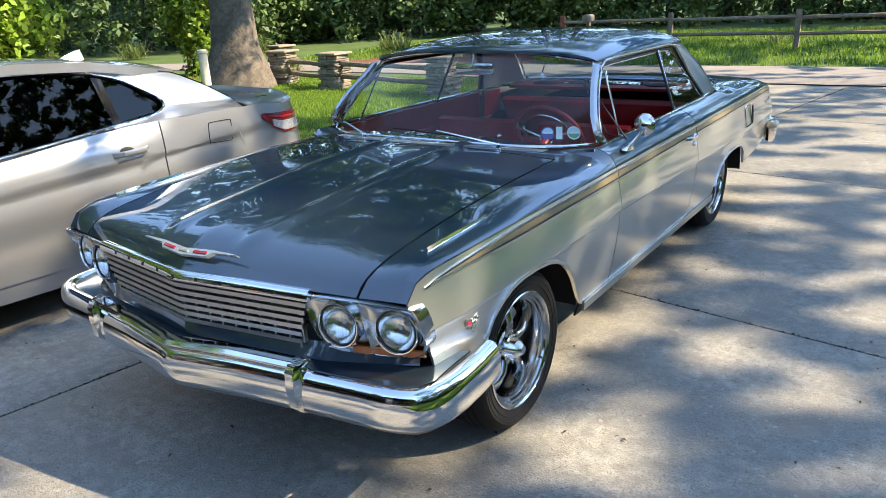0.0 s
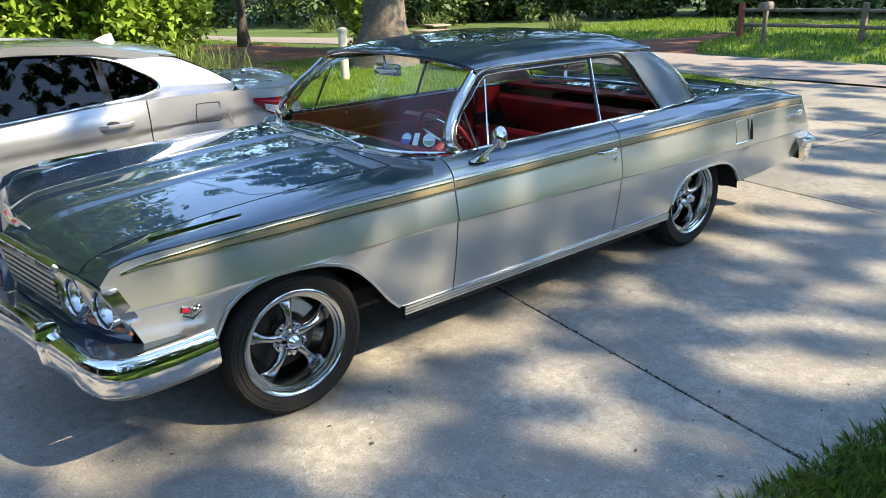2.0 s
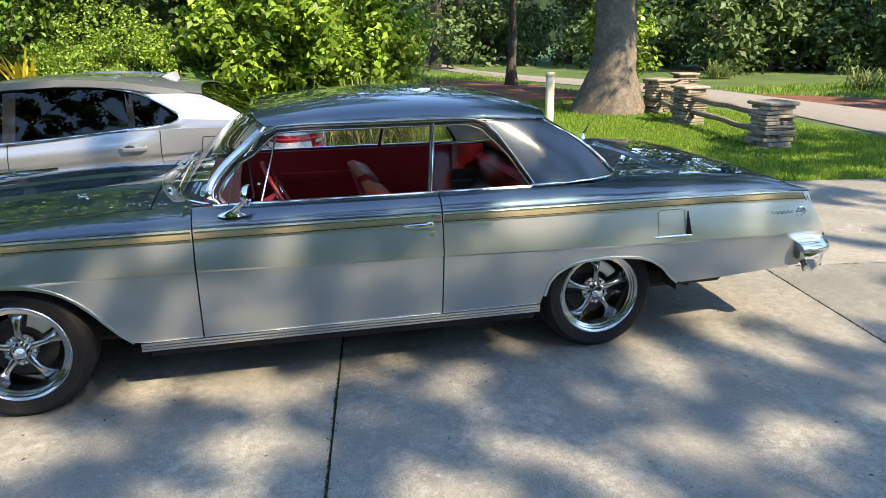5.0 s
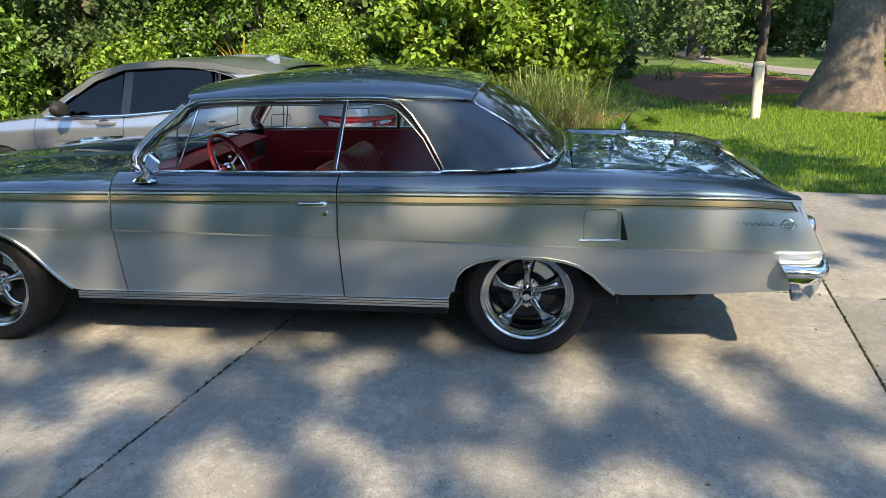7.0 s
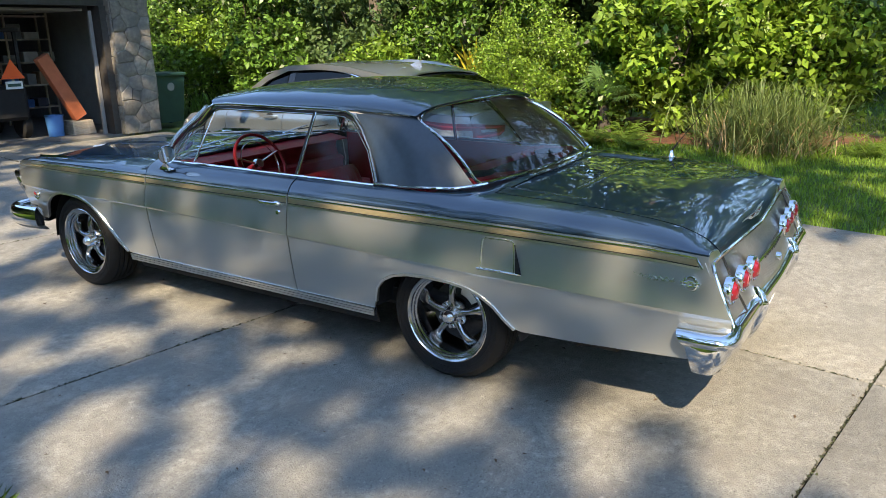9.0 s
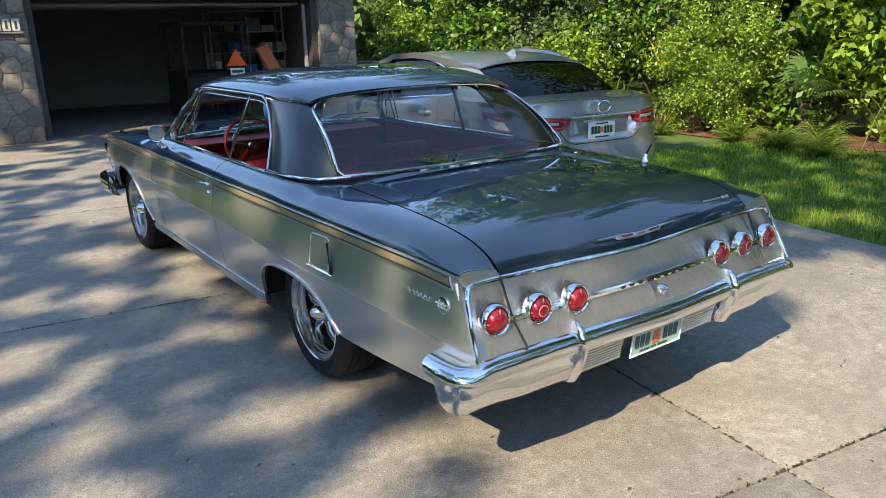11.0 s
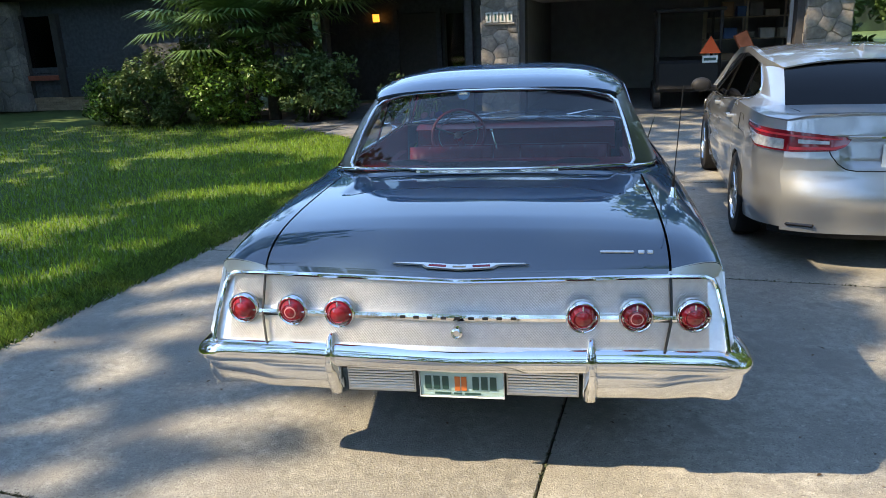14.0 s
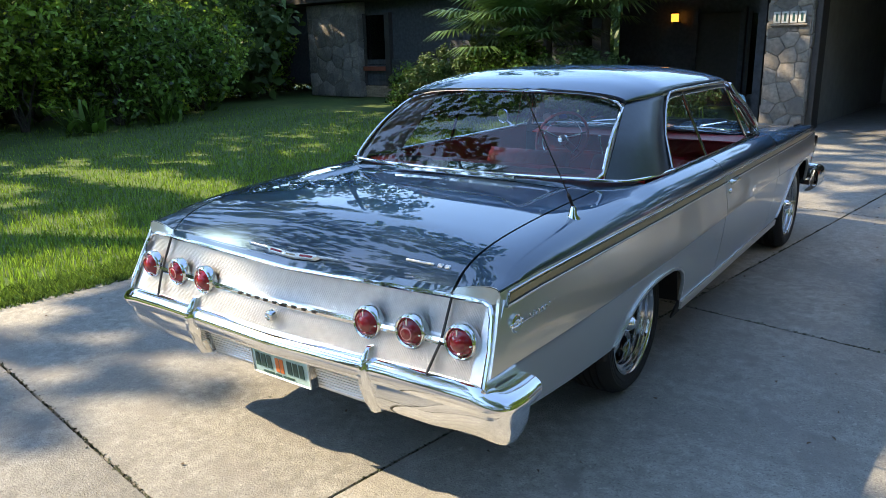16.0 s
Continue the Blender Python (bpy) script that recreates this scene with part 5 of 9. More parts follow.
        lip_ = [(a - 0.003, b - 0.03 if b > 0.28 else (b + 0.022 if b < -0.75 else b), c - 0.034 if c > 1.2 else c - 0.008) for a, b, c in rail]
        sweep(bm, [Vector((sgn * a, b, c)) for a, b, c in lip_], circle(0.0045, 8), up=(sgn, 0, 0.2))
        part("window_reveal", bm, M_PILLAR, car, "inner bright window reveal")
        # windscreen pillar
        bm = bmesh.new()
        sweep(bm, [Vector((sgn * (a - 0.006), b + 0.016, c + 0.006)) for a, b, c in smooth_path([Vector(p) for p in rail[:7]], 3)], [(-0.02, -0.014), (0.012, -0.016), (0.02, -0.004), (0.016, 0.012), (0.0, 0.018), (-0.018, 0.012)], up=(0, 0.4, 1))
        bmesh.ops.recalc_face_normals(bm, faces=bm.faces)
        part("windscreen_pillar", bm, M_PILLAR, car, "bright curved windscreen pillar")
        # upright between door and rear quarter glass
        bm = bmesh.new()
        sweep(bm, [Vector((sgn * (edge_x(z) - 0.012), -0.534 - (z - 0.985) * 0.14, z)) for z in (0.975, 1.15, 1.325)], circle(0.0045, 6), up=(sgn, 0, 0))
        part("window_upright", bm, M_CHROME, car)
        bm = bmesh.new()
        sweep(bm, [Vector((sgn * (edge_x(z) - 0.014), -0.521 - (z - 0.985) * 0.14, z)) for z in (0.975, 1.15, 1.325)], circle(0.008, 6), up=(sgn, 0, 0))
        part("upright_seal", bm, M_SEAL, car)
        # rear quarter glass
        bm = bmesh.new()
        poly = [(-0.56, 0.98), (-0.56, 1.315), (-0.80, 1.31), (-0.86, 1.285), (-0.92, 1.215), (-1.075, 0.985)]
        bm.faces.new([bm.verts.new((sgn * (edge_x(z) - 0.018), y, z)) for y, z in poly])
        part("quarter_window", bm, M_SIDEGLASS, car, "raised rear quarter glass", smooth=False)
        # swung-out vent window on its post
        bm = bmesh.new()
        sweep(bm, [Vector((sgn * (edge_x(z) - 0.014), 0.33 - (z - 0.985) * 0.31, z)) for z in (0.975, 1.15, 1.29)], circle(0.005, 6), up=(sgn, 0, 0))
        part("vent_post", bm, M_CHROME, door_parts[sgn])
        ve = new("vent_window")
        ve.parent = door_parts[sgn]
        tri = [Vector((0, 0.135, 0.0)), Vector((0, -0.06, 0.0)), Vector((0, -0.14, 0.26)), Vector((0, -0.115, 0.285))]
        bm = bmesh.new()
        bm.faces.new([bm.verts.new(p) for p in tri])
        part("pane", bm, M_GLASS, ve, smooth=False)
        bm = bmesh.new()
        sweep(bm, tri, circle(0.004, 6), closed=True, up=(1, 0, 0))
        part("vent_frame", bm, M_SEAL, ve)
        ve.matrix_basis = pose(sgn * 0.838, 0.40, 1.0, 0, -20 * sgn, (52 if sgn < 0 else -12))

    # windscreen and rear window
    def ws(s, t):
        """s -1..1 across, t 0 bottom..1 top."""
        a = abs(s)
        b0, b1 = Vector((0.83 * a ** 0.95, 0.755 - 0.195 * a ** 5, 0.985)), Vector((0.685 * a, 0.335 - 0.055 * a ** 2.6, 1.392 - 0.055 * a ** 2.4))
        p = b0.lerp(b1, t)
        p.y += (0.02 + 0.055 * a ** 4) * math.sin(math.pi * t)
        p.z += 0.01 * math.sin(math.pi * t)
        return Vector((math.copysign(p.x, s), p.y, p.z))
    bm = sheet(ws, span(-1, 1, 40), span(0, 1, 10))
    bmesh.ops.recalc_face_normals(bm, faces=bm.faces)
    part("windscreen", bm, M_GLASS, car, "clear wraparound windscreen", sharp=60)
    bm = bmesh.new()
    sweep(bm, [ws(s, 0.0) + Vector((0, 0.006, 0)) for s in span(-1, 1, 40)] + [ws(s, 1.0) + Vector((0, 0.006, 0.0)) for s in span(1, -1, 30)], circle(0.008, 8), closed=True, up=(0, 0.6, 1))
    part("windscreen_moulding", bm, M_CHROME, car)

    bm = sheet(rw, span(-1, 1, 36), span(0, 1, 10))
    bmesh.ops.recalc_face_normals(bm, faces=bm.faces)
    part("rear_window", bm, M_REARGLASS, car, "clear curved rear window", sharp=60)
    bm = bmesh.new()
    lo = [rw(s, 0.0) for s in span(-0.97, 0.97, 36)]
    rt = [rw(1, t) for t in span(0.06, 0.95, 9)]
    up_ = [rw(s, 1.0) for s in span(0.95, -0.95, 30)]
    lt = [rw(-1, t) for t in span(0.95, 0.06, 9)]
    sweep(bm, [p + Vector((0, -0.006, 0.006)) for p in lo + rt + up_ + lt], circle(0.0085, 8), closed=True, up=(0, -0.7, 1))
    part("rear_window_moulding", bm, M_CHROME, car)
    bm = bmesh.new()
    sweep(bm, [Vector((x, -1.742 + 0.085 * (abs(x) / 0.725) ** 2.5, 1.016)) for x in span(-0.35, 0.35, 12)], [(-0.014, -0.006), (0.014, -0.006), (0.014, 0.006), (-0.014, 0.006)])
    bmesh.ops.recalc_face_normals(bm, faces=bm.faces)
    part("tulip_strip", bm, M_CHROME, car)
    # base moulding of the roof
    for sgn in (-1, 1):
        bm = bmesh.new()
        sweep(bm, [Vector((sgn * a, b, c)) for a, b, c in ((0.862, -1.08, 0.992), (0.858, -1.25, 0.996), (0.845, -1.42, 1.0), (0.81, -1.54, 1.004), (0.75, -1.612, 1.012), (0.68, -1.65, 1.016))], circle(0.0075, 8))
        part("roof_base_moulding", bm, M_CHROME, car)
    # wipers
    for pv, tip in (((-0.42, 0.80, 0.985), (0.26, 0.745, 1.03)), ((0.42, 0.80, 0.985), (0.77, 0.65, 1.03))):
        wp = new("wiper")
        wp.parent = car
        p, q = Vector(pv), Vector(tip)
        bm = lathe(bmesh.new(), [(0.016, -0.01), (0.014, 0.012), (0.006, 0.02), (0.0001, 0.021)], p, n=14, axis="z")
        part("pivot", bm, M_CHROME, wp)
        bm = rod(bmesh.new(), p + Vector((0, 0, 0.012)), p.lerp(q, 0.55) + Vector((0, 0.01, 0.03)), 0.006, 0.004, n=8)
        part("arm", bm, M_CHROME, wp)
        bm = rod(bmesh.new(), p.lerp(q, 0.3) + Vector((0, -0.01, 0.018)), q, 0.005, 0.004, n=8)
        part("blade", bm, M_BLACKP, wp)
    # stickers inside the glass
    for s, t, kind_ in ((-0.90, 0.15, 0), (-0.82, 0.15, 1), (-0.752, 0.15, 2)):
        p, e1, e2 = ws(s, t), (ws(s + 0.02, t) - ws(s, t)).normalized(), (ws(s, t + 0.05) - ws(s, t)).normalized()
        nn = e1.cross(e2).normalized()
        if nn.y > 0:
            nn = -nn
        p = p + nn * 0.012
        bm = bmesh.new()
        if kind_ == 1:
            bm.faces.new([bm.verts.new(p + e1 * a + e2 * b) for a, b in ((-0.015, -0.032), (0.015, -0.032), (0.015, 0.034), (-0.015, 0.034))])
            st = part("sticker", bm, M_WHITEP, car, "white inspection sticker", smooth=False)
        else:
            bm.faces.new([bm.verts.new(p + e1 * 0.032 * math.cos(a) + e2 * 0.034 * math.sin(a)) for a in (2 * math.pi * i / 24 for i in range(24))])
            st = part("sticker", bm, M_WHITEP if kind_ == 0 else M_BLUEST, car, "round windscreen sticker", smooth=False)
            for r, h0, h1, mt in ((0.027, -1, 0.1, M_GREENST if kind_ == 0 else M_BLUEST), (0.027, 0.1, 1, M_SKYST)):
                bm = bmesh.new()
                aa = span(math.pi + 0.05, 2 * math.pi - 0.05, 10) if h0 < 0 else span(0.05, math.pi - 0.05, 10)
                for dn in (0.0015,):
                    bm.faces.new([bm.verts.new(p - nn * dn + e1 * r * math.cos(a) + e2 * r * math.sin(a)) for a in aa])
                part("sticker_print", bm, mt, st, smooth=False)
            bm = bmesh.new()
            bm.faces.new([bm.verts.new(p - nn * 0.003 + e1 * a + e2 * b) for a, b in ((-0.024, -0.005), (0.024, -0.005), (0.024, 0.005), (-0.024, 0.005))])
            part("sticker_band", bm, M_WHITEP, st, smooth=False)

    # ---- interior ----
    def cushion(name, c, s, rot, ribs, mat=M_RED, lab=""):
        bm = bmesh.new()

        def top(u, v):
            x, y = (u - 0.5) * s[0], (v - 0.5) * s[1]
            ex, ey = 1 - abs(2 * u - 1) ** 6, 1 - abs(2 * v - 1) ** 6
            z = s[2] * (0.35 + 0.65 * min(ex, 1) ** 0.5 * min(ey, 1) ** 0.5)
            if ribs and 0.12 < u < 0.88 and 0.1 < v < 0.9:
                z -= 0.008 * (0.5 + 0.5 * math.cos(u * ribs * 2 * math.pi)) ** 4
            return Vector((x, y, z))
        sheet(top, span(0, 1, 60 if ribs else 24), span(0, 1, 16), bm)
        sheet(lambda u, v: Vector(((u - 0.5) * s[0], (v - 0.5) * s[1], 0)), span(0, 1, 2), span(0, 1, 2), bm, flip=True)
        for e in (0, 1):
            sheet(lambda u, v: Vector(((u - 0.5) * s[0], (e - 0.5) * s[1], v * s[2] * 0.35)), span(0, 1, 8), span(0, 1, 1), bm)
            sheet(lambda u, v: Vector(((e - 0.5) * s[0], (u - 0.5) * s[1], v * s[2] * 0.35)), span(0, 1, 8), span(0, 1, 1), bm)
        bmesh.ops.remove_doubles(bm, verts=bm.verts, dist=0.001)
        bmesh.ops.recalc_face_normals(bm, faces=bm.faces)
        o = part(name, bm, mat, car, lab, sharp=50)
        o.matrix_basis = pose(*c, *rot)
        return o
    bm = box(bmesh.new(), (0, -0.30, 0.445), (1.6, 1.5, 0.02))
    part("carpet", bm, M_REDCARPET, car)
    for x in (-0.38, 0.38):
        cushion("front_seat_cushion", (x, 0.0, 0.52), (0.60, 0.52, 0.15), (4, 0, 0), 7, lab="red pleated bucket seat")
        cushion("front_seat_back", (x, -0.36, 0.60), (0.58, 0.64, 0.14), (72, 0, 0), 7)
    cushion("rear_seat_cushion", (0, -0.88, 0.52), (1.42, 0.44, 0.16), (5, 0, 0), 16, lab="red pleated rear bench")
    cushion("rear_seat_back", (0, -1.33, 0.62), (1.42, 0.62, 0.16), (66, 0, 0), 16)
    bm = sheet(lambda x, v: Vector((x, -1.30 - (0.345 - 0.13 * (abs(x) / 0.72) ** 2.5) * v, 0.982 + 0.01 * v)), span(-0.70, 0.70, 14), span(0, 1, 4))
    part("parcel_shelf", bm, M_RED, car, "red parcel shelf", thick=0.02)
    for x in (-0.45, 0.45):
        bm = lathe(bmesh.new(), [(0.0001, 0.018), (0.05, 0.018), (0.075, 0.012), (0.085, 0.0)], (0, 0, 0), n=28, axis="z")
        o = part("speaker", bm, M_BLACKP, car, "black oval shelf speaker")
        o.matrix_basis = Matrix.Translation((x, -1.46, 1.0)) @ Matrix.Diagonal((1.5, 1, 1, 1))
    bm = sheet(lambda x, t: Vector((x, 0.50 + 0.17 * math.sin(t * 1.5) - 0.15 * (x / 0.8) ** 2 * max(0, t - 0.2), 0.78 + 0.17 * (1 - math.cos(t * 2.2)) / 1.59 + 0.0)), span(-0.78, 0.78, 24), span(0, 1, 12))
    part("dashboard", bm, M_RED, car, "red padded dashboard", thick=0.02)
    bm = box(bmesh.new(), (0, 0.50, 0.70), (1.5, 0.06, 0.22), bev=0.02)
    part("dash_face", bm, M_RED, car)
    bm = sheet(lambda x, t: Vector((x, 0.45 + 0.275 * t - 0.09 * t * (x / 0.8) ** 4, 0.94 + 0.03 * t)), span(-0.77, 0.77, 24), span(0, 1, 6))
    part("dash_top", bm, M_RED, car, thick=0.01)
    for sgn in (-1, 1):
        bm = sheet(lambda y, z: Vector((sgn * (0.845 + 0.05 * (0.98 - z)), y, z)), span(-1.06, 0.5, 16), span(0.45, 0.975, 8))
        sheet(lambda y, z: Vector((sgn * (0.80 + 0.05 * (0.98 - z)), y, z)), span(-1.3, -1.06, 3), span(0.79, 0.975, 3), bm)
        part("inner_side_panel", bm, M_RED, car, "red side trim panel", thick=0.02)
        bm = bmesh.new()
        sweep(bm, [(sgn * 0.82, y, 0.80) for y in (0.2, -0.1, -0.4)], [(-0.03, -0.02), (0.03, -0.02), (0.03, 0.02), (-0.03, 0.02)])
        bmesh.ops.recalc_face_normals(bm, faces=bm.faces)
        part("armrest", bm, M_RED, car)
    sw = new("steering_wheel")
    sw.parent = car
    bm = bmesh.new()
    sweep(bm, [(0.2 * math.cos(a), 0.2 * math.sin(a), 0.01 * math.cos(18 * a) * 0) for a in (2 * math.pi * i / 48 for i in range(48))], circle(0.011, 8), closed=True, up=(0, 0, 1))
    part("wheel_rim", bm, M_RED, sw)
    bm = bmesh.new()
    sweep(bm, [(0.15 * math.cos(a), 0.15 * math.sin(a), -0.005) for a in (2 * math.pi * i / 40 for i in range(40))], circle(0.004, 6), closed=True, up=(0, 0, 1))
    for a in (0.3, math.pi - 0.3):
        rod(bm, (0.03 * math.cos(a), 0.03 * math.sin(a), -0.02), (0.195 * math.cos(a), 0.195 * math.sin(a), 0), 0.008, n=8)
    lathe(bm, [(0.0001, 0.0), (0.03, -0.004), (0.04, -0.03)], n=20, axis="z")
    part("horn_ring", bm, M_CHROME, sw)
    bm = rod(bmesh.new(), (0, 0, -0.03), (0, 0, -0.35), 0.025, n=12)
    part("steering_column", bm, M_RED, sw)
    sw.matrix_basis = pose(-0.40, 0.22, 0.93, 62, 0, 0)
    bm = rod(bmesh.new(), (-0.12, 0.32, 0.80), (-0.16, 0.34, 0.94), 0.006, n=8)
    ball(bm, (-0.16, 0.34, 0.94), 0.014, 10)
    part("column_lever", bm, M_CHROME, car)
    bm = box(bmesh.new(), (0, 0.32, 1.30), (0.24, 0.03, 0.065), bev=0.012, seg=2)
    rm_ = part("rear_view_mirror", bm, M_CHROME, car)
    bm = rod(bmesh.new(), (0, 0.33, 1.32), (0, 0.34, 1.385), 0.008, n=8)
    part("mirror_stalk", bm, M_CHROME, rm_)
    # tail pipe and hanger behind the rear wheel
    bm = bmesh.new()
    sweep(bm, [(-0.62, -1.7, 0.30), (-0.66, -1.95, 0.34), (-0.68, -2.08, 0.33), (-0.69, -2.18, 0.29)], circle(0.03, 12))
    part("tail_pipe", bm, M_DARK, car)
    bm = box(bmesh.new(), (0, -HALF_BASE, 0.32), (1.35, 0.12, 0.12), bev=0.03)
    part("rear_axle", bm, M_DARK, car)
    return car


hardtop = build_hardtop()

# ---- the modern sedan ----
def build_sedan():
    car = thing("sedan_car", "silver-grey modern four-door sedan with tinted glass, parked on the driveway", "car", at=(2.555, -0.27, 0), rz=-5.3)
    L, HW = 4.88, 0.915
    ax_r, ax_f, R = 1.06, 3.885, 0.335

    def zl(y):
        base = float(np.interp(y, [0, 0.4, 0.62, 4.3, 4.88], [0.30, 0.26, 0.24, 0.24, 0.28]))
        for ax in (ax_r, ax_f):
            d = abs(y - ax)
            if d < 0.375:
                base = max(base, R + math.sqrt(max(0, 0.375 ** 2 - d * d)) * 0.98 - 0.02)
        return base

    def zbelt(y):
        return pchip(y, [0.0, 0.5, 1.1, 2.4, 3.2, 4.1, 4.6, 4.88], [1.02, 1.05, 1.05, 0.975, 0.945, 0.86, 0.74, 0.62])

    def hw(y):
        return pchip(y, [0.0, 0.03, 0.08, 0.16, 0.3, 0.8, 1.5, 3.2, 4.2, 4.65, 4.88], [0.73, 0.782, 0.83, 0.867, 0.895, 0.917, 0.92, 0.915, 0.895, 0.80, 0.62])

    def sx(y, z):
        b, l, w = zbelt(y), 0.24, hw(y)
        t = (z - l) / (b - l)
        zf = 0.905 - 0.062 * (y - 0.4)
        step = 0.017 * math.exp(-(zf - z) / 0.13) * min(1.0, (zf - z) / 0.018) if z < zf else 0.0
        step *= max(0.0, min(1.0, y / 0.5)) * max(0.0, min(1.0, (4.2 - y) / 0.4))
        w -= step + 0.045 * max(0.0, (t - 0.82) / 0.18) ** 2 * max(0.0, min(1.0, (y - 1.2) / 0.4))
        return w * (1 - 0.055 * (1 - t) ** 2 * (1 if t < 1 else 0) - 0.05 * max(0, t - 0.55) ** 1.4 * 2 - 0.014 * math.exp(-((t - 0.38) / 0.1) ** 2))

    def bend(x, y, z):
        if y < 0.8:
            e = 0.21 * (abs(x) / 0.86) ** 4 + 0.06 * max(0.0, (z - 0.78) / 0.25) - 0.03 * math.exp(-((z - 0.5) / 0.14) ** 2)
            y = y + e * (1 - y / 0.8)
        if y > 4.2:
            y -= 0.25 * (abs(x) / 0.8) ** 2 * (y - 4.2) / 0.68
        return y

    def side(y, t, sgn):
        l, b = zl(y), zbelt(y)
        z = l + (b - l) * t
        x = sx(y, z)
        return Vector((sgn * x, bend(x, y, z), z))

    def panel(name, y0, y1, sgn, lab="", t0=0.0, t1=1.0, mat=M_SEDAN):
        bm = sheet(lambda y, t: side(y, t, sgn), (span(0, 0.16, 14) + y_steps(0.19, y1, 0.03)) if y0 == 0.0 else y_steps(y0, y1, 0.03), span(t0, t1, 34))
        bmesh.ops.recalc_face_normals(bm, faces=bm.faces)
        bm.faces.ensure_lookup_table()
        f = bm.faces[len(bm.faces) // 2]
        if f.normal.x * sgn < 0:
            bmesh.ops.reverse_faces(bm, faces=bm.faces)
        return part(name, bm, mat, car, lab, thick=0.012, sharp=30)

    for sgn in (-1, 1):
        panel("rear_quarter", 0.0, 1.296, sgn)
        rd = panel("rear_door", 1.304, 2.466, sgn, t0=0.09)
        fd = panel("front_door", 2.474, 3.446, sgn, t0=0.09)
        panel("front_fender", 3.454, 4.88, sgn)
        bm = sheet(lambda y, t: Vector((sgn * (sx(y, 0.3) - 0.01 - 0.02 * t), y, 0.32 - 0.12 * t)), span(1.42, 3.55, 10), span(0, 1, 4))
        part("sill", bm, M_SEDAN, car, thick=0.02)
        for ax in (ax_r, ax_f):
            bm = lathe(bmesh.new(), [(0.0001, -0.2 * sgn), (0.38, -0.2 * sgn), (0.38, 0.08 * sgn)], (sgn * 0.80, ax, R), n=24, a0=0, a1=math.pi)
            part("wheel_well", bm, M_DARK, car)
            wh = new("wheel")
            wh.parent = car
            wh.matrix_basis = pose(sgn * 0.80, ax, R, 0, 0, 0 if sgn > 0 else 180)
            bm = lathe(bmesh.new(), [(0.22, -0.09), (0.29, -0.105), (0.325, -0.09), (0.335, -0.06), (0.335, 0.06), (0.325, 0.09), (0.29, 0.105), (0.22, 0.095)], n=56)
            bmesh.ops.recalc_face_normals(bm, faces=bm.faces)
            part("tyre", bm, M_TYRE, wh)
            bm = lathe(bmesh.new(), [(0.21, -0.06), (0.205, 0.07), (0.222, 0.098), (0.23, 0.095)], n=48)
            part("rim", bm, M_ALLOY, wh)
            for k in range(10):
                a = 2 * math.pi * k / 10
                bm = box(bmesh.new(), (0.075, 0.125 * math.cos(a), 0.125 * math.sin(a)), (0.025, 0.17, 0.032), Euler((a, 0, 0)).to_matrix(), bev=0.006)
                part("spoke", bm, M_ALLOY, wh)
            bm = lathe(bmesh.new(), [(0.0001, 0.095), (0.04, 0.093), (0.05, 0.06)], n=20)
            part("hub_cap", bm, M_ALLOY, wh)
        # door handles
        for dd, yh in ((rd, 1.52), (fd, 2.66)):
            x = sx(yh, 0.90)
            bm = bmesh.new()
            sweep(bm, [(sgn * (x - 0.004), yh - 0.11, 0.905), (sgn * (x + 0.035), yh - 0.08, 0.905), (sgn * (x + 0.04), yh + 0.06, 0.90), (sgn * (x - 0.004), yh + 0.11, 0.895)], circle(0.013, 8, 0.7, 1.3))
            part("door_handle", bm, M_SEDAN, dd)
            bm = ball(bmesh.new(), (sgn * (x - 0.012), yh + 0.02, 0.905), 0.05, 16, (0.3, 1.3, 0.6))
            part("handle_cup", bm, M_BLACKP, dd)
        # body crease shadow line and fuel flap
        bm = bmesh.new()
        if sgn < 0:
            lp = [(y_ + 0.14, z_) for y_, z_ in ((0.66, 0.86), (0.66, 0.97), (0.68, 0.985), (0.81, 0.985), (0.83, 0.97), (0.84, 0.87), (0.82, 0.855), (0.68, 0.85))]
            sweep(bm, smooth_path([Vector((sgn * (sx(y, z) + 0.002), bend(sx(y, z), y, z), z)) for y, z in lp + lp[:1]], 4)[:-1], circle(0.003, 6), closed=True, up=(sgn, 0, 0))
            part("fuel_flap_edge", bm, M_SEAL, car)
        # tail lamp
        tl = new("tail_lamp")
        tl.parent = car

        def lampf(t, v, dy=0.0):
            """t 0 at the flank .. 1 towards the plate."""
            zt = 0.982 - 0.065 * t
            zb = float(np.interp(t, [0, 0.1, 0.22, 0.5, 0.85, 0.96, 1], [0.955, 0.875, 0.825, 0.818, 0.832, 0.862, 0.905]))
            z = zt + (zb - zt) * v
            if t < 0.4:
                k = t / 0.4
                y = 0.40 * (1 - k)
                x, phi = sx(y, z), radians(8 + 42 * k)
            else:
                k = (t - 0.4) / 0.6
                y, phi = 0.0, radians(50 + 36 * min(1, 3 * k))
                x = sx(0.0, z) + (0.34 - sx(0.0, z)) * k
            return Vector((sgn * (x + (0.012 + dy) * math.cos(phi)), bend(x, y, z) - (0.014 + dy) * math.sin(phi), z))
        bar = principled("bright_red_bar", (0.6, 0.02, 0.03), 0.3) if "bright_red_bar" not in bpy.data.materials else bpy.data.materials["bright_red_bar"]
        for nm, t0, t1, v0, v1, mt, d in (("red_lens", 0, 1, 0.0, 1.0, M_LENS, 0.0), ("clear_lens", 0.1, 0.4, 0.42, 0.9, M_LENSC, 0.004), ("clear_lens", 0.52, 0.8, 0.36, 0.56, M_LENSC, 0.004),
                                          ("light_bar", 0.06, 0.92, 0.16, 0.26, bar, 0.005), ("light_bar", 0.45, 0.95, 0.74, 0.9, bar, 0.005)):
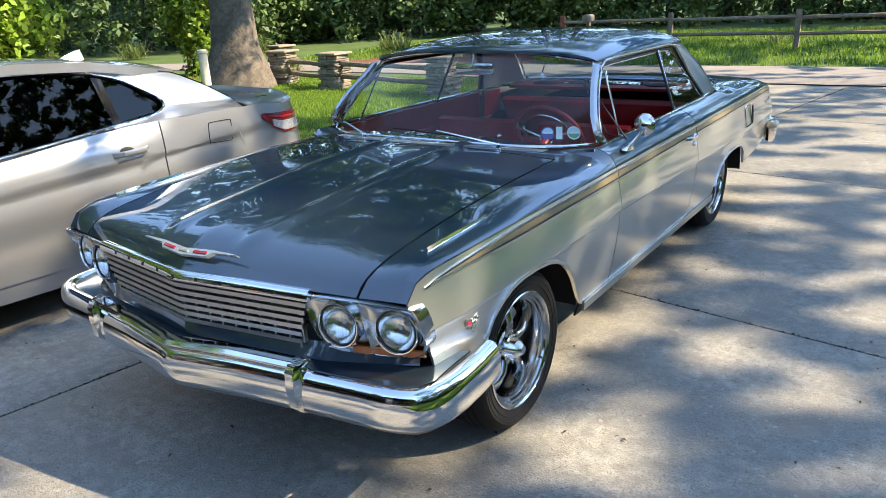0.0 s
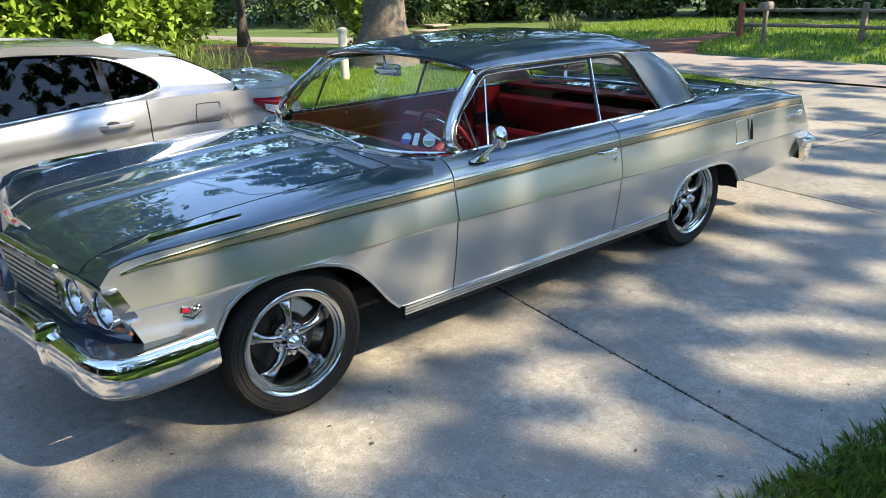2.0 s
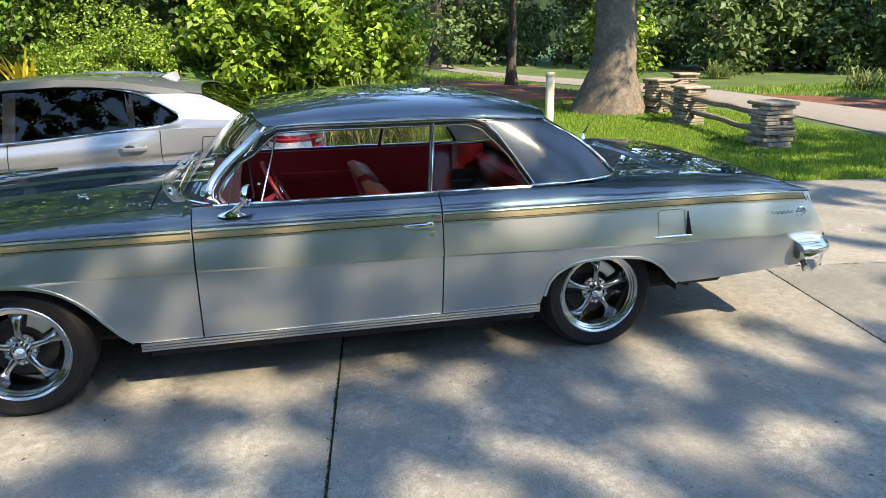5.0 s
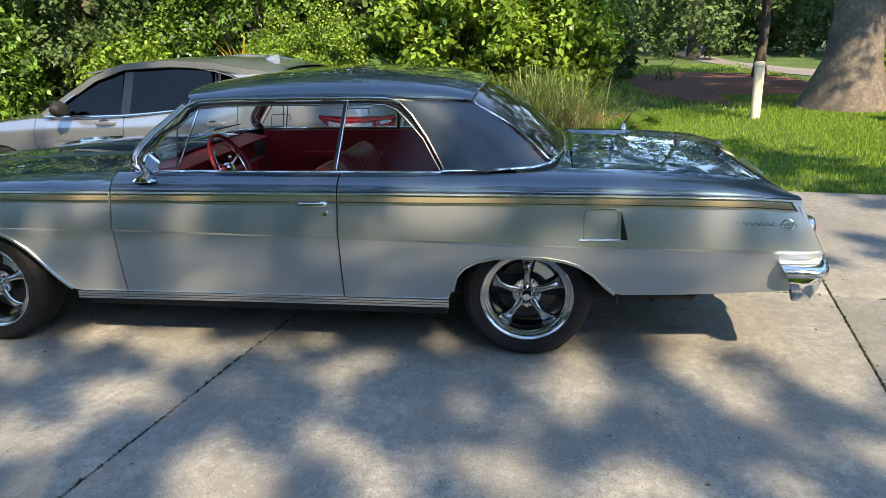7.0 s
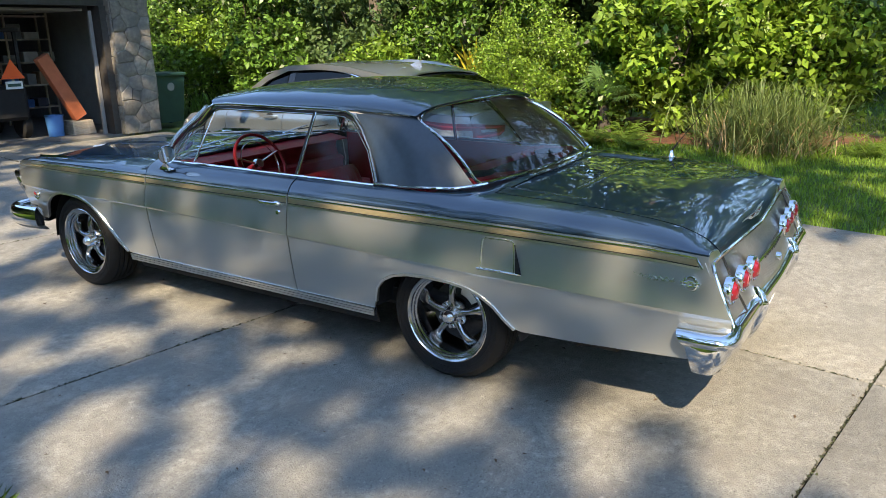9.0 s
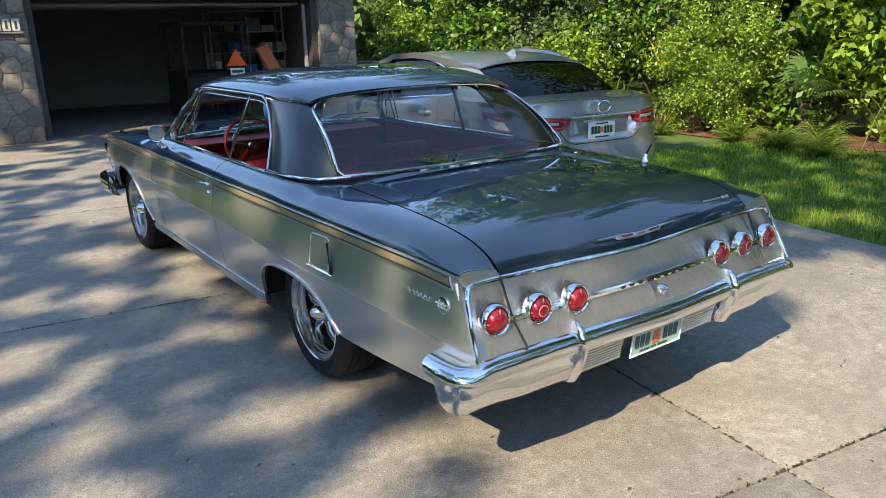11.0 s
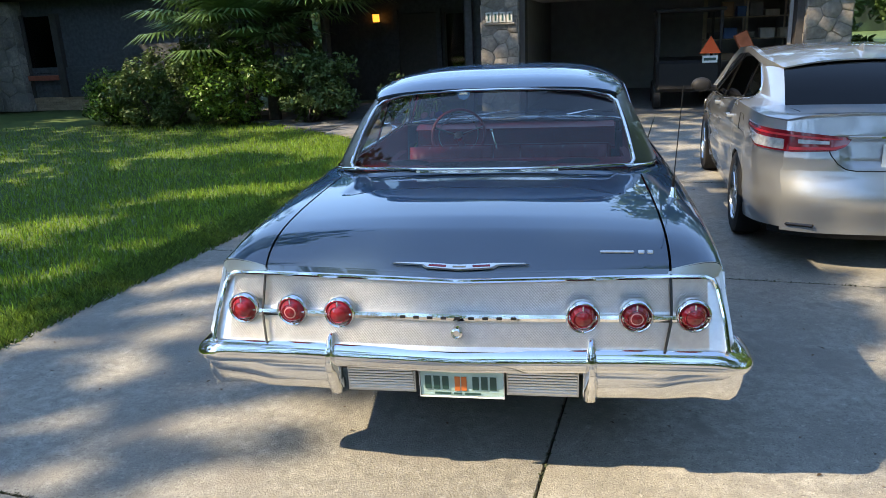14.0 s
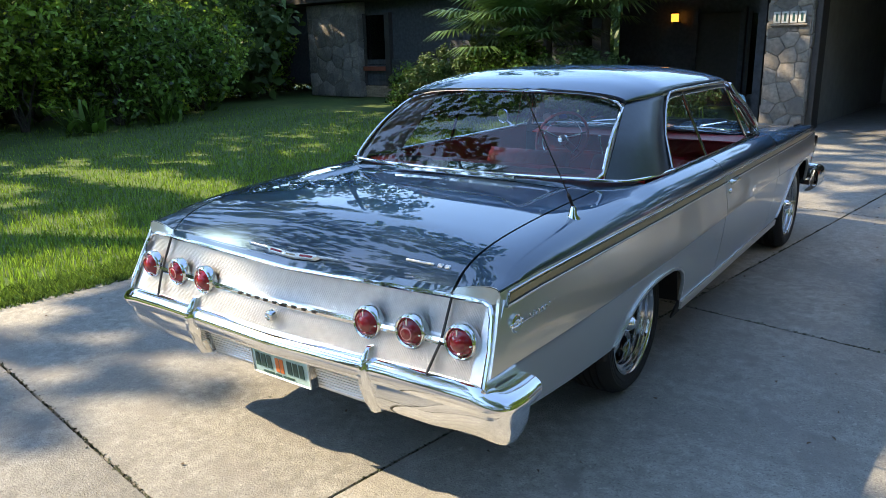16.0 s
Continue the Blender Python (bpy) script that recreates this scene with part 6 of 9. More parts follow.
            bm = sheet(lambda t, v: lampf(t, v, d), span(t0, t1, 28), span(v0, v1, 4))
            bmesh.ops.recalc_face_normals(bm, faces=bm.faces)
            part(nm, bm, mt, tl, thick=0.008, inward=0, sharp=60)
        # glass and pillars
        def gx(z, y=2.0):
            return 0.875 - 0.42 * (z - 0.98) - 0.075 * max(0.0, min(1.0, (1.62 - y) / 0.46))
        def pane(nm, poly, mt=M_TINT):
            bm = bmesh.new()
            bm.faces.new([bm.verts.new((sgn * (gx(z, y) - 0.02), y, z)) for y, z in poly])
            part(nm, bm, mt, car, thick=0.005, smooth=False)
        pane("side_glass", [(2.50, 0.975), (3.22, 0.965), (2.98, 1.13), (2.72, 1.29), (2.52, 1.36)])
        pane("side_glass", [(1.54, 1.06), (2.40, 0.98), (2.44, 1.37), (1.95, 1.395), (1.62, 1.345)])
        pane("quarter_glass", [(1.20, 1.13), (1.25, 1.085), (1.50, 1.065), (1.58, 1.335), (1.42, 1.29)])
        bm = bmesh.new()
        win = [(3.30, 0.958), (2.45, 0.97), (1.54, 1.05), (1.30, 1.068), (1.20, 1.095), (1.165, 1.13), (1.2, 1.175), (1.32, 1.25), (1.45, 1.315), (1.7, 1.375), (2.05, 1.41), (2.5, 1.385), (2.75, 1.305), (3.0, 1.15), (3.3, 0.965)]
        sweep(bm, smooth_path([Vector((sgn * (gx(z, y) - 0.002), y, z)) for y, z in win], 3), circle(0.011, 8), up=(sgn, 0, 0))
        part("window_trim", bm, M_CHROME, car)
        bm = sheet(lambda z, t: Vector((sgn * (gx(z) - 0.012), 2.405 + 0.095 * t, z)), span(0.97, 1.37, 4), span(0, 1, 1))
        part("door_pillar", bm, M_GLOSSK, car, thick=0.01)
        bm = sheet(lambda z, t: Vector((sgn * (gx(z, 1.52) - 0.010), 1.50 + 0.055 * t + 0.10 * (z - 1.06), z)), span(1.055, 1.345, 4), span(0, 1, 1))
        part("window_post", bm, M_GLOSSK, car, thick=0.008)
        # rear pillar between flank, side window, roof and rear glass
        def belt(y):
            z = zbelt(y)
            x = sx(y, z)
            return Vector((x, bend(x, y, z), z))

        def glass_edge(t):
            return Vector((0.595 + 0.055 * t, 1.075 - 0.50 * t, 1.325 - 0.259 * t + 0.02 * math.sin(math.pi * t)))
        fore = [Vector((gx(z, y) - 0.006, y, z)) for y, z in ((1.56, 1.04), (1.36, 1.056), (1.22, 1.085), (1.165, 1.12), (1.2, 1.17), (1.3, 1.235), (1.43, 1.31), (1.62, 1.375))]
        aft = [belt(1.56), belt(1.15), belt(0.62), glass_edge(1.0), glass_edge(0.6), glass_edge(0.25), glass_edge(0.0), Vector((0.66, 1.40, 1.382))]

        def pillar(i, t):
            k = min(int(i), 6)
            p, q = fore[k].lerp(fore[k + 1], i - k), aft[k].lerp(aft[k + 1], i - k)
            m = p.lerp(q, t)
            m.x += 0.022 * math.sin(math.pi * t) * min(1.0, (p - q).length / 0.3)
            return Vector((sgn * m.x, m.y, m.z))
        bm = sheet(pillar, span(0, 7, 42), span(0, 1, 10))
        bmesh.ops.recalc_face_normals(bm, faces=bm.faces)
        part("rear_pillar", bm, M_SEDAN, car, thick=0.008, inward=0, sharp=70)
        # roof side rail
        bm = bmesh.new()
        rail = [(0.60, 1.12, 1.31), (0.64, 1.25, 1.335), (0.685, 1.42, 1.368), (0.70, 1.6, 1.40), (0.695, 2.0, 1.425), (0.70, 2.5, 1.40), (0.735, 2.8, 1.30), (0.785, 3.05, 1.15), (0.86, 3.33, 0.97)]
        sweep(bm, [Vector((sgn * a, b, c)) for a, b, c in rail], [(-0.035, -0.03), (0.03, -0.02), (0.034, 0.004), (0.015, 0.024), (-0.035, 0.024)])
        bmesh.ops.recalc_face_normals(bm, faces=bm.faces)
        part("roof_rail", bm, M_SEDAN, car)
        mr = new("door_mirror")
        mr.parent = fd
        bm = ball(bmesh.new(), (sgn * 1.03, 3.02, 1.045), 0.1, 20, (1.0, 0.6, 0.72))
        part("mirror_shell", bm, M_BLACKP, mr)
        bm = ball(bmesh.new(), (sgn * 1.03, 2.985, 1.04), 0.088, 16, (1.0, 0.35, 0.72))
        part("mirror_face", bm, M_BLACKP, mr)
        bm = rod(bmesh.new(), (sgn * 0.88, 3.05, 1.0), (sgn * 0.97, 3.03, 1.02), 0.03, n=10)
        part("mirror_arm", bm, M_BLACKP, mr)
        bm = ball(bmesh.new(), (0, 0, 0), 0.06, 14, (0.35, 1.3, 0.6))
        o = part("side_marker", bm, M_AMBER, car, "amber corner of the head lamp")
        o.matrix_basis = Matrix.Translation((sgn * 0.83, 4.02, 0.80))
        # head lamp
        bm = sheet(lambda t, v: Vector((sgn * (0.52 + 0.34 * t), 4.62 - 0.42 * t ** 1.6 + 0.03, 0.72 - 0.10 * v + 0.06 * t)), span(0, 1, 10), span(0, 1, 3))
        part("head_lamp", bm, M_LENSC, car, thick=0.02)

    def across(nm, fn, us, lab="", mat=M_SEDAN, n=26, thick=0.012, sharp=30):
        bm = sheet(lambda u, s: fn(u, s), us, span(-1, 1, n))
        bmesh.ops.recalc_face_normals(bm, faces=bm.faces)
        return part(nm, bm, mat, car, lab, thick=thick, inward=0, sharp=sharp)

    def roof(y, s):
        zc = pchip(y, [1.05, 1.3, 1.7, 2.2, 2.6, 2.85], [1.36, 1.4, 1.435, 1.445, 1.425, 1.385])
        xe = float(np.interp(y, [1.05, 1.3, 1.6], [0.61, 0.665, 0.70]))
        return Vector((s * xe, y - 0.06 * s * s * (1 if y < 1.6 else -1), zc - 0.05 * abs(s) ** 2.5))
    across("roof_panel", roof, y_steps(1.05, 2.85, 0.06))
    across("rear_glass", lambda t, s: Vector((s * (0.60 + 0.055 * t), 1.10 - 0.58 * t - 0.03 * s * s * (1 - t) + 0.05 * t * s * s, 1.36 - 0.294 * t - 0.03 * abs(s) ** 2.5 * (1 - t) + 0.02 * math.sin(math.pi * t))), span(0, 1, 10), "dark tinted rear window", M_TINT, thick=0.005, sharp=60)
    across("windscreen", lambda t, s: Vector((s * (0.69 + 0.10 * t), 2.84 + 0.70 * t - 0.02 * s * s - 0.18 * t * s * s, 1.385 - 0.42 * t - 0.045 * abs(s) ** 2.5 * (1 - t) + 0.03 * math.sin(math.pi * t))), span(0, 1, 10), "dark tinted windscreen", M_TINT, thick=0.005, sharp=60)
    across("hood", lambda y, s: Vector((s * sx(y, zbelt(y)) * 0.99, bend(s * 0.8, y, 0.9), zbelt(y) + 0.03 * (1 - s * s))), y_steps(3.42, 4.88, 0.06))
    # deck lid with spoiler lip
    def deck(t, s):
        y = 0.56 - 0.58 * t
        zb = zbelt(max(0.0, y))
        x = s * sx(max(0.0, y), zb)
        zc = 1.072 - 0.022 * t + 0.022 * max(0, (t - 0.75) / 0.25) ** 1.5 - (0.0 if t < 0.98 else 0.004)
        return Vector((x, bend(x, y, 1.0), zb + 0.001 + (zc - zb) * (1 - abs(s) ** 5)))
    across("deck_lid", deck, span(0, 1, 14))
    def rear_up(t, s):
        """The upright face of the lid with its recess for the plate."""
        z = 1.066 - 0.37 * t - 0.045 * abs(s) ** 4 * (1 - t)
        x = s * sx(0.0, z) * 0.998
        y = -0.004
        rec = max(0.0, min(1, (0.42 - abs(x) - 0.08 * (t - 0.5)) / 0.06)) * max(0.0, min(1, (t - 0.36) / 0.05)) * max(0.0, min(1, (0.97 - t) / 0.15))
        return Vector((x, bend(x, y, z) + 0.045 * rec, z))
    across("deck_face", rear_up, span(0, 1, 40), n=60)
    def rear_low(t, s):
        z = 0.70 - 0.42 * t
        x = s * (sx(0.0, max(z, 0.32)) + 0.012)
        bulge = -0.035 * math.exp(-((t - 0.45) / 0.35) ** 2)
        return Vector((x, bend(x, 0.0, z) + bulge * (1 - abs(s) ** 6), z))
    across("rear_bumper", rear_low, span(0, 1, 16), n=36)
    across("bumper_valance", lambda t, s: Vector((s * 0.76, 0.02 + 0.20 * s ** 4 + 0.05 * t, 0.30 - 0.07 * t)), span(0, 1, 4), mat=M_BLACKP)
    for s in (-1, 1):
        bm = box(bmesh.new(), (s * 0.60, 0.03, 0.33), (0.18, 0.03, 0.022), Euler((0, 0, s * 0.35)).to_matrix(), bev=0.008)
        part("bumper_reflector", bm, M_GLOSSK, car)
    for sgn in (-1, 1):
        bm = bmesh.new()
        gap = [(0.30 * k, 0.705) for k in span(0, 1, 6)] + [(0.36, 0.715), (0.41, 0.75), (0.45, 0.80), (0.475, 0.855)]
        pts = []
        for x, z in gap:
            t = (1.066 - z) / 0.37
            rec = max(0.0, min(1, (0.42 - x - 0.08 * (t - 0.5)) / 0.06)) * max(0.0, min(1, (t - 0.36) / 0.05)) * max(0.0, min(1, (0.97 - t) / 0.15))
            pts.append(Vector((sgn * x, bend(x, -0.004, z) + 0.045 * rec - 0.007, z)))
        sweep(bm, pts, circle(0.004, 6), up=(0, 1, 0))
        part("lid_gap", bm, M_SEAL, car)
        bm = bmesh.new()
        sweep(bm, [Vector((sgn * (0.60 + 0.1 * t - 0.03 * math.sin(3 * t)), bend(0.66, 0.0, 1.0) - 0.012 + 0.52 * t ** 1.3, 0.965 + 0.095 * min(1, t * 2.5) + 0.008 * t)) for t in span(0, 1, 12)], circle(0.003, 6), up=(1, 0, 0))
        part("lid_gap", bm, M_SEAL, car)
    bm = lathe(bmesh.new(), [(0.052, 0), (0.058, -0.006), (0.05, -0.012), (0.046, -0.006)], (0, 0, 0), n=32, axis="y")
    lathe(bm, [(0.018, -0.004), (0.022, -0.010), (0.014, -0.010)], (0, 0, 0.002), n=20, axis="y")
    o = part("badge_ring", bm, M_CHROME, car)
    o.matrix_basis = Matrix.Translation((0, -0.002, 1.0)) @ Matrix.Diagonal((1.35, 1, 0.95, 1))
    bm = box(bmesh.new(), (0, -0.012, 0.925), (0.74, 0.022, 0.022), bev=0.006)
    ts = part("deck_moulding", bm, M_SEDAN, car)
    bars(car, "lettering_bar", (-0.18, -0.024, 0.919), (1, 0, 0), (0, 0, 1), (0.03, 0.03, 0.03, 0.03, 0.03), 0.013, 0.04, M_CHROME)
    bars(car, "lettering_bar", (0.44, 0.015, 0.735), (1, 0, 0), (0, 0, 1), (0.025, 0.025), 0.018, 0.008, M_CHROME)
    pl = new("licence_plate")
    pl.parent = car
    pl.matrix_basis = pose(0.0, 0.012, 0.80, -3, 0, 0)
    part("plate_sheet", box(bmesh.new(), (0, 0, 0), (0.305, 0.008, 0.153), bev=0.003), M_WHITEP, pl)
    bars(pl, "character_bar", (-0.12, -0.005, -0.03), (1, 0, 0), (0, 0, 1), (0.026, 0.026, 0.026), 0.065, 0.008, M_INK)
    bars(pl, "character_bar", (0.025, -0.005, -0.03), (1, 0, 0), (0, 0, 1), (0.026, 0.026, 0.026), 0.065, 0.008, M_INK)
    bars(pl, "picture_bar", (-0.018, -0.005, -0.02), (1, 0, 0), (0, 0, 1), (0.034,), 0.045, 0.0, M_ORANGE)
    bars(pl, "caption_bar", (-0.07, -0.005, 0.052), (1, 0, 0), (0, 0, 1), (0.14,), 0.01, 0.0, M_INK)
    bars(pl, "caption_bar", (-0.08, -0.005, -0.062), (1, 0, 0), (0, 0, 1), (0.16,), 0.012, 0.0, M_INK)
    # roof fin aerial
    bm = bmesh.new()
    rings = []
    for y, h, w in ((1.46, 0.004, 0.03), (1.40, 0.03, 0.026), (1.33, 0.058, 0.016), (1.285, 0.066, 0.008), (1.27, 0.0, 0.02)):
        rings.append([bm.verts.new((a * w, y, 1.40 + b * h)) for a, b in ((-1, -0.1), (-0.3, 1), (0.3, 1), (1, -0.1))])
    for r1, r2 in zip(rings, rings[1:]):
        for j in range(4):
            bm.faces.new((r1[j], r1[(j + 1) % 4], r2[(j + 1) % 4], r2[j]))
    bmesh.ops.recalc_face_normals(bm, faces=bm.faces)
    part("fin_aerial", bm, M_SEDAN, car)
    bm = box(bmesh.new(), (0, 2.4, 0.45), (1.5, 4.4, 0.35), bev=0.05)
    part("underbody", bm, M_DARK, car)
    bm = box(bmesh.new(), (0, 2.2, 0.80), (1.45, 2.2, 0.25), bev=0.05)
    part("cabin_interior", bm, M_BLACKP, car)
    for x in (-0.38, 0.38):
        for y in (1.3, 2.25):
            bm = box(bmesh.new(), (x, y, 0.99), (0.46, 0.14, 0.5), Euler((-0.2, 0, 0)).to_matrix(), bev=0.05, seg=2)
            box(bm, (x, y - 0.07, 1.2), (0.24, 0.1, 0.13), Euler((-0.2, 0, 0)).to_matrix(), bev=0.04, seg=2)
            part("seat_back", bm, M_BLACKP, car)
    return car


sedan = build_sedan()

# ---- house ----
M_WALL = principled("dark_brown_stained_wood", (0.06, 0.066, 0.076), 0.7, vary=0.3, scale=12, bump=0.3, bscale=40)
M_TRIM = principled("dark_trim_paint", (0.05, 0.045, 0.042), 0.6, vary=0.2, scale=15)
M_MORTAR = principled("grey_mortar", (0.2, 0.19, 0.17), 0.95, vary=0.2, scale=30, bump=0.5, bscale=80)
M_STONE = principled("fieldstone", (0.22, 0.2, 0.175), 0.9, vary=0.28, scale=16, second=(0.13, 0.125, 0.12), sscale=3, mix=0.7, bump=0.6, bscale=25, rand=-0.3)
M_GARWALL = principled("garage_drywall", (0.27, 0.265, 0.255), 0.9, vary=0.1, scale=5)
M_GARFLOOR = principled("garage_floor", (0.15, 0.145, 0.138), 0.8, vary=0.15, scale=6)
M_ROOF = principled("shingle", (0.05, 0.045, 0.04), 0.95, vary=0.3, scale=8)
M_PANE = glass("house_glass", (0.35, 0.38, 0.38))
M_BRICK = principled("tan_base_brick", (0.33, 0.25, 0.17), 0.9, vary=0.2, scale=20, bump=0.3, bscale=60, rand=-0.15)
M_SHELF = principled("unpainted_shelf_wood", (0.42, 0.36, 0.28), 0.7, vary=0.2, scale=14)
M_REDWOOD = principled("red_brown_painted_wood", (0.25, 0.075, 0.045), 0.6, vary=0.2, scale=14)
M_SLATE = principled("slate_paving", (0.15, 0.153, 0.158), 0.85, vary=0.25, scale=10, bump=0.3, bscale=40, rand=-0.3)

HO, HA = Vector((2.0, 9.25)), radians(5.0)
H_SIDE, H_LONG = Vector((math.cos(HA), -math.sin(HA))), Vector((math.sin(HA), math.cos(HA)))


def hp(s, d, z=0.0):
    """House place: s along the front to the right, d into the house."""
    p = HO + H_SIDE * s + H_LONG * d
    return Vector((p.x, p.y, z))


def hbox(name, s, d, z, mat, kind="structure", label="", category="", parent=None, bev=0.0):
    bm = box(bmesh.new(), (0, 0, 0), (s[1] - s[0], d[1] - d[0], z[1] - z[0]), bev=bev)
    o = part(name, bm, mat, parent, smooth=False)
    o.matrix_basis = pose(*hp((s[0] + s[1]) / 2, (d[0] + d[1]) / 2, (z[0] + z[1]) / 2), 0, 0, -math.degrees(HA))
    if not parent:
        tagged(o, label, category, kind=kind)
    return o


def cells(w, h, size, rng):
    """Splits a rectangle into irregular many-sided pieces."""
    nx, nz = max(2, round(w / size)), max(2, round(h / size))
    seeds = [((i + 0.5 + rng.uniform(-0.42, 0.42)) * w / nx, (k + 0.5 + rng.uniform(-0.42, 0.42)) * h / nz) for i in range(nx) for k in range(nz)]
    out = []
    for a in seeds:
        poly = [(0, 0), (w, 0), (w, h), (0, h)]
        for b in seeds:
            if a is b or (a[0] - b[0]) ** 2 + (a[1] - b[1]) ** 2 > 9 * size * size:
                continue
            mx, mz, nx_, nz_ = (a[0] + b[0]) / 2, (a[1] + b[1]) / 2, b[0] - a[0], b[1] - a[1]
            side = lambda p: (p[0] - mx) * nx_ + (p[1] - mz) * nz_
            new_ = []
            for p, q in zip(poly, poly[1:] + poly[:1]):
                sp, sq = side(p), side(q)
                if sp <= 0:
                    new_.append(p)
                if (sp < 0) != (sq < 0) and sp != sq:
                    t = sp / (sp - sq)
                    new_.append((p[0] + (q[0] - p[0]) * t, p[1] + (q[1] - p[1]) * t))
            poly = new_
            if len(poly) < 3:
                break
        if len(poly) >= 3:
            out.append((a, poly))
    return out


def stone_pier(name, s0, s1, d0, d1, h, seed, label, size=0.27):
    """A core of mortar faced with irregular flat stones."""
    e = thing(name, label, "pillar", kind="structure")
    hbox("mortar_core", (s0, s1), (d0, d1), (0, h), M_MORTAR, parent=e)
    rng = random.Random(seed)
    for face in ("front", "left", "right"):
        ln = (s1 - s0) if face == "front" else (d1 - d0)
        for (ax, az), poly in cells(ln, h, size, rng):
            bm = bmesh.new()
            cx, cz = sum(p[0] for p in poly) / len(poly), sum(p[1] for p in poly) / len(poly)
            th = rng.uniform(0.012, 0.032)
            tx, tz = rng.uniform(-0.05, 0.05), rng.uniform(-0.05, 0.05)
            rings = []
            for r_, dd in ((0.95, -0.002), (0.94, th * 0.7), (0.86, th)):
                ring = []
                for px, pz in poly:
                    qx, qz = cx + (px - cx) * r_, cz + (pz - cz) * r_
                    o = dd + (tx * (qx - cx) + tz * (qz - cz) if dd > 0 else 0)
                    ring.append(bm.verts.new(hp(s0 + qx, d0 - o, qz) if face == "front" else hp(s0 - o, d0 + qx, qz) if face == "left" else hp(s1 + o, d0 + qx, qz)))
                rings.append(ring)
            n = len(poly)
            for r1, r2 in zip(rings, rings[1:]):
                for j in range(n):
                    bm.faces.new((r1[j], r1[(j + 1) % n], r2[(j + 1) % n], r2[j]))
            bm.faces.new(rings[-1])
            bmesh.ops.recalc_face_normals(bm, faces=bm.faces)
            part("stone", bm, M_STONE, e, sharp=40)
    return e


def build_house():
    # s: garage opening from -2.35 to 2.55
    stone_pier("pillar_1", -3.15, -2.45, -0.05, 0.5, 2.9, 3, "fieldstone pillar beside the garage with a number plaque")
    stone_pier("pillar_3", -18.9, -16.5, 2.75, 3.3, 2.9, 7, "wide fieldstone wing wall beside a tall window", size=0.42)
    stone_pier("pillar_2", 2.62, 3.35, -0.05, 0.5, 2.9, 5, "fieldstone pillar at the outer garage corner")
    hbox("wall_garage_lintel", (-2.5, 2.7), (0.1, 0.4), (2.28, 3.0), M_TRIM, label="dark garage lintel", category="wall")
    hbox("trim_garage_left", (-2.45, -2.33), (0.06, 0.45), (0, 2.28), M_TRIM, label="dark garage door jamb", category="trim")
    hbox("trim_garage_right", (2.48, 2.64), (0.06, 0.45), (0, 2.28), M_TRIM, label="dark garage door jamb", category="trim")
    hbox("trim_garage_track", (2.40, 2.46), (0.3, 0.36), (0, 2.2), M_GARWALL, label="pale garage door track", category="trim")
    gd = thing("garage_door", "raised pale sectional garage door seen from below", "garage door")
    for k in range(4):
        hbox("door_section", (-2.3, 2.4), (0.5 + 0.56 * k, 1.04 + 0.56 * k), (2.2, 2.24), M_GARWALL, parent=gd)
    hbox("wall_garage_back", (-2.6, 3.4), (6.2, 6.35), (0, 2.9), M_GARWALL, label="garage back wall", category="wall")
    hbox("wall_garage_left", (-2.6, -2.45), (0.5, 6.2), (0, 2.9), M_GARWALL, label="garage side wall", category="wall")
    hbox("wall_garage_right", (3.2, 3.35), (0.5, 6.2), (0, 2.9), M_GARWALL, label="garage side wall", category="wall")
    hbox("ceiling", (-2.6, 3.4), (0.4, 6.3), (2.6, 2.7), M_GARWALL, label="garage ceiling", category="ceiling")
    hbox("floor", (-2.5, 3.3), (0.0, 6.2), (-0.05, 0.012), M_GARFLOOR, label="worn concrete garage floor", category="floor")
    # entry wing set back to the left, then the long wall
    hbox("wall_entry_side", (-3.15, -3.0), (0.5, 4.4), (0, 2.9), M_WALL, label="dark stained wood wall", category="wall")
    hbox("wall_entry_back", (-8.2, -3.0), (4.2, 4.4), (0, 2.9), M_WALL, label="dark stained wood wall behind the porch", category="wall")
    dr = thing("door_1", "dark stained front door under the porch", "door", kind="structure")
    hbox("door_leaf", (-6.1, -5.1), (4.12, 4.18), (0.1, 2.15), M_TRIM, parent=dr, bev=0.01)
    hbox("door_frame", (-6.22, -6.1), (4.08, 4.2), (0.05, 2.25), M_WALL, parent=dr)
    hbox("door_frame", (-5.1, -4.98), (4.08, 4.2), (0.05, 2.25), M_WALL, parent=dr)
    sl = thing("window_1", "narrow sidelight window beside the front door", "window", kind="structure")
    hbox("pane", (-4.85, -4.4), (4.14, 4.16), (0.3, 2.1), M_PANE, parent=sl)
    hbox("window_frame", (-4.9, -4.85), (4.1, 4.19), (0.25, 2.15), M_TRIM, parent=sl)
    hbox("window_frame", (-4.4, -4.35), (4.1, 4.19), (0.25, 2.15), M_TRIM, parent=sl)
    for i in range(3):
        hbox("porch_post", (-3.75, -3.6), (1.2 + 1.2 * i, 1.35 + 1.2 * i), (0, 2.7), M_WALL, kind="", label="dark rough wooden porch post", category="post")
    hbox("wall_front_long", (-21.0, -8.1), (3.1, 3.3), (0.35, 2.9), M_WALL, label="dark wood front wall of the house", category="wall")
    bw = thing("wall_base", "low tan brick base wall", "wall", kind="structure")
    rng = random.Random(4)
    for r in range(5):
        for i in range(34):
            s0 = -18.2 + 0.21 * i + (0.1 if r % 2 else 0)
            hbox("brick", (s0, s0 + 0.2), (3.0, 3.14), (0.0 + 0.072 * r, 0.066 + 0.072 * r), M_BRICK, parent=bw)
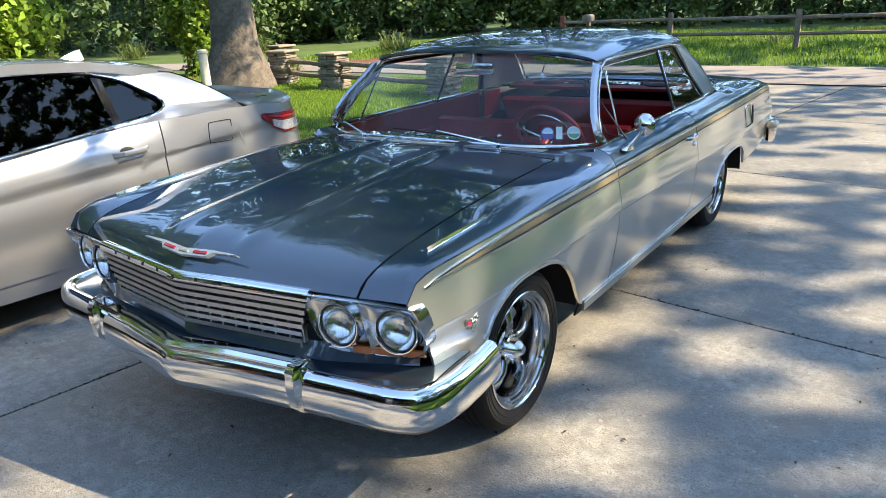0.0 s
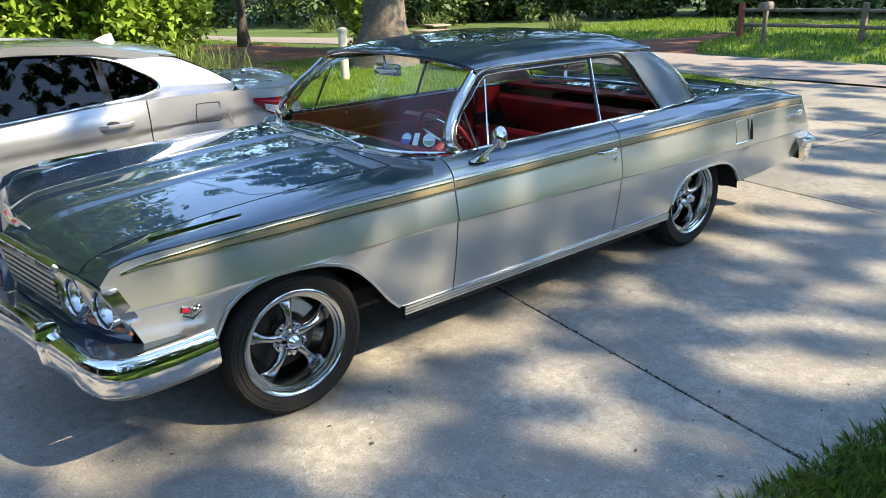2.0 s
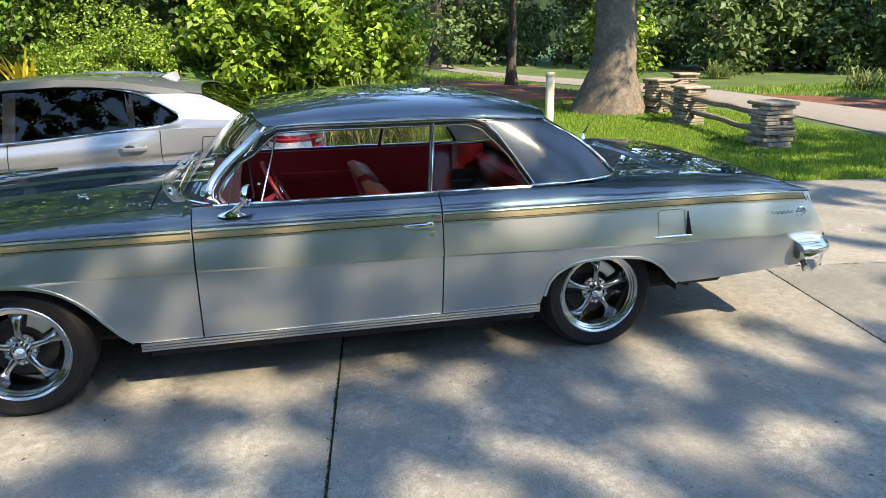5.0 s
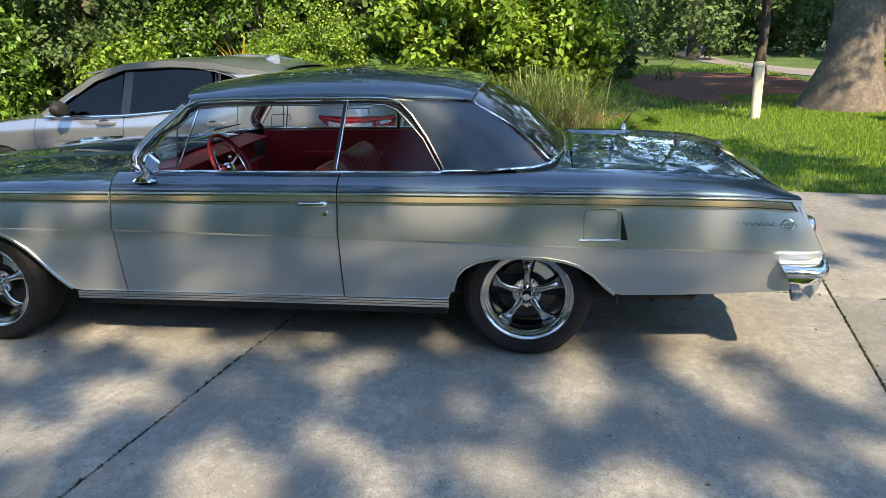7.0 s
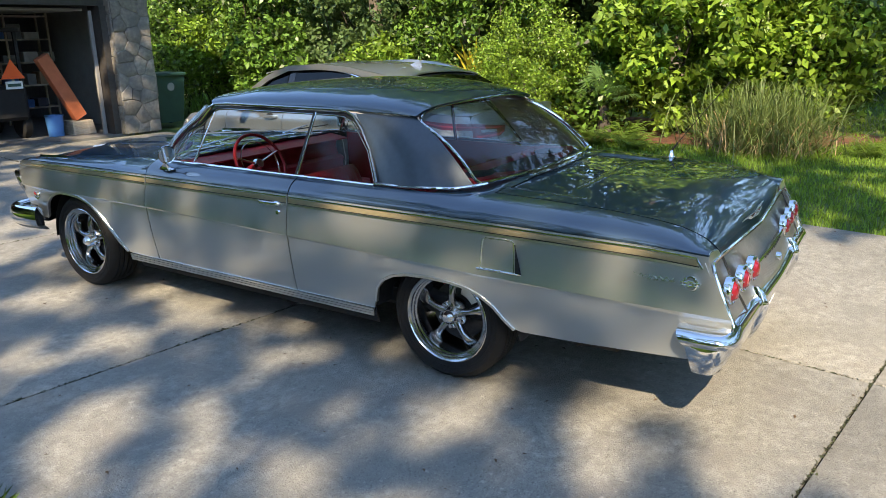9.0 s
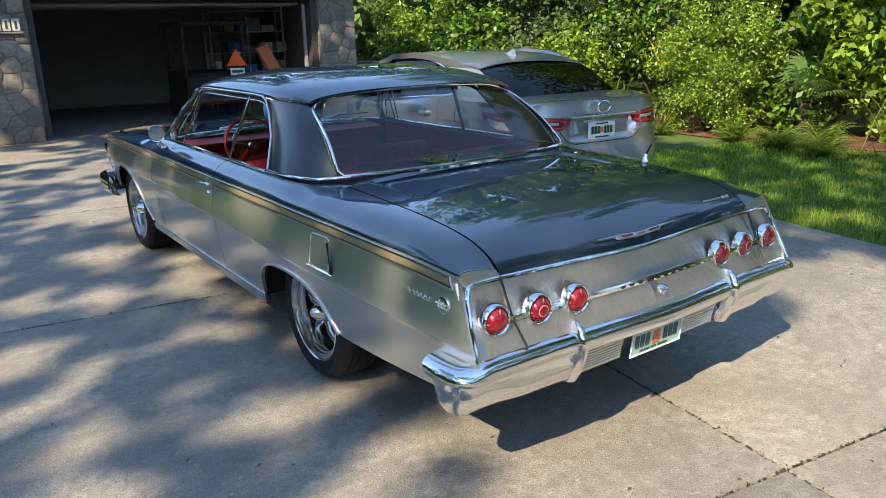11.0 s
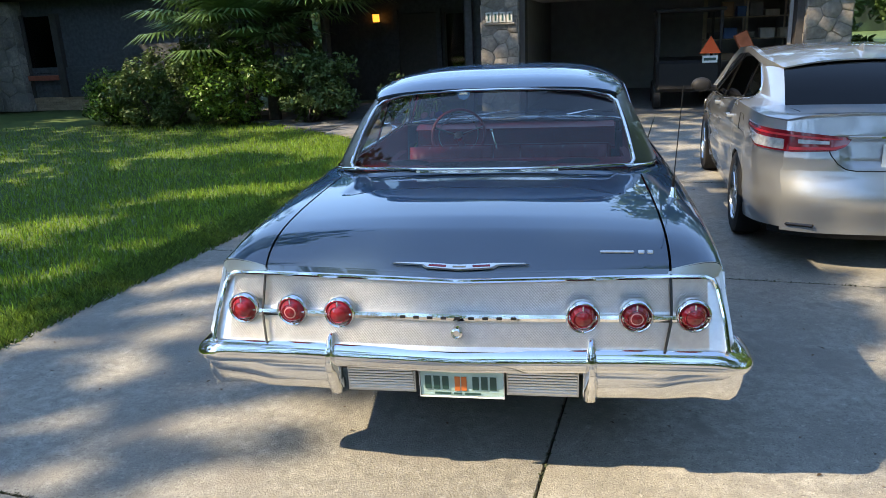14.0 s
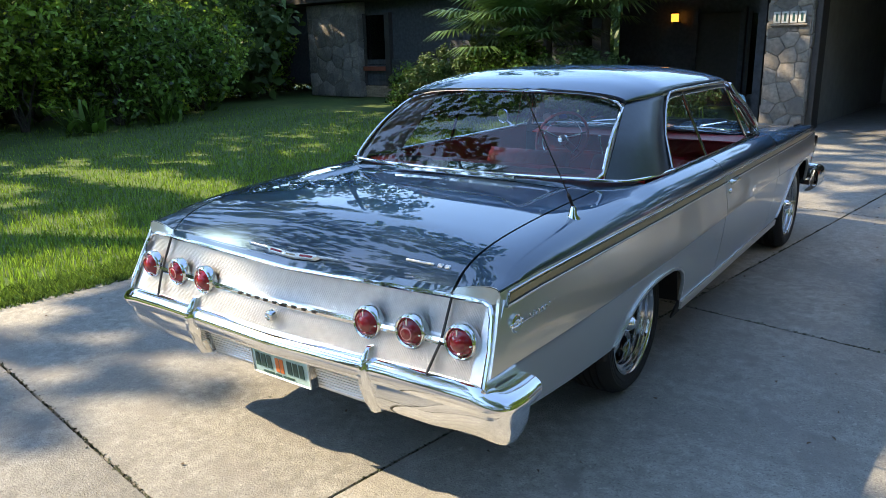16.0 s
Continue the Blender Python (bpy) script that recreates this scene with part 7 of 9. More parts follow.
    for i in range(5):
        hbox("siding_board", (-18.2, -10.8), (3.02 - 0.0 * i, 3.1), (0.37 + 0.16 * i, 0.52 + 0.16 * i), M_WALL, label="dark lap siding board", category="siding", kind="structure")
    w2 = thing("window_2", "tall window with a red-brown lower panel", "window", kind="structure")
    hbox("pane", (-16.4, -15.5), (3.04, 3.06), (0.95, 2.5), M_PANE, parent=w2)
    hbox("window_frame", (-16.5, -16.4), (2.98, 3.1), (0.35, 2.55), M_TRIM, parent=w2)
    hbox("window_frame", (-15.5, -15.3), (2.94, 3.1), (0.35, 2.55), M_TRIM, parent=w2)
    hbox("window_sill", (-16.5, -15.5), (2.9, 3.1), (0.82, 0.95), M_REDWOOD, parent=w2)
    hbox("roof_eave_long", (-21.5, -8.2), (2.35, 7.0), (2.94, 3.1), M_ROOF, label="dark low roof edge over the long wall", category="roof")
    hbox("roof_eave", (-8.2, 4.2), (-0.7, 7.0), (2.92, 3.1), M_ROOF, label="dark low roof with deep eaves", category="roof")
    bm = bmesh.new()
    rp = [hp(-8.25, -0.75, 3.1), hp(4.25, -0.75, 3.1), hp(4.25, 7, 3.1), hp(-8.25, 7, 3.1), hp(-6, 3.2, 4.3), hp(2, 3.2, 4.3)]
    v = [bm.verts.new(p) for p in rp]
    for f in ((0, 1, 5, 4), (2, 3, 4, 5), (1, 2, 5), (3, 0, 4)):
        bm.faces.new([v[i] for i in f])
    tagged(part("roof", bm, M_ROOF, None, smooth=False), "dark shingled hip roof", "roof", kind="structure")
    # number plaque as plain tiles
    pq = thing("number_plaque", "row of four pale tile plaques on the stone pillar", "plaque")
    for i in range(4):
        hbox("tile", (-3.06 + 0.135 * i, -2.945 + 0.135 * i), (-0.115, -0.085), (1.80, 1.99), principled("glazed_tile", (0.5, 0.5, 0.47), 0.4, vary=0.1) if "glazed_tile" not in bpy.data.materials else bpy.data.materials["glazed_tile"], parent=pq, bev=0.006)
        hbox("tile_bar", (-3.02 + 0.135 * i, -2.985 + 0.135 * i), (-0.118, -0.11), (1.83, 1.96), M_INK, parent=pq)
    hbox("plaque_ledge", (-3.1, -2.5), (-0.12, -0.05), (1.755, 1.79), M_MORTAR, parent=pq, bev=0.01)
    # porch lantern
    ln = thing("porch_lantern", "glowing amber wall lantern with black cage", "lamp")
    M_LAN = principled("amber_lantern_glass", (0.8, 0.45, 0.1), 0.3, emit=(1.0, 0.36, 0.05), power=0.5)
    for s0 in (-6.72,):
        hbox("lantern_glass", (s0, s0 + 0.14), (3.96, 4.08), (1.97, 2.16), M_LAN, parent=ln)
        hbox("lantern_cap", (s0 - 0.02, s0 + 0.16), (3.94, 4.1), (2.16, 2.2), M_BLACKP, parent=ln)
        hbox("lantern_base", (s0 - 0.01, s0 + 0.15), (3.95, 4.2), (1.94, 1.97), M_BLACKP, parent=ln)
    # slate walk in irregular flags
    wk = thing("front_walk", "dark slate flagstone walk to the front door", "path", kind="structure")
    rng = random.Random(9)
    for i in range(12):
        for j in range(13):
            c = Vector((-7.6 + 0.58 * i, 6.0 + 0.57 * j, 0))
            if c.x > -1.95 + 0.153 * (c.y - 5.6) - 0.3 or c.y < 5.85 + max(0.0, -1.85 - c.x) * 1.03 or (c.x > -3.5 and c.y > 8.75 - 0.9 * max(0.0, c.x + 2.6)) or c.x < -6.6:
                continue
            if c.y > 9.4 and c.x > -1.2:
                continue
            bm = bmesh.new()
            pts = [(c.x + sx * 0.284 + rng.uniform(-0.012, 0.012), c.y + sy * 0.279 + rng.uniform(-0.012, 0.012)) for sx, sy in ((-1, -1), (1, -1), (1, 1), (-1, 1))]
            hi, lo = [bm.verts.new((a, b, 0.004)) for a, b in pts], [bm.verts.new((a, b, -0.05)) for a, b in pts]
            bm.faces.new(hi)
            for k in range(4):
                bm.faces.new((lo[k], lo[(k + 1) % 4], hi[(k + 1) % 4], hi[k]))
            part("flagstone", bm, M_SLATE, wk, smooth=False)
    bm = bmesh.new()
    bm.faces.new([bm.verts.new((a, b, -0.012)) for a, b in ((-1.95, 5.62), (-1.38, 7.7), (-1.1, 9.3), (-3.6, 9.6), (-3.6, 13.5), (-7.2, 13.5), (-7.2, 11.1), (-5.2, 9.1), (-3.55, 7.4))])
    part("walk_bed", bm, M_MORTAR, wk, smooth=False)
    # garage contents
    sh = thing("storage_shelf", "open wooden storage shelf full of boxes", "shelf")
    for k in range(5):
        hbox("shelf_board", (1.2, 2.9), (2.9, 3.4), (0.35 + 0.45 * k, 0.38 + 0.45 * k), M_SHELF, parent=sh)
    for s0 in (1.2, 2.03, 2.86):
        for d0 in (2.9, 3.36):
            hbox("shelf_post", (s0, s0 + 0.04), (d0, d0 + 0.04), (0, 2.3), M_SHELF, parent=sh)
    rng = random.Random(12)
    cols = [principled("box_%s" % n, c, 0.7, vary=0.15) for n, c in (("brown", (0.3, 0.2, 0.12)), ("grey", (0.2, 0.2, 0.2)), ("white", (0.5, 0.5, 0.48)), ("blue", (0.05, 0.12, 0.3)), ("dark", (0.04, 0.04, 0.05)))]
    for k in range(4):
        s0 = 1.28
        while s0 < 2.75:
            w = rng.uniform(0.15, 0.35)
            h = rng.uniform(0.12, 0.34)
            hbox("storage_box", (s0, s0 + w), (2.95, 3.3), (0.38 + 0.45 * k, 0.38 + 0.45 * k + h), rng.choice(cols), kind="", label="storage box on a garage shelf", category="box", bev=0.008)
            s0 += w + rng.uniform(0.03, 0.12)
    # tall leaning carton, bucket, stack of boards
    bm = box(bmesh.new(), (0, 0, 0.62), (0.24, 0.14, 1.25), bev=0.006)
    lb = tagged(part("long_carton", bm, principled("orange_carton", (0.45, 0.13, 0.06), 0.6, vary=0.15), None, smooth=False), "tall red-brown carton leaning on the garage wall", "box")
    lb.matrix_basis = pose(*hp(2.2, 0.75, 0.32), 0, -27, 0)
    bk = thing("bucket", "blue plastic bucket on the garage floor", "bucket")
    bm = lathe(bmesh.new(), [(0.0001, 0.0), (0.13, 0.0), (0.155, 0.36), (0.165, 0.36), (0.165, 0.38), (0.15, 0.38)], tuple(hp(1.75, 0.8, 0.012)), n=28, axis="z")
    part("bucket_body", bm, principled("blue_plastic", (0.06, 0.2, 0.5), 0.4, vary=0.1), bk)
    for k in range(5):
        hbox("floor_board", (1.98, 2.4 - 0.01 * k), (0.6, 1.0), (0.012 + 0.05 * k, 0.06 + 0.05 * k), M_SHELF, kind="", label="short board in a stack on the floor", category="board")
    # small vehicle with a slow-moving triangle
    ct = thing("utility_cart", "dark utility cart in the garage with an orange warning triangle", "cart")
    hbox("cart_body", (0.15, 1.35), (0.75, 2.6), (0.35, 0.95), M_BLACKP, parent=ct, bev=0.06)
    hbox("cart_roof", (0.1, 1.4), (0.8, 2.6), (1.85, 1.92), M_BLACKP, parent=ct, bev=0.02)
    for s0 in (0.15, 1.3):
        for d0 in (0.85, 2.45):
            hbox("roof_post", (s0, s0 + 0.05), (d0, d0 + 0.05), (0.9, 1.86), M_BLACKP, parent=ct)
    for s0 in (0.1, 1.22):
        for d0 in (1.05, 2.25):
            bm = lathe(bmesh.new(), [(0.0001, 0), (0.2, 0), (0.24, 0.03), (0.24, 0.14), (0.2, 0.17), (0.0001, 0.17)], (0, 0, 0), n=24)
            o = part("cart_wheel", bm, M_TYRE, ct)
            o.matrix_basis = pose(*hp(s0, d0, 0.25), 0, 0, -math.degrees(HA))
    bm = bmesh.new()
    tri = [hp(0.93, 0.72, 1.07), hp(1.33, 0.72, 1.07), hp(1.13, 0.72, 1.40)]
    bm.faces.new([bm.verts.new(p) for p in tri])
    part("warning_triangle", bm, principled("orange_reflective", (0.85, 0.12, 0.03), 0.35, vary=0.05, scale=100), ct, "orange slow-vehicle triangle", smooth=False, thick=0.01)
    hbox("plate", (0.99, 1.27), (0.715, 0.725), (0.90, 1.03), M_WHITEP, parent=ct)
    hbox("plate_bar", (1.02, 1.24), (0.708, 0.714), (0.94, 0.99), M_INK, parent=ct)
    # wheeled bin
    bn = thing("wheeled_bin", "dark green wheeled rubbish bin beside the garage", "bin")
    M_BIN = principled("dark_green_plastic", (0.015, 0.05, 0.04), 0.5, vary=0.15)
    bm = bmesh.new()
    r0 = [bm.verts.new(hp(s, d, 0.08)) for s, d in ((3.62, 0.35), (4.12, 0.35), (4.12, 0.85), (3.62, 0.85))]
    r1 = [bm.verts.new(hp(s, d, 0.98)) for s, d in ((3.55, 0.27), (4.19, 0.27), (4.19, 0.93), (3.55, 0.93))]
    for j in range(4):
        bm.faces.new((r0[j], r0[(j + 1) % 4], r1[(j + 1) % 4], r1[j]))
    bm.faces.new(r0[::-1]), bm.faces.new(r1)
    part("bin_body", bm, M_BIN, bn, smooth=False)
    hbox("bin_lid", (3.52, 4.22), (0.23, 0.97), (0.98, 1.05), M_BIN, parent=bn, bev=0.02)
    bm = lathe(bmesh.new(), [(0.0001, -0.012), (0.075, -0.012), (0.08, 0)], (0, 0, 0), n=24, axis="y")
    o = part("bin_emblem", bm, M_GARWALL, bn)
    o.matrix_basis = pose(*hp(3.87, 0.285, 0.78), 0, 0, -5)
    for s0 in (3.55, 4.12):
        bm = lathe(bmesh.new(), [(0.0001, 0), (0.1, 0), (0.1, 0.05), (0.0001, 0.05)], (0, 0, 0), n=18)
        o = part("bin_wheel", bm, M_BLACKP, bn)
        o.matrix_basis = pose(*hp(s0, 0.85, 0.1), 0, 0, -5)
    # small blue yard sign by the walk
    sg = thing("yard_sign", "small blue round security sign on a stake", "sign")
    p = hp(-3.55, -0.05)
    part("stake", rod(bmesh.new(), (p.x, p.y, -0.04), (p.x, p.y, 0.4), 0.01, n=8), M_BLACKP, sg)
    bm = lathe(bmesh.new(), [(0.0001, -0.008), (0.13, -0.008), (0.13, 0.008), (0.0001, 0.008)], (p.x, p.y - 0.02, 0.48), n=8, axis="y")
    part("sign_board", bm, principled("blue_sign_enamel", (0.06, 0.2, 0.42), 0.5, vary=0.08), sg)
    bars(sg, "sign_bar", (p.x - 0.08, p.y - 0.029, 0.46), (1, 0, 0), (0, 0, 1), (0.16,), 0.04, 0, M_WHITEP)


build_house()

# ---- plants ----
M_BARK = principled("grey_bark", (0.16, 0.135, 0.11), 0.95, vary=0.35, scale=14, second=(0.08, 0.07, 0.06), sscale=4, mix=0.7, bump=1.0, bscale=18)
M_BARKD = principled("dark_bark", (0.06, 0.05, 0.04), 0.95, vary=0.3, scale=14, bump=0.9, bscale=18)
M_LEAF = principled("green_leaf", (0.115, 0.215, 0.036), 0.38, rand=0.9, translucent=0.4)
M_LEAFY = principled("yellow_green_leaf", (0.21, 0.33, 0.045), 0.36, rand=0.65, translucent=0.4)
M_LEAFD = principled("dark_leaf", (0.085, 0.145, 0.043), 0.6, rand=0.4, translucent=0.25)
M_FERN = principled("fern_frond", (0.16, 0.25, 0.04), 0.5, rand=0.3, translucent=0.35)
M_REED = principled("tall_grass_leaf", (0.14, 0.19, 0.055), 0.5, rand=0.35, translucent=0.3)
M_STRAW = principled("dry_grass", (0.33, 0.24, 0.13), 0.8, rand=0.3)
M_STRAW2 = principled("dry_leaf_crumb", (0.07, 0.045, 0.025), 0.9, rand=0.5)
M_PALM = principled("palm_leaf", (0.1, 0.19, 0.055), 0.45, rand=0.3, translucent=0.25)
M_GOLDL = principled("yellow_strap_leaf", (0.5, 0.42, 0.05), 0.45, rand=0.2, translucent=0.3)


def leaf_cloud(name, centres, radii, per, size, mat, parent=None, seed=1, flat=0.5, label=""):
    """Many small folded leaves scattered in clumps."""
    rng = np.random.default_rng(seed)
    centres, radii = np.asarray(centres, float), np.asarray(radii, float)
    if radii.ndim == 1:
        radii = np.repeat(radii[:, None], 3, 1)
    k = len(centres)
    idx = np.repeat(np.arange(k), per)
    n = len(idx)
    d = rng.normal(size=(n, 3))
    d /= np.linalg.norm(d, axis=1)[:, None]
    r = rng.uniform(0, 1, n) ** 0.45
    p = centres[idx] + d * radii[idx] * r[:, None]
    nrm = d * 0.5 + rng.normal(size=(n, 3)) * 0.6 + np.array([0, 0, flat])
    nrm /= np.linalg.norm(nrm, axis=1)[:, None]
    a = np.cross(nrm, rng.normal(size=(n, 3)))
    a /= np.linalg.norm(a, axis=1)[:, None]
    b = np.cross(nrm, a)
    s = size * rng.uniform(0.6, 1.35, n)
    L, W = (s * 0.5)[:, None], (s * 0.27)[:, None]
    v = np.empty((n, 4, 3))
    v[:, 0], v[:, 2] = p - a * L, p + a * L - nrm * L * 0.25
    v[:, 1], v[:, 3] = p + b * W + nrm * W * 0.35 - a * L * 0.1, p - b * W + nrm * W * 0.35 - a * L * 0.1
    ob = link_mesh(name, np_mesh(name, v.reshape(-1, 3), np.arange(4 * n).reshape(n, 4)), mat, parent, label, smooth=False)
    return ob


def clumps(rng, n, c, r, shell=0.5):
    """n places in an ellipsoid, mostly near its skin."""
    out = []
    for _ in range(n):
        d = Vector((rng.gauss(0, 1), rng.gauss(0, 1), rng.gauss(0, 1))).normalized()
        t = shell + (1 - shell) * rng.random()
        out.append((c[0] + d.x * r[0] * t, c[1] + d.y * r[1] * t, c[2] + d.z * r[2] * t))
    return out


def limb_path(a, b, rng, wob=0.12, n=7):
    a, b = Vector(a), Vector(b)
    ln = (b - a).length
    return [a.lerp(b, t) + Vector((rng.uniform(-1, 1), rng.uniform(-1, 1), rng.uniform(-1, 1) * 0.5)) * wob * ln * math.sin(math.pi * t) for t in span(0, 1, n)]


def tapered(bm, path, r0, r1, n=10, flare=0.0):
    rings = []
    m = len(path)
    for i, p in enumerate(path):
        t = i / (m - 1)
        d = (path[min(i + 1, m - 1)] - path[max(i - 1, 0)]).normalized()
        s = d.orthogonal().normalized()
        h = d.cross(s)
        r = (r0 + (r1 - r0) * t) * (1 + flare * max(0, 1 - t * 6) ** 2)
        rings.append([bm.verts.new(p + (s * math.cos(a) + h * math.sin(a)) * r * (1 + 0.08 * math.sin(3 * a + i))) for a in (2 * math.pi * j / n for j in range(n))])
    # align rings so that faces do not twist
    for i in range(m - 1):
        r1_, r2_ = rings[i], rings[i + 1]
        k = min(range(n), key=lambda q: sum((r1_[j].co - r2_[(j + q) % n].co).length for j in range(n)))
        rings[i + 1] = r2_[k:] + r2_[:k]
        for j in range(n):
            bm.faces.new((r1_[j], r1_[(j + 1) % n], rings[i + 1][(j + 1) % n], rings[i + 1][j]))
    return bm


def tree(name, base, height, r, crown_c, crown_r, nclump, per, leaf, seed, label, mat=None, bark=None, clump_r=(0.5, 1.0), nlimb=8, lean=(0, 0), flare=0.7, crown_shell=0.35, limb=1.0):
    rng = random.Random(seed)
    e = thing(name, label, "tree", at=(base[0], base[1], 0))
    top = Vector((lean[0], lean[1], height))
    bm = tapered(bmesh.new(), [Vector((0, 0, -0.1))] + [Vector((lean[0] * t + rng.uniform(-0.06, 0.06), lean[1] * t + rng.uniform(-0.06, 0.06), height * t)) for t in span(0.12, 1, 8)], r, r * 0.55, 16, flare)
    trunk = part("trunk", bm, bark or M_BARK, e, sharp=60)
    cs = clumps(rng, nclump, Vector(crown_c) - Vector((base[0], base[1], 0)), crown_r, crown_shell)
    for k in range(nlimb):
        tgt = Vector(rng.choice(cs))
        st = top * rng.uniform(0.55, 1.0)
        bm = tapered(bmesh.new(), limb_path(st, tgt, rng), r * rng.uniform(0.22, 0.4) * limb, 0.02, 8)
        part("limb", bm, bark or M_BARK, e, sharp=60)
    leaf_cloud("crown", cs, [rng.uniform(*clump_r) for _ in cs], per, leaf, mat or M_LEAF, e, seed)
    return e


def shrub(name, base, r, n, per, leaf, mat, seed, label, clump=(0.14, 0.3), cat="shrub", shell=0.55):
    rng = random.Random(seed)
    e = thing(name, label, cat, at=(base[0], base[1], 0))
    cs = [(x, y, max(0.05, z)) for x, y, z in clumps(rng, n, (0, 0, r[2] * 0.95), r, shell)]
    bm = bmesh.new()
    for k in range(7):
        tapered(bm, limb_path((rng.uniform(-0.1, 0.1), rng.uniform(-0.1, 0.1), -0.03), rng.choice(cs), rng, 0.1, 5), 0.03, 0.008, 6)
    part("stem", bm, M_BARKD, e)
    leaf_cloud("foliage", cs, [rng.uniform(*clump) for _ in cs], per, leaf, mat, e, seed)
    return e


def strap_plant(name, base, n, length, width, mat, seed, label, droop=0.8, upright=0.6, cat="plant", segs=6, spread=0.15, dry=0):
    """Arching strap leaves from one crown."""
    rng = np.random.default_rng(seed)
    e = thing(name, label, cat, at=(base[0], base[1], base[2] if len(base) > 2 else 0))
    for nm, cnt, mt, ls in (("foliage", n, mat, 1.0), ("dry_foliage", dry, M_STRAW, 0.6)):
        if not cnt:
            continue
        az, el = rng.uniform(0, 2 * np.pi, cnt), rng.uniform(upright * 0.5, upright * 1.5, cnt)
        ln, wd = length * ls * rng.uniform(0.55, 1.1, cnt), width * rng.uniform(0.7, 1.3, cnt)
        o = np.c_[rng.normal(0, spread, cnt), rng.normal(0, spread, cnt), np.zeros(cnt)]
        out, side = np.c_[np.cos(az), np.sin(az), np.zeros(cnt)], np.c_[-np.sin(az), np.cos(az), np.zeros(cnt)]
        vs, fs = [], []
        for i in range(segs + 1):
            t = i / segs
            c = o + out * (ln * np.cos(el) * t)[:, None] + np.c_[np.zeros(cnt), np.zeros(cnt), ln * (np.sin(el) * t - droop * 0.5 * t * t * t)]
            w = wd * (1 - t ** 2.2) * (0.55 + 0.9 * t * (1 - t) * 2) + 0.0006
            vs += [c - side * w[:, None] + np.c_[np.zeros(cnt), np.zeros(cnt), w * 0.4], c + side * w[:, None] + np.c_[np.zeros(cnt), np.zeros(cnt), w * 0.4]]
        v = np.stack(vs, 1)
        m = 2 * (segs + 1)
        for i in range(segs):
            fs.append(np.arange(cnt)[:, None] * m + np.array([[2 * i, 2 * i + 1, 2 * i + 3, 2 * i + 2]]))
        ob = link_mesh(nm, np_mesh(nm, v.reshape(-1, 3), np.concatenate(fs)), mt, e, smooth=False)
    return e


def fern(name, base, n, length, seed, label, mat=None):
    """Fronds with rows of leaflets."""
    rng = np.random.default_rng(seed)
    e = thing(name, label, "fern", at=base)
    vs, fs = [], []
    for k in range(n):
        az, el, ln = rng.uniform(0, 2 * np.pi), rng.uniform(0.5, 1.2), length * rng.uniform(0.6, 1.1)
        out, side = np.array([np.cos(az), np.sin(az), 0]), np.array([-np.sin(az), np.cos(az), 0])
        for i in range(2, 15):
            t = i / 15
            c = out * ln * np.cos(el) * t + np.array([0, 0, ln * (np.sin(el) * t - 0.45 * t ** 2.5)])
            w = 0.16 * length * (1 - t) ** 0.7 * min(1, t * 4)
            for s in (-1, 1):
                q = len(vs)
                tip = c + s * side * w + out * w * 0.35 - np.array([0, 0, w * 0.25])
                h = ln / 15 * 0.42
                vs += [c - out * h, c + s * side * w * 0.5 - out * h * 0.4, tip, c + s * side * w * 0.5 + out * h]
                fs.append((q, q + 1, q + 2, q + 3))
    link_mesh("foliage", np_mesh("foliage", vs, fs), mat or M_FERN, e, smooth=False)
    return e


def fan_palm(name, base, height, n, size, seed, label, cat="palm"):
    rng = np.random.default_rng(seed)
    e = thing(name, label, cat, at=base)
    if height > 0.4:
        bm = tapered(bmesh.new(), [Vector((0, 0, -0.05)), Vector((0.02, 0, height * 0.5)), Vector((0, 0.02, height))], 0.11, 0.09, 12, 0.3)
        part("trunk", bm, M_BARKD, e)
    vs, fs = [], []
    stems = bmesh.new()
    for k in range(n):
        az, el = rng.uniform(0, 2 * np.pi), rng.uniform(-0.1, 1.3)
        out = np.array([np.cos(az) * np.cos(el), np.sin(az) * np.cos(el), np.sin(el)])
        c = np.array([0, 0, height]) + out * size * rng.uniform(0.7, 1.1)
        rod(stems, (0, 0, height), Vector(c), 0.012, 0.007, n=5)
        side = np.cross(out, [0, 0, 1])
        side /= np.linalg.norm(side) + 1e-6
        up = np.cross(side, out)
        for j in range(22):
            a = -1.9 + 3.8 * j / 21
            d = out * np.cos(a) + side * np.sin(a)
            ln = size * rng.uniform(0.65, 0.85) * (1 - 0.12 * abs(a))
            wv = np.cross(d, up) * 0.018 * size * 1.6
            q = len(vs)
            drop = np.array([0, 0, -0.22 * ln])
            vs += [c, c + d * ln * 0.55 + wv + up * 0.03, c + d * ln + drop, c + d * ln * 0.55 - wv + up * 0.03]
            fs.append((q, q + 1, q + 2, q + 3))
    part("stalk", stems, M_LEAFD, e)
    link_mesh("palm_foliage", np_mesh("palm_foliage", vs, fs), M_PALM, e, smooth=False)
    return e


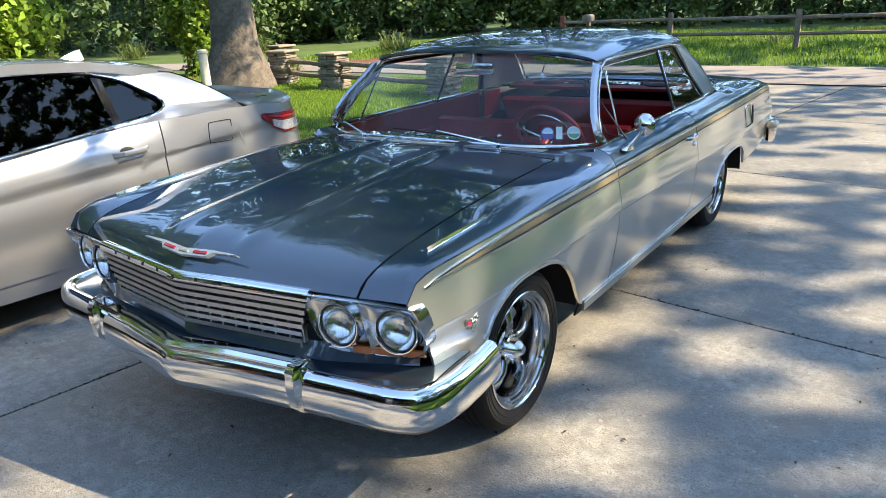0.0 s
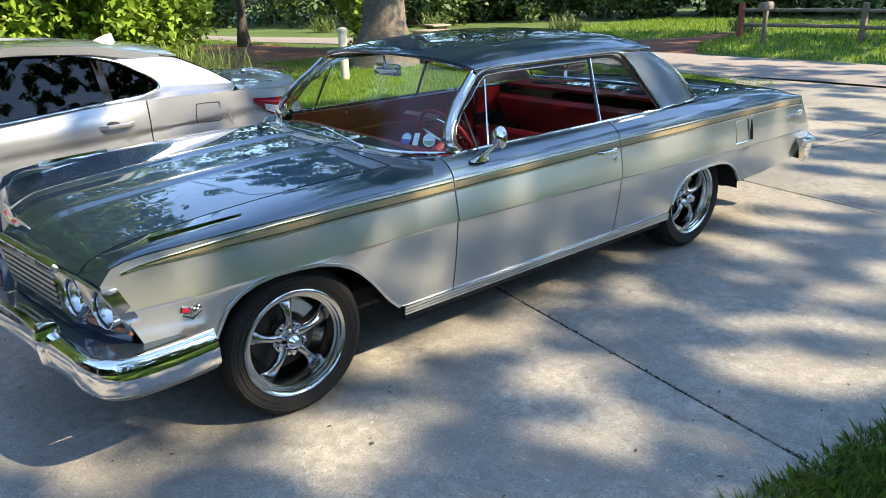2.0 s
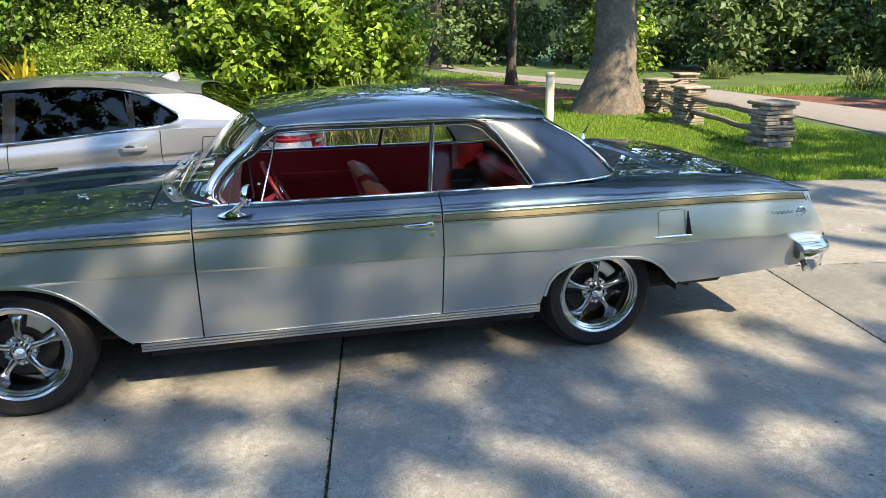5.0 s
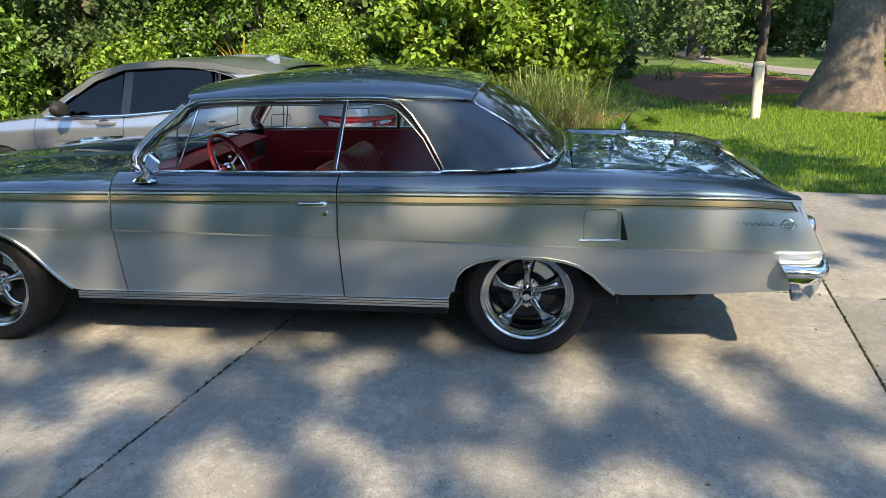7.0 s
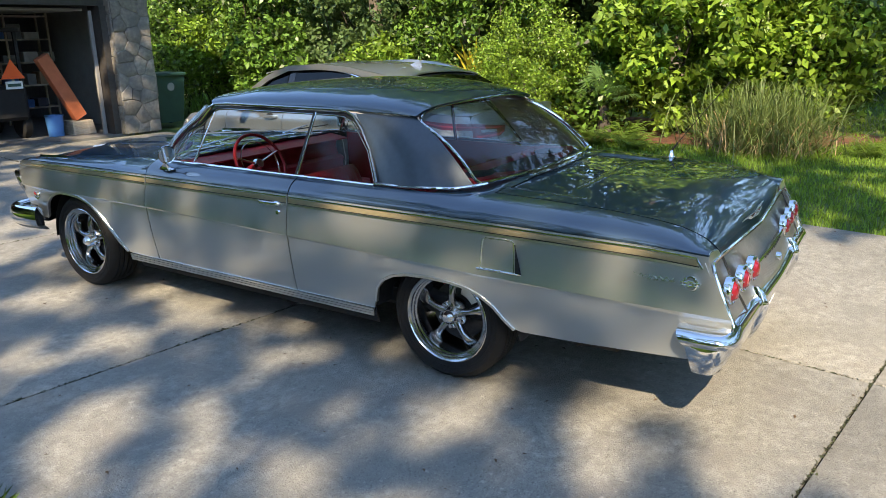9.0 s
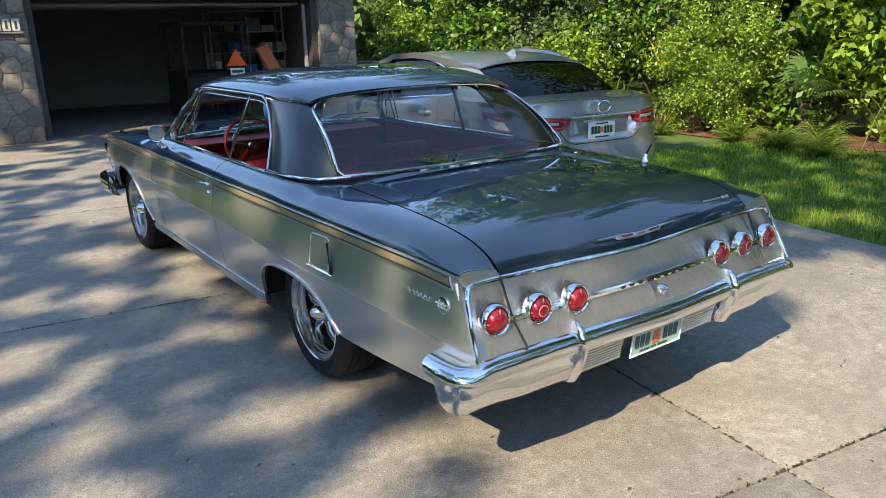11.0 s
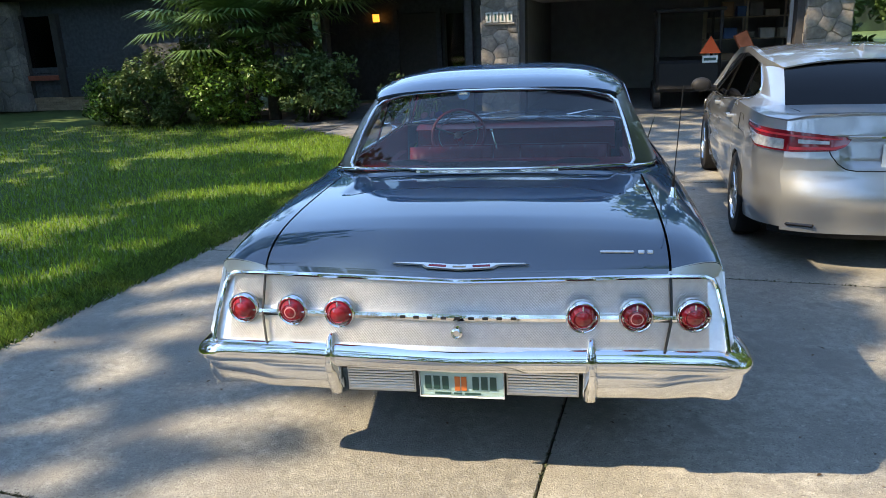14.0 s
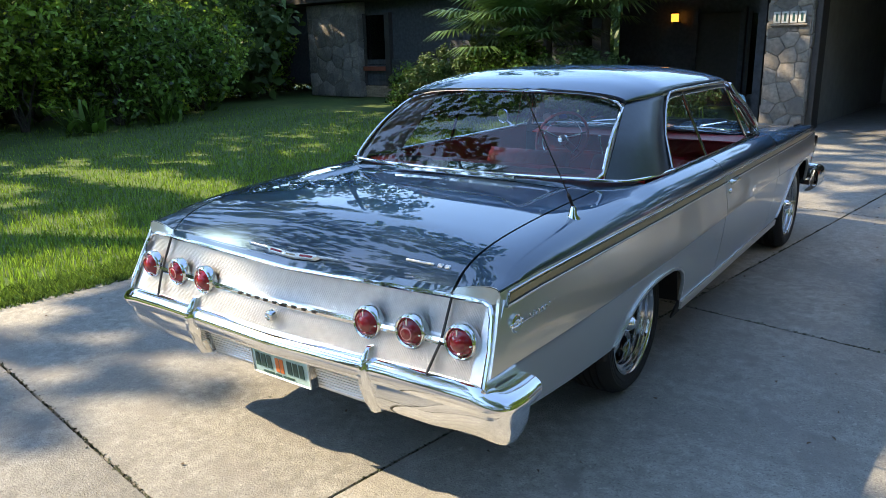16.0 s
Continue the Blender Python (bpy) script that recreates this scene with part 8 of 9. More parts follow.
# hedge bank behind the sedan
R = random.Random(77)
for k, (x, y, rx, h, mt, lf) in enumerate(((9.6, 12.6, 1.7, 2.2, M_LEAF, 0.10), (9.4, 9.6, 1.6, 2.6, M_LEAF, 0.11), (9.5, 6.9, 1.6, 2.7, M_LEAFD, 0.11), (10.0, 4.6, 1.6, 2.7, M_LEAF, 0.1),
                                           (8.6, 11.2, 1.0, 1.2, M_LEAFY, 0.1), (8.2, 8.6, 0.9, 1.1, M_LEAF, 0.12), (8.3, 5.9, 0.8, 0.9, M_LEAFY, 0.1))):
    shrub("hedge_shrub", (x, y), (rx, rx, h), 210 if h > 2 else 80, 92, lf * 1.15, mt, 100 + k, "dense green hedge shrub bordering the drive", clump=(0.16, 0.36), shell=0.5)
shrub("round_shrub", (8.3, 2.6), (1.05, 1.05, 1.15), 110, 190, 0.055, M_LEAFY, 140, "rounded bright green small-leaved shrub", clump=(0.16, 0.3))
shrub("broadleaf_shrub", (9.6, 0.1), (1.7, 1.6, 1.9), 190, 74, 0.165, M_LEAFY, 141, "large yellow-green broadleaf shrub in sun", clump=(0.2, 0.42))
shrub("broadleaf_shrub", (10.4, -1.6), (1.3, 1.3, 1.5), 110, 95, 0.155, M_LEAFY, 142, "yellow-green broadleaf shrub in sun", clump=(0.3, 0.5))
shrub("leafy_shrub", (9.2, 1.6), (0.9, 0.9, 1.0), 60, 110, 0.12, M_LEAF, 143, "green leafy shrub in the border", clump=(0.2, 0.4))
for k, (x, y, s) in enumerate(((7.3, 0.9, 0.75), (7.6, 1.7, 0.7), (7.2, 0.2, 0.65), (8.0, -2.9, 0.55), (8.7, -3.4, 0.5), (7.9, 0.6, 0.8), (7.4, 2.9, 0.5))):
    fern("fern", (x, y, -0.03), 46, s, 160 + k, "yellow-green sword fern in the border")
strap_plant("fountain_grass", (8.0, -1.5), 1300, 1.75, 0.007, M_REED, 170, "tall arching ornamental grass clump with dry base", droop=0.9, upright=0.95, spread=0.38, dry=420, cat="grass clump")
strap_plant("yellow_strap_plant", (9.0, 4.0, 0.9), 26, 0.95, 0.045, M_GOLDL, 171, "yellow strap-leaved plant on a trunk", droop=0.35, upright=0.9, spread=0.06)
fan_palm("dwarf_palm", (8.6, 1.2, 0), 0.5, 12, 0.5, 172, "small grey-green fan palm in the border")
for k in range(16):
    q = random.Random(150 + k)
    strap_plant("border_plant", (7.75 + q.uniform(-0.35, 0.5), 3.6 + 0.55 * k + q.uniform(-0.2, 0.2)), 46, q.uniform(0.7, 1.3), q.uniform(0.018, 0.04), q.choice((M_LEAFY, M_LEAF, M_FERN)), 150 + k, "arching broad-leaved green plant along the hedge foot", droop=0.8, upright=1.0, spread=0.2)
tree("border_tree", (10.2, 4.9), 5.0, 0.3, (10.4, 5.0, 6.5), (2.6, 2.6, 2.0), 70, 90, 0.16, 173, "stout tree trunk behind the hedge", mat=M_LEAF)
for k, (x, y) in enumerate(((13.0, 9.5), (13.5, 5.5), (14.0, 1.5), (12.5, 13.5))):
    tree("border_tree", (x, y), 8.5, 0.2, (x, y, 7.0), (2.8, 2.8, 5.4), 120, 110, 0.21, 180 + k, "tall leafy tree behind the hedge", mat=M_LEAF if k % 2 else M_LEAFD, clump_r=(0.5, 0.9))

# mulch bed with oak, stone piers, rail fence, bollard
def bed(name, pts, label, z=-0.02):
    bm = bmesh.new()
    bm.faces.new([bm.verts.new((x, y, z)) for x, y in pts])
    return tagged(part(name, bm, M_MULCH, None, smooth=False), label, "mulch", kind="structure")


def blob(cx, cy, rx, ry, seed, n=40):
    q = random.Random(seed)
    ph = [q.uniform(0, 6.28) for _ in range(3)]
    return [(cx + rx * math.cos(a) * (1 + 0.08 * math.sin(3 * a + ph[0]) + 0.05 * math.sin(5 * a + ph[1])), cy + ry * math.sin(a) * (1 + 0.08 * math.sin(4 * a + ph[2]))) for a in (2 * math.pi * i / n for i in range(n))]


bed("mulch_bed_1", blob(17.0, -6.4, 5.6, 2.6, 1), "red pine-bark mulch bed round the oak")
bed("mulch_bed_2", blob(9.7, 1.4, 1.9, 4.4, 2), "red mulch under the border shrubs")
bed("mulch_bed_3", [(6.4, -12.95), (7.2, -14.2), (8.0, -15.5), (8.5, -17.6), (8.9, -19.4), (9.7, -19.4), (9.3, -17.4), (10.2, -15.9), (11.5, -15.2), (13.0, -14.2), (14.0, -12.95)], "brown leaf litter on a track across the street")
# oak's unseen crown is set west of its trunk to shade the east lawn
tree("oak_tree", (10.9, -7.3), 7.5, 0.49, (6.8, -8.6, 9.6), (6.6, 4.4, 1.6), 330, 120, 0.16, 201, "large grey-barked oak tree by the street", flare=0.8)
tree("young_tree", (19.8, -8.0), 5.0, 0.15, (19.8, -8.0, 4.4), (2.4, 2.2, 1.7), 60, 80, 0.13, 205, "slender dark tree in the pine-straw bed", mat=M_LEAFD, bark=M_BARKD, clump_r=(0.25, 0.5))
shrub("sapling_shrub", (14.9, -9.4), (0.9, 0.9, 1.7), 60, 70, 0.17, M_LEAFY, 206, "bright broadleaf sapling beside the oak", clump=(0.2, 0.4))
bo = thing("bollard", "cream round-topped bollard post on the lawn", "bollard", at=(9.4, -5.25, 0))
M_CREAM = principled("cream_paint", (0.62, 0.56, 0.42), 0.6, vary=0.1, scale=12)
part("bollard_post", lathe(bmesh.new(), [(0.085, -0.05), (0.085, 0.9), (0.08, 0.915), (0.0001, 0.915)], n=24, axis="z"), M_CREAM, bo)
part("bollard_cap", lathe(bmesh.new(), [(0.096, 0.9), (0.102, 0.92), (0.095, 0.955), (0.065, 0.975), (0.0001, 0.98)], n=24, axis="z"), M_CREAM, bo)

M_STACK = principled("stacked_fieldstone", (0.23, 0.2, 0.16), 0.9, vary=0.25, scale=14, bump=0.6, bscale=25, rand=-0.3)
piers = [(5.5, -7.38), (8.45, -7.75), (10.4, -8.2), (12.2, -9.9)]
for k, (x, y) in enumerate(piers):
    q = random.Random(300 + k)
    e = thing("stone_pier", "dry-stacked flat fieldstone pier with a cap stone", "pillar", group="stone piers of the fence", at=(x, y, 0), rz=q.uniform(-8, 8))
    z = -0.03
    hh = 0.62
    while z < hh:
        t = q.uniform(0.035, 0.075)
        for cx, cy, w, d in ((-0.12, 0, 0.25, 0.46), (0.13, 0, 0.24, 0.46)) if q.random() < 0.5 else ((0, -0.12, 0.46, 0.25), (0, 0.13, 0.46, 0.24)):
            bm = box(bmesh.new(), (cx + q.uniform(-0.015, 0.015), cy + q.uniform(-0.015, 0.015), z + t / 2), (w * q.uniform(0.85, 1.18), d * q.uniform(0.85, 1.18), t - 0.006), Euler((q.uniform(-0.03, 0.03), q.uniform(-0.03, 0.03), q.uniform(-0.2, 0.2))).to_matrix(), bev=0.01)
            part("stone", bm, M_STACK, e)
        z += t
    part("cap_stone", box(bmesh.new(), (0, 0, z + 0.03), (0.56, 0.54, 0.055), bev=0.015), M_STACK, e)
M_RAIL = principled("weathered_split_rail", (0.2, 0.16, 0.12), 0.9, vary=0.3, scale=12, bump=0.7, bscale=25)
for a, b in zip(piers, piers[1:]):
    for z in (0.2, 0.45):
        q = random.Random(int(z * 100 + a[0]))
        p0, p1 = Vector((a[0], a[1], z)), Vector((b[0], b[1], z + 0.04))
        d = (p1 - p0).normalized()
        bm = tapered(bmesh.new(), limb_path(p0 + d * 0.2, p1 - d * 0.2, q, 0.015, 6), 0.05, 0.055, 7)
        tagged(part("fence_rail", bm, M_RAIL, None), "weathered split fence rail between stone piers", "fence rail", group="split rails")
strap_plant("pot_grass", (10.3, -8.3, 0.1), 90, 0.95, 0.012, M_REED, 210, "arching grass behind the stone pier", droop=1.2, upright=1.1, spread=0.08)
# across the street
fz = thing("post_rail_fence", "brown post and rail fence on the far lawn", "fence")
for i in range(9):
    part("post", box(bmesh.new(), (8.0 - 3.3 * i, -17.6, 0.45), (0.13, 0.13, 1.0), bev=0.01), M_REDWOOD if i == 0 else M_RAIL, fz)
for i in range(8):
    for z in (0.35, 0.75):
        part("rail", rod(bmesh.new(), (8.0 - 3.3 * i, -17.6, z), (4.7 - 3.3 * i, -17.6, z + 0.02), 0.05, n=7), M_RAIL, fz)
mb = thing("mailbox", "weathered brown mailbox on a wooden post by the street", "mailbox", at=(6.6, -16.3, -0.1))
part("mailbox_post", box(bmesh.new(), (0, 0, 0.45), (0.1, 0.1, 1.0), bev=0.01), M_RAIL, mb)
bm = bmesh.new()
sweep(bm, [(0, -0.25, 1.0), (0, 0.25, 1.0)], [(-0.09, -0.06), (0.09, -0.06), (0.09, 0.04), (0.06, 0.1), (0, 0.12), (-0.06, 0.1), (-0.09, 0.04)])
bmesh.ops.recalc_face_normals(bm, faces=bm.faces)
part("mailbox_shell", bm, principled("weathered_mailbox_metal", (0.2, 0.17, 0.14), 0.6, 0.3, vary=0.3, scale=9), mb)
for k, (x, y, n, l) in enumerate(((14.0, -17.0, 160, 1.2), (20.0, -16.0, 160, 1.2), (9.0, -19.5, 120, 0.9), (2.0, -19.0, 60, 0.7), (24.0, -13.5, 120, 1.2), (17.5, -3.0, 60, 0.8), (19.0, -5.0, 60, 0.7))):
    strap_plant("strap_plant", (x, y), n, l, 0.02, M_REED, 220 + k, "arching strap-leaved plant at the wood edge", droop=0.9, upright=0.9, spread=0.25)

# left: palms and shrubs before the house, wood edge
fan_palm("fan_palm", (-6.3, 10.3, 0), 1.7, 26, 0.95, 240, "fan palm before the dark house wall")
fan_palm("fan_palm", (-5.2, 10.9, 0), 2.1, 22, 0.9, 241, "fan palm before the dark house wall")
for k, (x, y, h, n) in enumerate(((-5.7, 10.0, 2.1, 40), (-4.6, 10.5, 2.4, 40), (-7.0, 10.6, 2.0, 34), (-6.2, 9.9, 1.5, 30))):
    fan_palm("fan_palm", (x, y, 0), h, n, 1.15, 244 + k, "fan palm with hanging fronds before the dark house wall")
for k, (x, y, r, h, mt) in enumerate(((-4.7, 9.5, 0.9, 0.75, M_LEAFD), (-6.3, 9.5, 1.1, 0.8, M_LEAF), (-8.0, 9.7, 1.1, 0.75, M_LEAFD), (-9.3, 10.4, 0.9, 0.55, M_LEAF), (-7.2, 10.7, 1.1, 0.95, M_LEAFD))):
    shrub("foundation_shrub", (x, y), (r, r, h), 70, 120, 0.09, mt, 250 + k, "dark green foundation shrub before the house")
shrub("walk_shrub", (-2.45, 9.2), (0.75, 0.6, 0.5), 70, 34, 0.085, M_LEAFD, 260, "small flowering shrub beside the walk", clump=(0.05, 0.2), shell=0.2)
strap_plant("walk_grass", (-2.35, 9.0), 130, 0.75, 0.012, M_LEAF, 261, "narrow-leaved plant beside the walk", upright=1.1)
M_ROCK = principled("grey_rock", (0.2, 0.185, 0.165), 0.9, vary=0.25, scale=9, bump=0.6, bscale=20)
bed("mulch_bed_4", [(-3.35, 8.75), (-2.5, 8.6), (-1.45, 7.85), (-1.15, 9.1), (-1.3, 9.5), (-3.5, 9.9)], "brown mulch bed beside the walk", z=-0.002)
for k in range(4):
    q = random.Random(270 + k)
    bm = ball(bmesh.new(), (0, 0, 0), 1.0, 12)
    for v_ in bm.verts:
        v_.co *= 1 + 0.42 * noise.noise(v_.co * 1.5 + Vector((3.7 * k, 0, 0))) + 0.12 * noise.noise(v_.co * 4 + Vector((k, 2, 0)))
    o = part("border_rock", bm, M_ROCK, None, sharp=60)
    o.matrix_basis = Matrix.Translation((-1.7 - 0.42 * k + q.uniform(-0.08, 0.08), 8.55 + 0.25 * math.sin(2.1 * k), 0.04)) @ Matrix.Diagonal((0.1 + 0.05 * q.random(), 0.11, 0.08 + 0.05 * q.random(), 1))
    tagged(o, "grey rounded border rock by the walk", "rock", group="walk border rocks")
for k in range(16):
    q = random.Random(400 + k)
    y = -4 + 1.5 * k + q.uniform(-0.4, 0.4)
    x = -14.8 + 0.8 * math.sin(k * 1.3) - (0.0 if y < 8.5 else 4.5)
    # lighter and yellow-green leaf colours here stand in for sunlit foliage
    shrub("wood_edge_shrub", (x, y), (1.9, 1.8, q.uniform(1.3, 2.3)), 150, 46, 0.15, q.choice((M_LEAF, M_LEAF, M_LEAFY)), 400 + k, "dark shrub at the edge of the wood", clump=(0.1, 0.5), shell=0.25)
for k in range(4):
    q = random.Random(430 + k)
    strap_plant("broad_strap_plant", (-12.8 + q.uniform(-0.5, 0.5), -1 + 2.2 * k), 34, 1.2, 0.06, M_LEAF, 430 + k, "broad-leaved plant at the wood edge", droop=0.7, upright=1.1)

# woodland all round: far trunks and crowns
def wood(name, spots, seed, label, h=(7, 11), mat=None, leaf=0.34, per=70, n=34, low=1.5, under=20):
    rng = random.Random(seed)
    e = thing(name, label, "woods", kind="stuff")
    bm = bmesh.new()
    cs, rs = [], []
    for x, y in spots:
        hh = rng.uniform(*h)
        tapered(bm, [Vector((x, y, -0.1)), Vector((x + rng.uniform(-0.3, 0.3), y + rng.uniform(-0.3, 0.3), hh * 0.5)), Vector((x + rng.uniform(-0.6, 0.6), y + rng.uniform(-0.6, 0.6), hh))], rng.uniform(0.14, 0.32), 0.07, 8, 0.4)
        for _ in range(n):
            a, rr = rng.uniform(0, 6.28), rng.uniform(0, 1) ** 0.5 * 3.0
            cs.append((x + rr * math.cos(a), y + rr * math.sin(a), rng.uniform(low, hh + 1.5)))
            rs.append(rng.uniform(0.6, 1.2))
        for _ in range(under):
            a, rr = rng.uniform(0, 6.28), rng.uniform(0, 1) ** 0.5 * 3.2
            cs.append((x + rr * math.cos(a), y + rr * math.sin(a), rng.uniform(0.1, 3.2)))
            rs.append(rng.uniform(0.5, 1.0))
    part("trunks", bm, M_BARKD, e)
    leaf_cloud("leaves", cs, rs, per, leaf, mat or M_LEAFD, e, seed)
    return e


def arc(cx, cy, r, a0, a1, n, seed, jit=2.0):
    q = random.Random(seed)
    return [(cx + (r + q.uniform(-jit, jit)) * math.cos(radians(a)) , cy + (r + q.uniform(-jit, jit)) * math.sin(radians(a))) for a in span(a0, a1, n)]


wood("east_wood", [(17 + (k % 3) * 3.0, 14 - 2.2 * k) for k in range(8)], 501, "dense woodland behind the hedge", h=(12, 16), n=50, leaf=0.4)
wood("south_east_wood", arc(2, -6, 27, -75, -24, 13, 502), 502, "dark woodland beyond the street", h=(13, 17), n=58, low=0.8, leaf=0.3, per=85)
wood("south_wood", arc(0, -6, 26, -130, -75, 12, 503), 503, "dark woodland beyond the street", low=0.8, leaf=0.29, per=62)
wood("west_wood", [(-18.5 - (k % 3) * 2.5, -10 + 2.2 * k) for k in range(6)], 504, "dark woodland beside the lawn", h=(6.5, 8.0), n=48, leaf=0.42, low=0.6)
wood("north_west_wood", [(-18.5 - (k % 3) * 2.5, 3.2 + 2.2 * k) for k in range(7)], 509, "dark woodland beside the lawn", h=(10, 14), n=48, leaf=0.42, low=0.6)
wood("north_wood", [(5.5 + 4.0 * k, 24 + (k % 2) * 3) for k in range(5)], 505, "tall trees behind the house", h=(11, 15), n=60, leaf=0.42, low=2.0)
wood("low_north_wood", [(-20 + 4.5 * k, 25 + (k % 2) * 3) for k in range(6)], 508, "low trees behind the house", h=(3.5, 5), n=34, leaf=0.42, low=1.0)
wood("far_wood", arc(0, 0, 44, 0, 360, 40, 506, 4), 506, "far tall woodland", h=(9, 13), n=30, per=30, leaf=0.6, low=0.5)

# unseen crowns added between the sun and the ground to dapple drive and lawns
SUN_AZ = Vector((-SUN_DIR.x, -SUN_DIR.y)).normalized()
# gaps in the crowns, by the sun flecks that they let fall on the drive: place, half length along the sun's way, half width
GAPS = [(-1.25, 1.62, 0.26, 0.17), (-0.86, 0.5, 0.12, 0.09), (-1.86, 0.66, 0.19, 0.12), (-2.0, -0.3, 0.29, 0.17), (-2.27, 0.08, 0.09, 0.07),
        (-1.05, -0.56, 0.16, 0.11), (-1.47, -1.69, 0.18, 0.09), (-1.92, -1.84, 0.1, 0.09), (-1.45, 0.32, 0.09, 0.07), (-1.68, -0.72, 0.07, 0.06),
        (-0.6, -1.0, 0.09, 0.09), (-0.4, 1.02, 0.45, 0.07), (-0.28, 0.62, 0.3, 0.04), (-1.14, -2.45, 0.3, 0.14), (-1.6, -2.84, 0.14, 0.07),
        (-0.86, -2.92, 0.26, 0.17), (-1.78, -1.3, 0.07, 0.05), (-2.45, 1.75, 0.22, 0.1), (-2.5, -1.25, 0.18, 0.07)]


# long strips of sun on the lawn: from, to, half width
STRIPS = [(-10.3, 5.2, -6.3, 7.1, 0.5), (-6.3, 7.2, -2.1, 5.3, 0.75), (-9.0, 0.6, -4.6, 1.0, 0.5), (-5.4, -1.1, -3.2, -1.5, 0.55), (-4.4, -2.3, -3.0, -2.3, 0.4), (-3.9, 2.5, -2.4, 2.9, 0.35)]


def lawn_band(gx, gy):
    best = 9.0
    for x0, y0, x1, y1, w in STRIPS:
        d = Vector((x1 - x0, y1 - y0))
        k = max(0.0, min(1.0, (Vector((gx - x0, gy - y0)).dot(d)) / d.length_squared))
        best = min(best, math.hypot(gx - x0 - k * d.x, gy - y0 - k * d.y) / w)
    return best


def shaded(gx, gy, w, seed, open_):
    """Whether to place a spray of half width w whose shadow falls at gx, gy."""
    if -2.6 < gx < 2.1 and (-2.45 if gx > -0.75 else -2.95) < gy < 2.3:
        for x, y, a, b in GAPS:
            dx, dy = gx - x, gy - y
            u, v = dx * SUN_AZ.x + dy * SUN_AZ.y, dx * SUN_AZ.y - dy * SUN_AZ.x
            if (u / (a + w)) ** 2 + (v / (b + w)) ** 2 < 1:
                return False
        return True
    u, v = gx * SUN_AZ.x + gy * SUN_AZ.y, gx * SUN_AZ.y - gy * SUN_AZ.x
    n = noise.noise(Vector((u * 0.9, v * 2.4, seed))) + 0.45 * noise.noise(Vector((u * 0.3, v * 0.5, seed + 7)))
    # thins or thickens the crown area by area to set where sun falls
    if gy < -2.4 and -3.2 < gx < 3.4:
        open_ -= (0.62 if gy > -4.4 else 0.35) if gx > -0.75 else 0.42
    elif 2.1 < gx < 4.2 and gy < 5.5:
        open_ += -0.45 if gx < 2.85 or gy > 0.9 else 0.2
    elif gx >= 4.2:
        open_ += -0.5 if gx > 7.2 and gy > -0.8 else 0.28
    elif gx < -2.2:
        n += 0.25 * noise.noise(Vector((gx * 2.6, gy * 2.6, seed)))
        open_ += -0.9 if lawn_band(gx, gy) < 1.0 else 0.55
    return n < open_


def canopy(base, c, r, seed, cell=0.24, open_=0.2, per=42, leaf=0.125, label="unseen spreading crown added to shade the drive and lawn"):
    """An unseen spreading crown of small leaf sprays on thin limbs, its gaps shaped to the wanted sun."""
    rng = random.Random(seed)
    e = thing("unseen_canopy", label, "tree", at=(base[0], base[1], 0))
    o = Vector((c[0] - base[0], c[1] - base[1], 0))
    top = Vector((o.x * 0.25, o.y * 0.25, c[2] - 1.5))
    part("trunk", tapered(bmesh.new(), [Vector((0, 0, -0.1))] + [top * t for t in span(0.1, 1, 7)], 0.42, 0.2, 16, 0.7), M_BARK, e, sharp=60)
    cs, ws_ = [], []
    nx, ny = int(r[0] / cell), int(r[1] / cell)
    for i in range(-nx, nx + 1):
        for j in range(-ny, ny + 1):
            x, y = (i + rng.uniform(-0.5, 0.5)) * cell, (j + rng.uniform(-0.5, 0.5)) * cell
            q = (x / r[0]) ** 2 + (y / r[1]) ** 2
            z = c[2] + rng.uniform(-1, 1) * r[2] * math.sqrt(max(0.1, 1 - q))
            w = cell * rng.uniform(0.5, 0.9)
            if q > rng.uniform(0.8, 1.1) or not shaded(c[0] + x - SUN_DIR.x / SUN_DIR.z * z, c[1] + y - SUN_DIR.y / SUN_DIR.z * z, w * 0.25, seed, open_ + rng.uniform(-0.08, 0.08)):
                continue
            # doubled sprays deepen the shade cast on the left lawn
            thick = 2 if c[0] + x - SUN_DIR.x / SUN_DIR.z * z < -2.4 and seed in (600, 604) else 1
            for _ in range(thick):
                cs.append((o.x + x + rng.uniform(-0.1, 0.1) * (thick - 1), o.y + y + rng.uniform(-0.1, 0.1) * (thick - 1), z))
                ws_.append((w, w, 0.12))
    for k in range(6):
        tgt = Vector(rng.choice(cs))
        part("limb", tapered(bmesh.new(), limb_path(top * rng.uniform(0.7, 1.0), tgt, rng), rng.uniform(0.014, 0.024), 0.008, 8), M_BARK, e, sharp=60)
    leaf_cloud("crown", cs, ws_, per, leaf, M_LEAF, e, seed, flat=1.2)
    return e


canopy((-15.5, -6.5), (-12.6, -6.2, 12.5), (7.6, 7.4, 0.6), 600, per=60)
canopy((-17.5, 4.5), (-10.6, 6.0, 12.0), (6.4, 4.9, 0.6), 601, cell=0.34, per=64, leaf=0.16, open_=0.15)
canopy((-12.5, -18.5), (-8.4, -13.7, 10.0), (5.0, 3.4, 0.6), 602, open_=0.3)
wood("lawn_end_wood", [(33 + 3.5 * (k % 3), 6 - 2.4 * k) for k in range(11)], 507, "dark woodland at the end of the lawn", h=(9, 13), low=1.0, n=42, under=16, leaf=0.3)
canopy((-20.5, -1.5), (-14.5, -0.2, 6.2), (3.4, 3.4, 0.6), 604, cell=0.42, per=70, leaf=0.155)
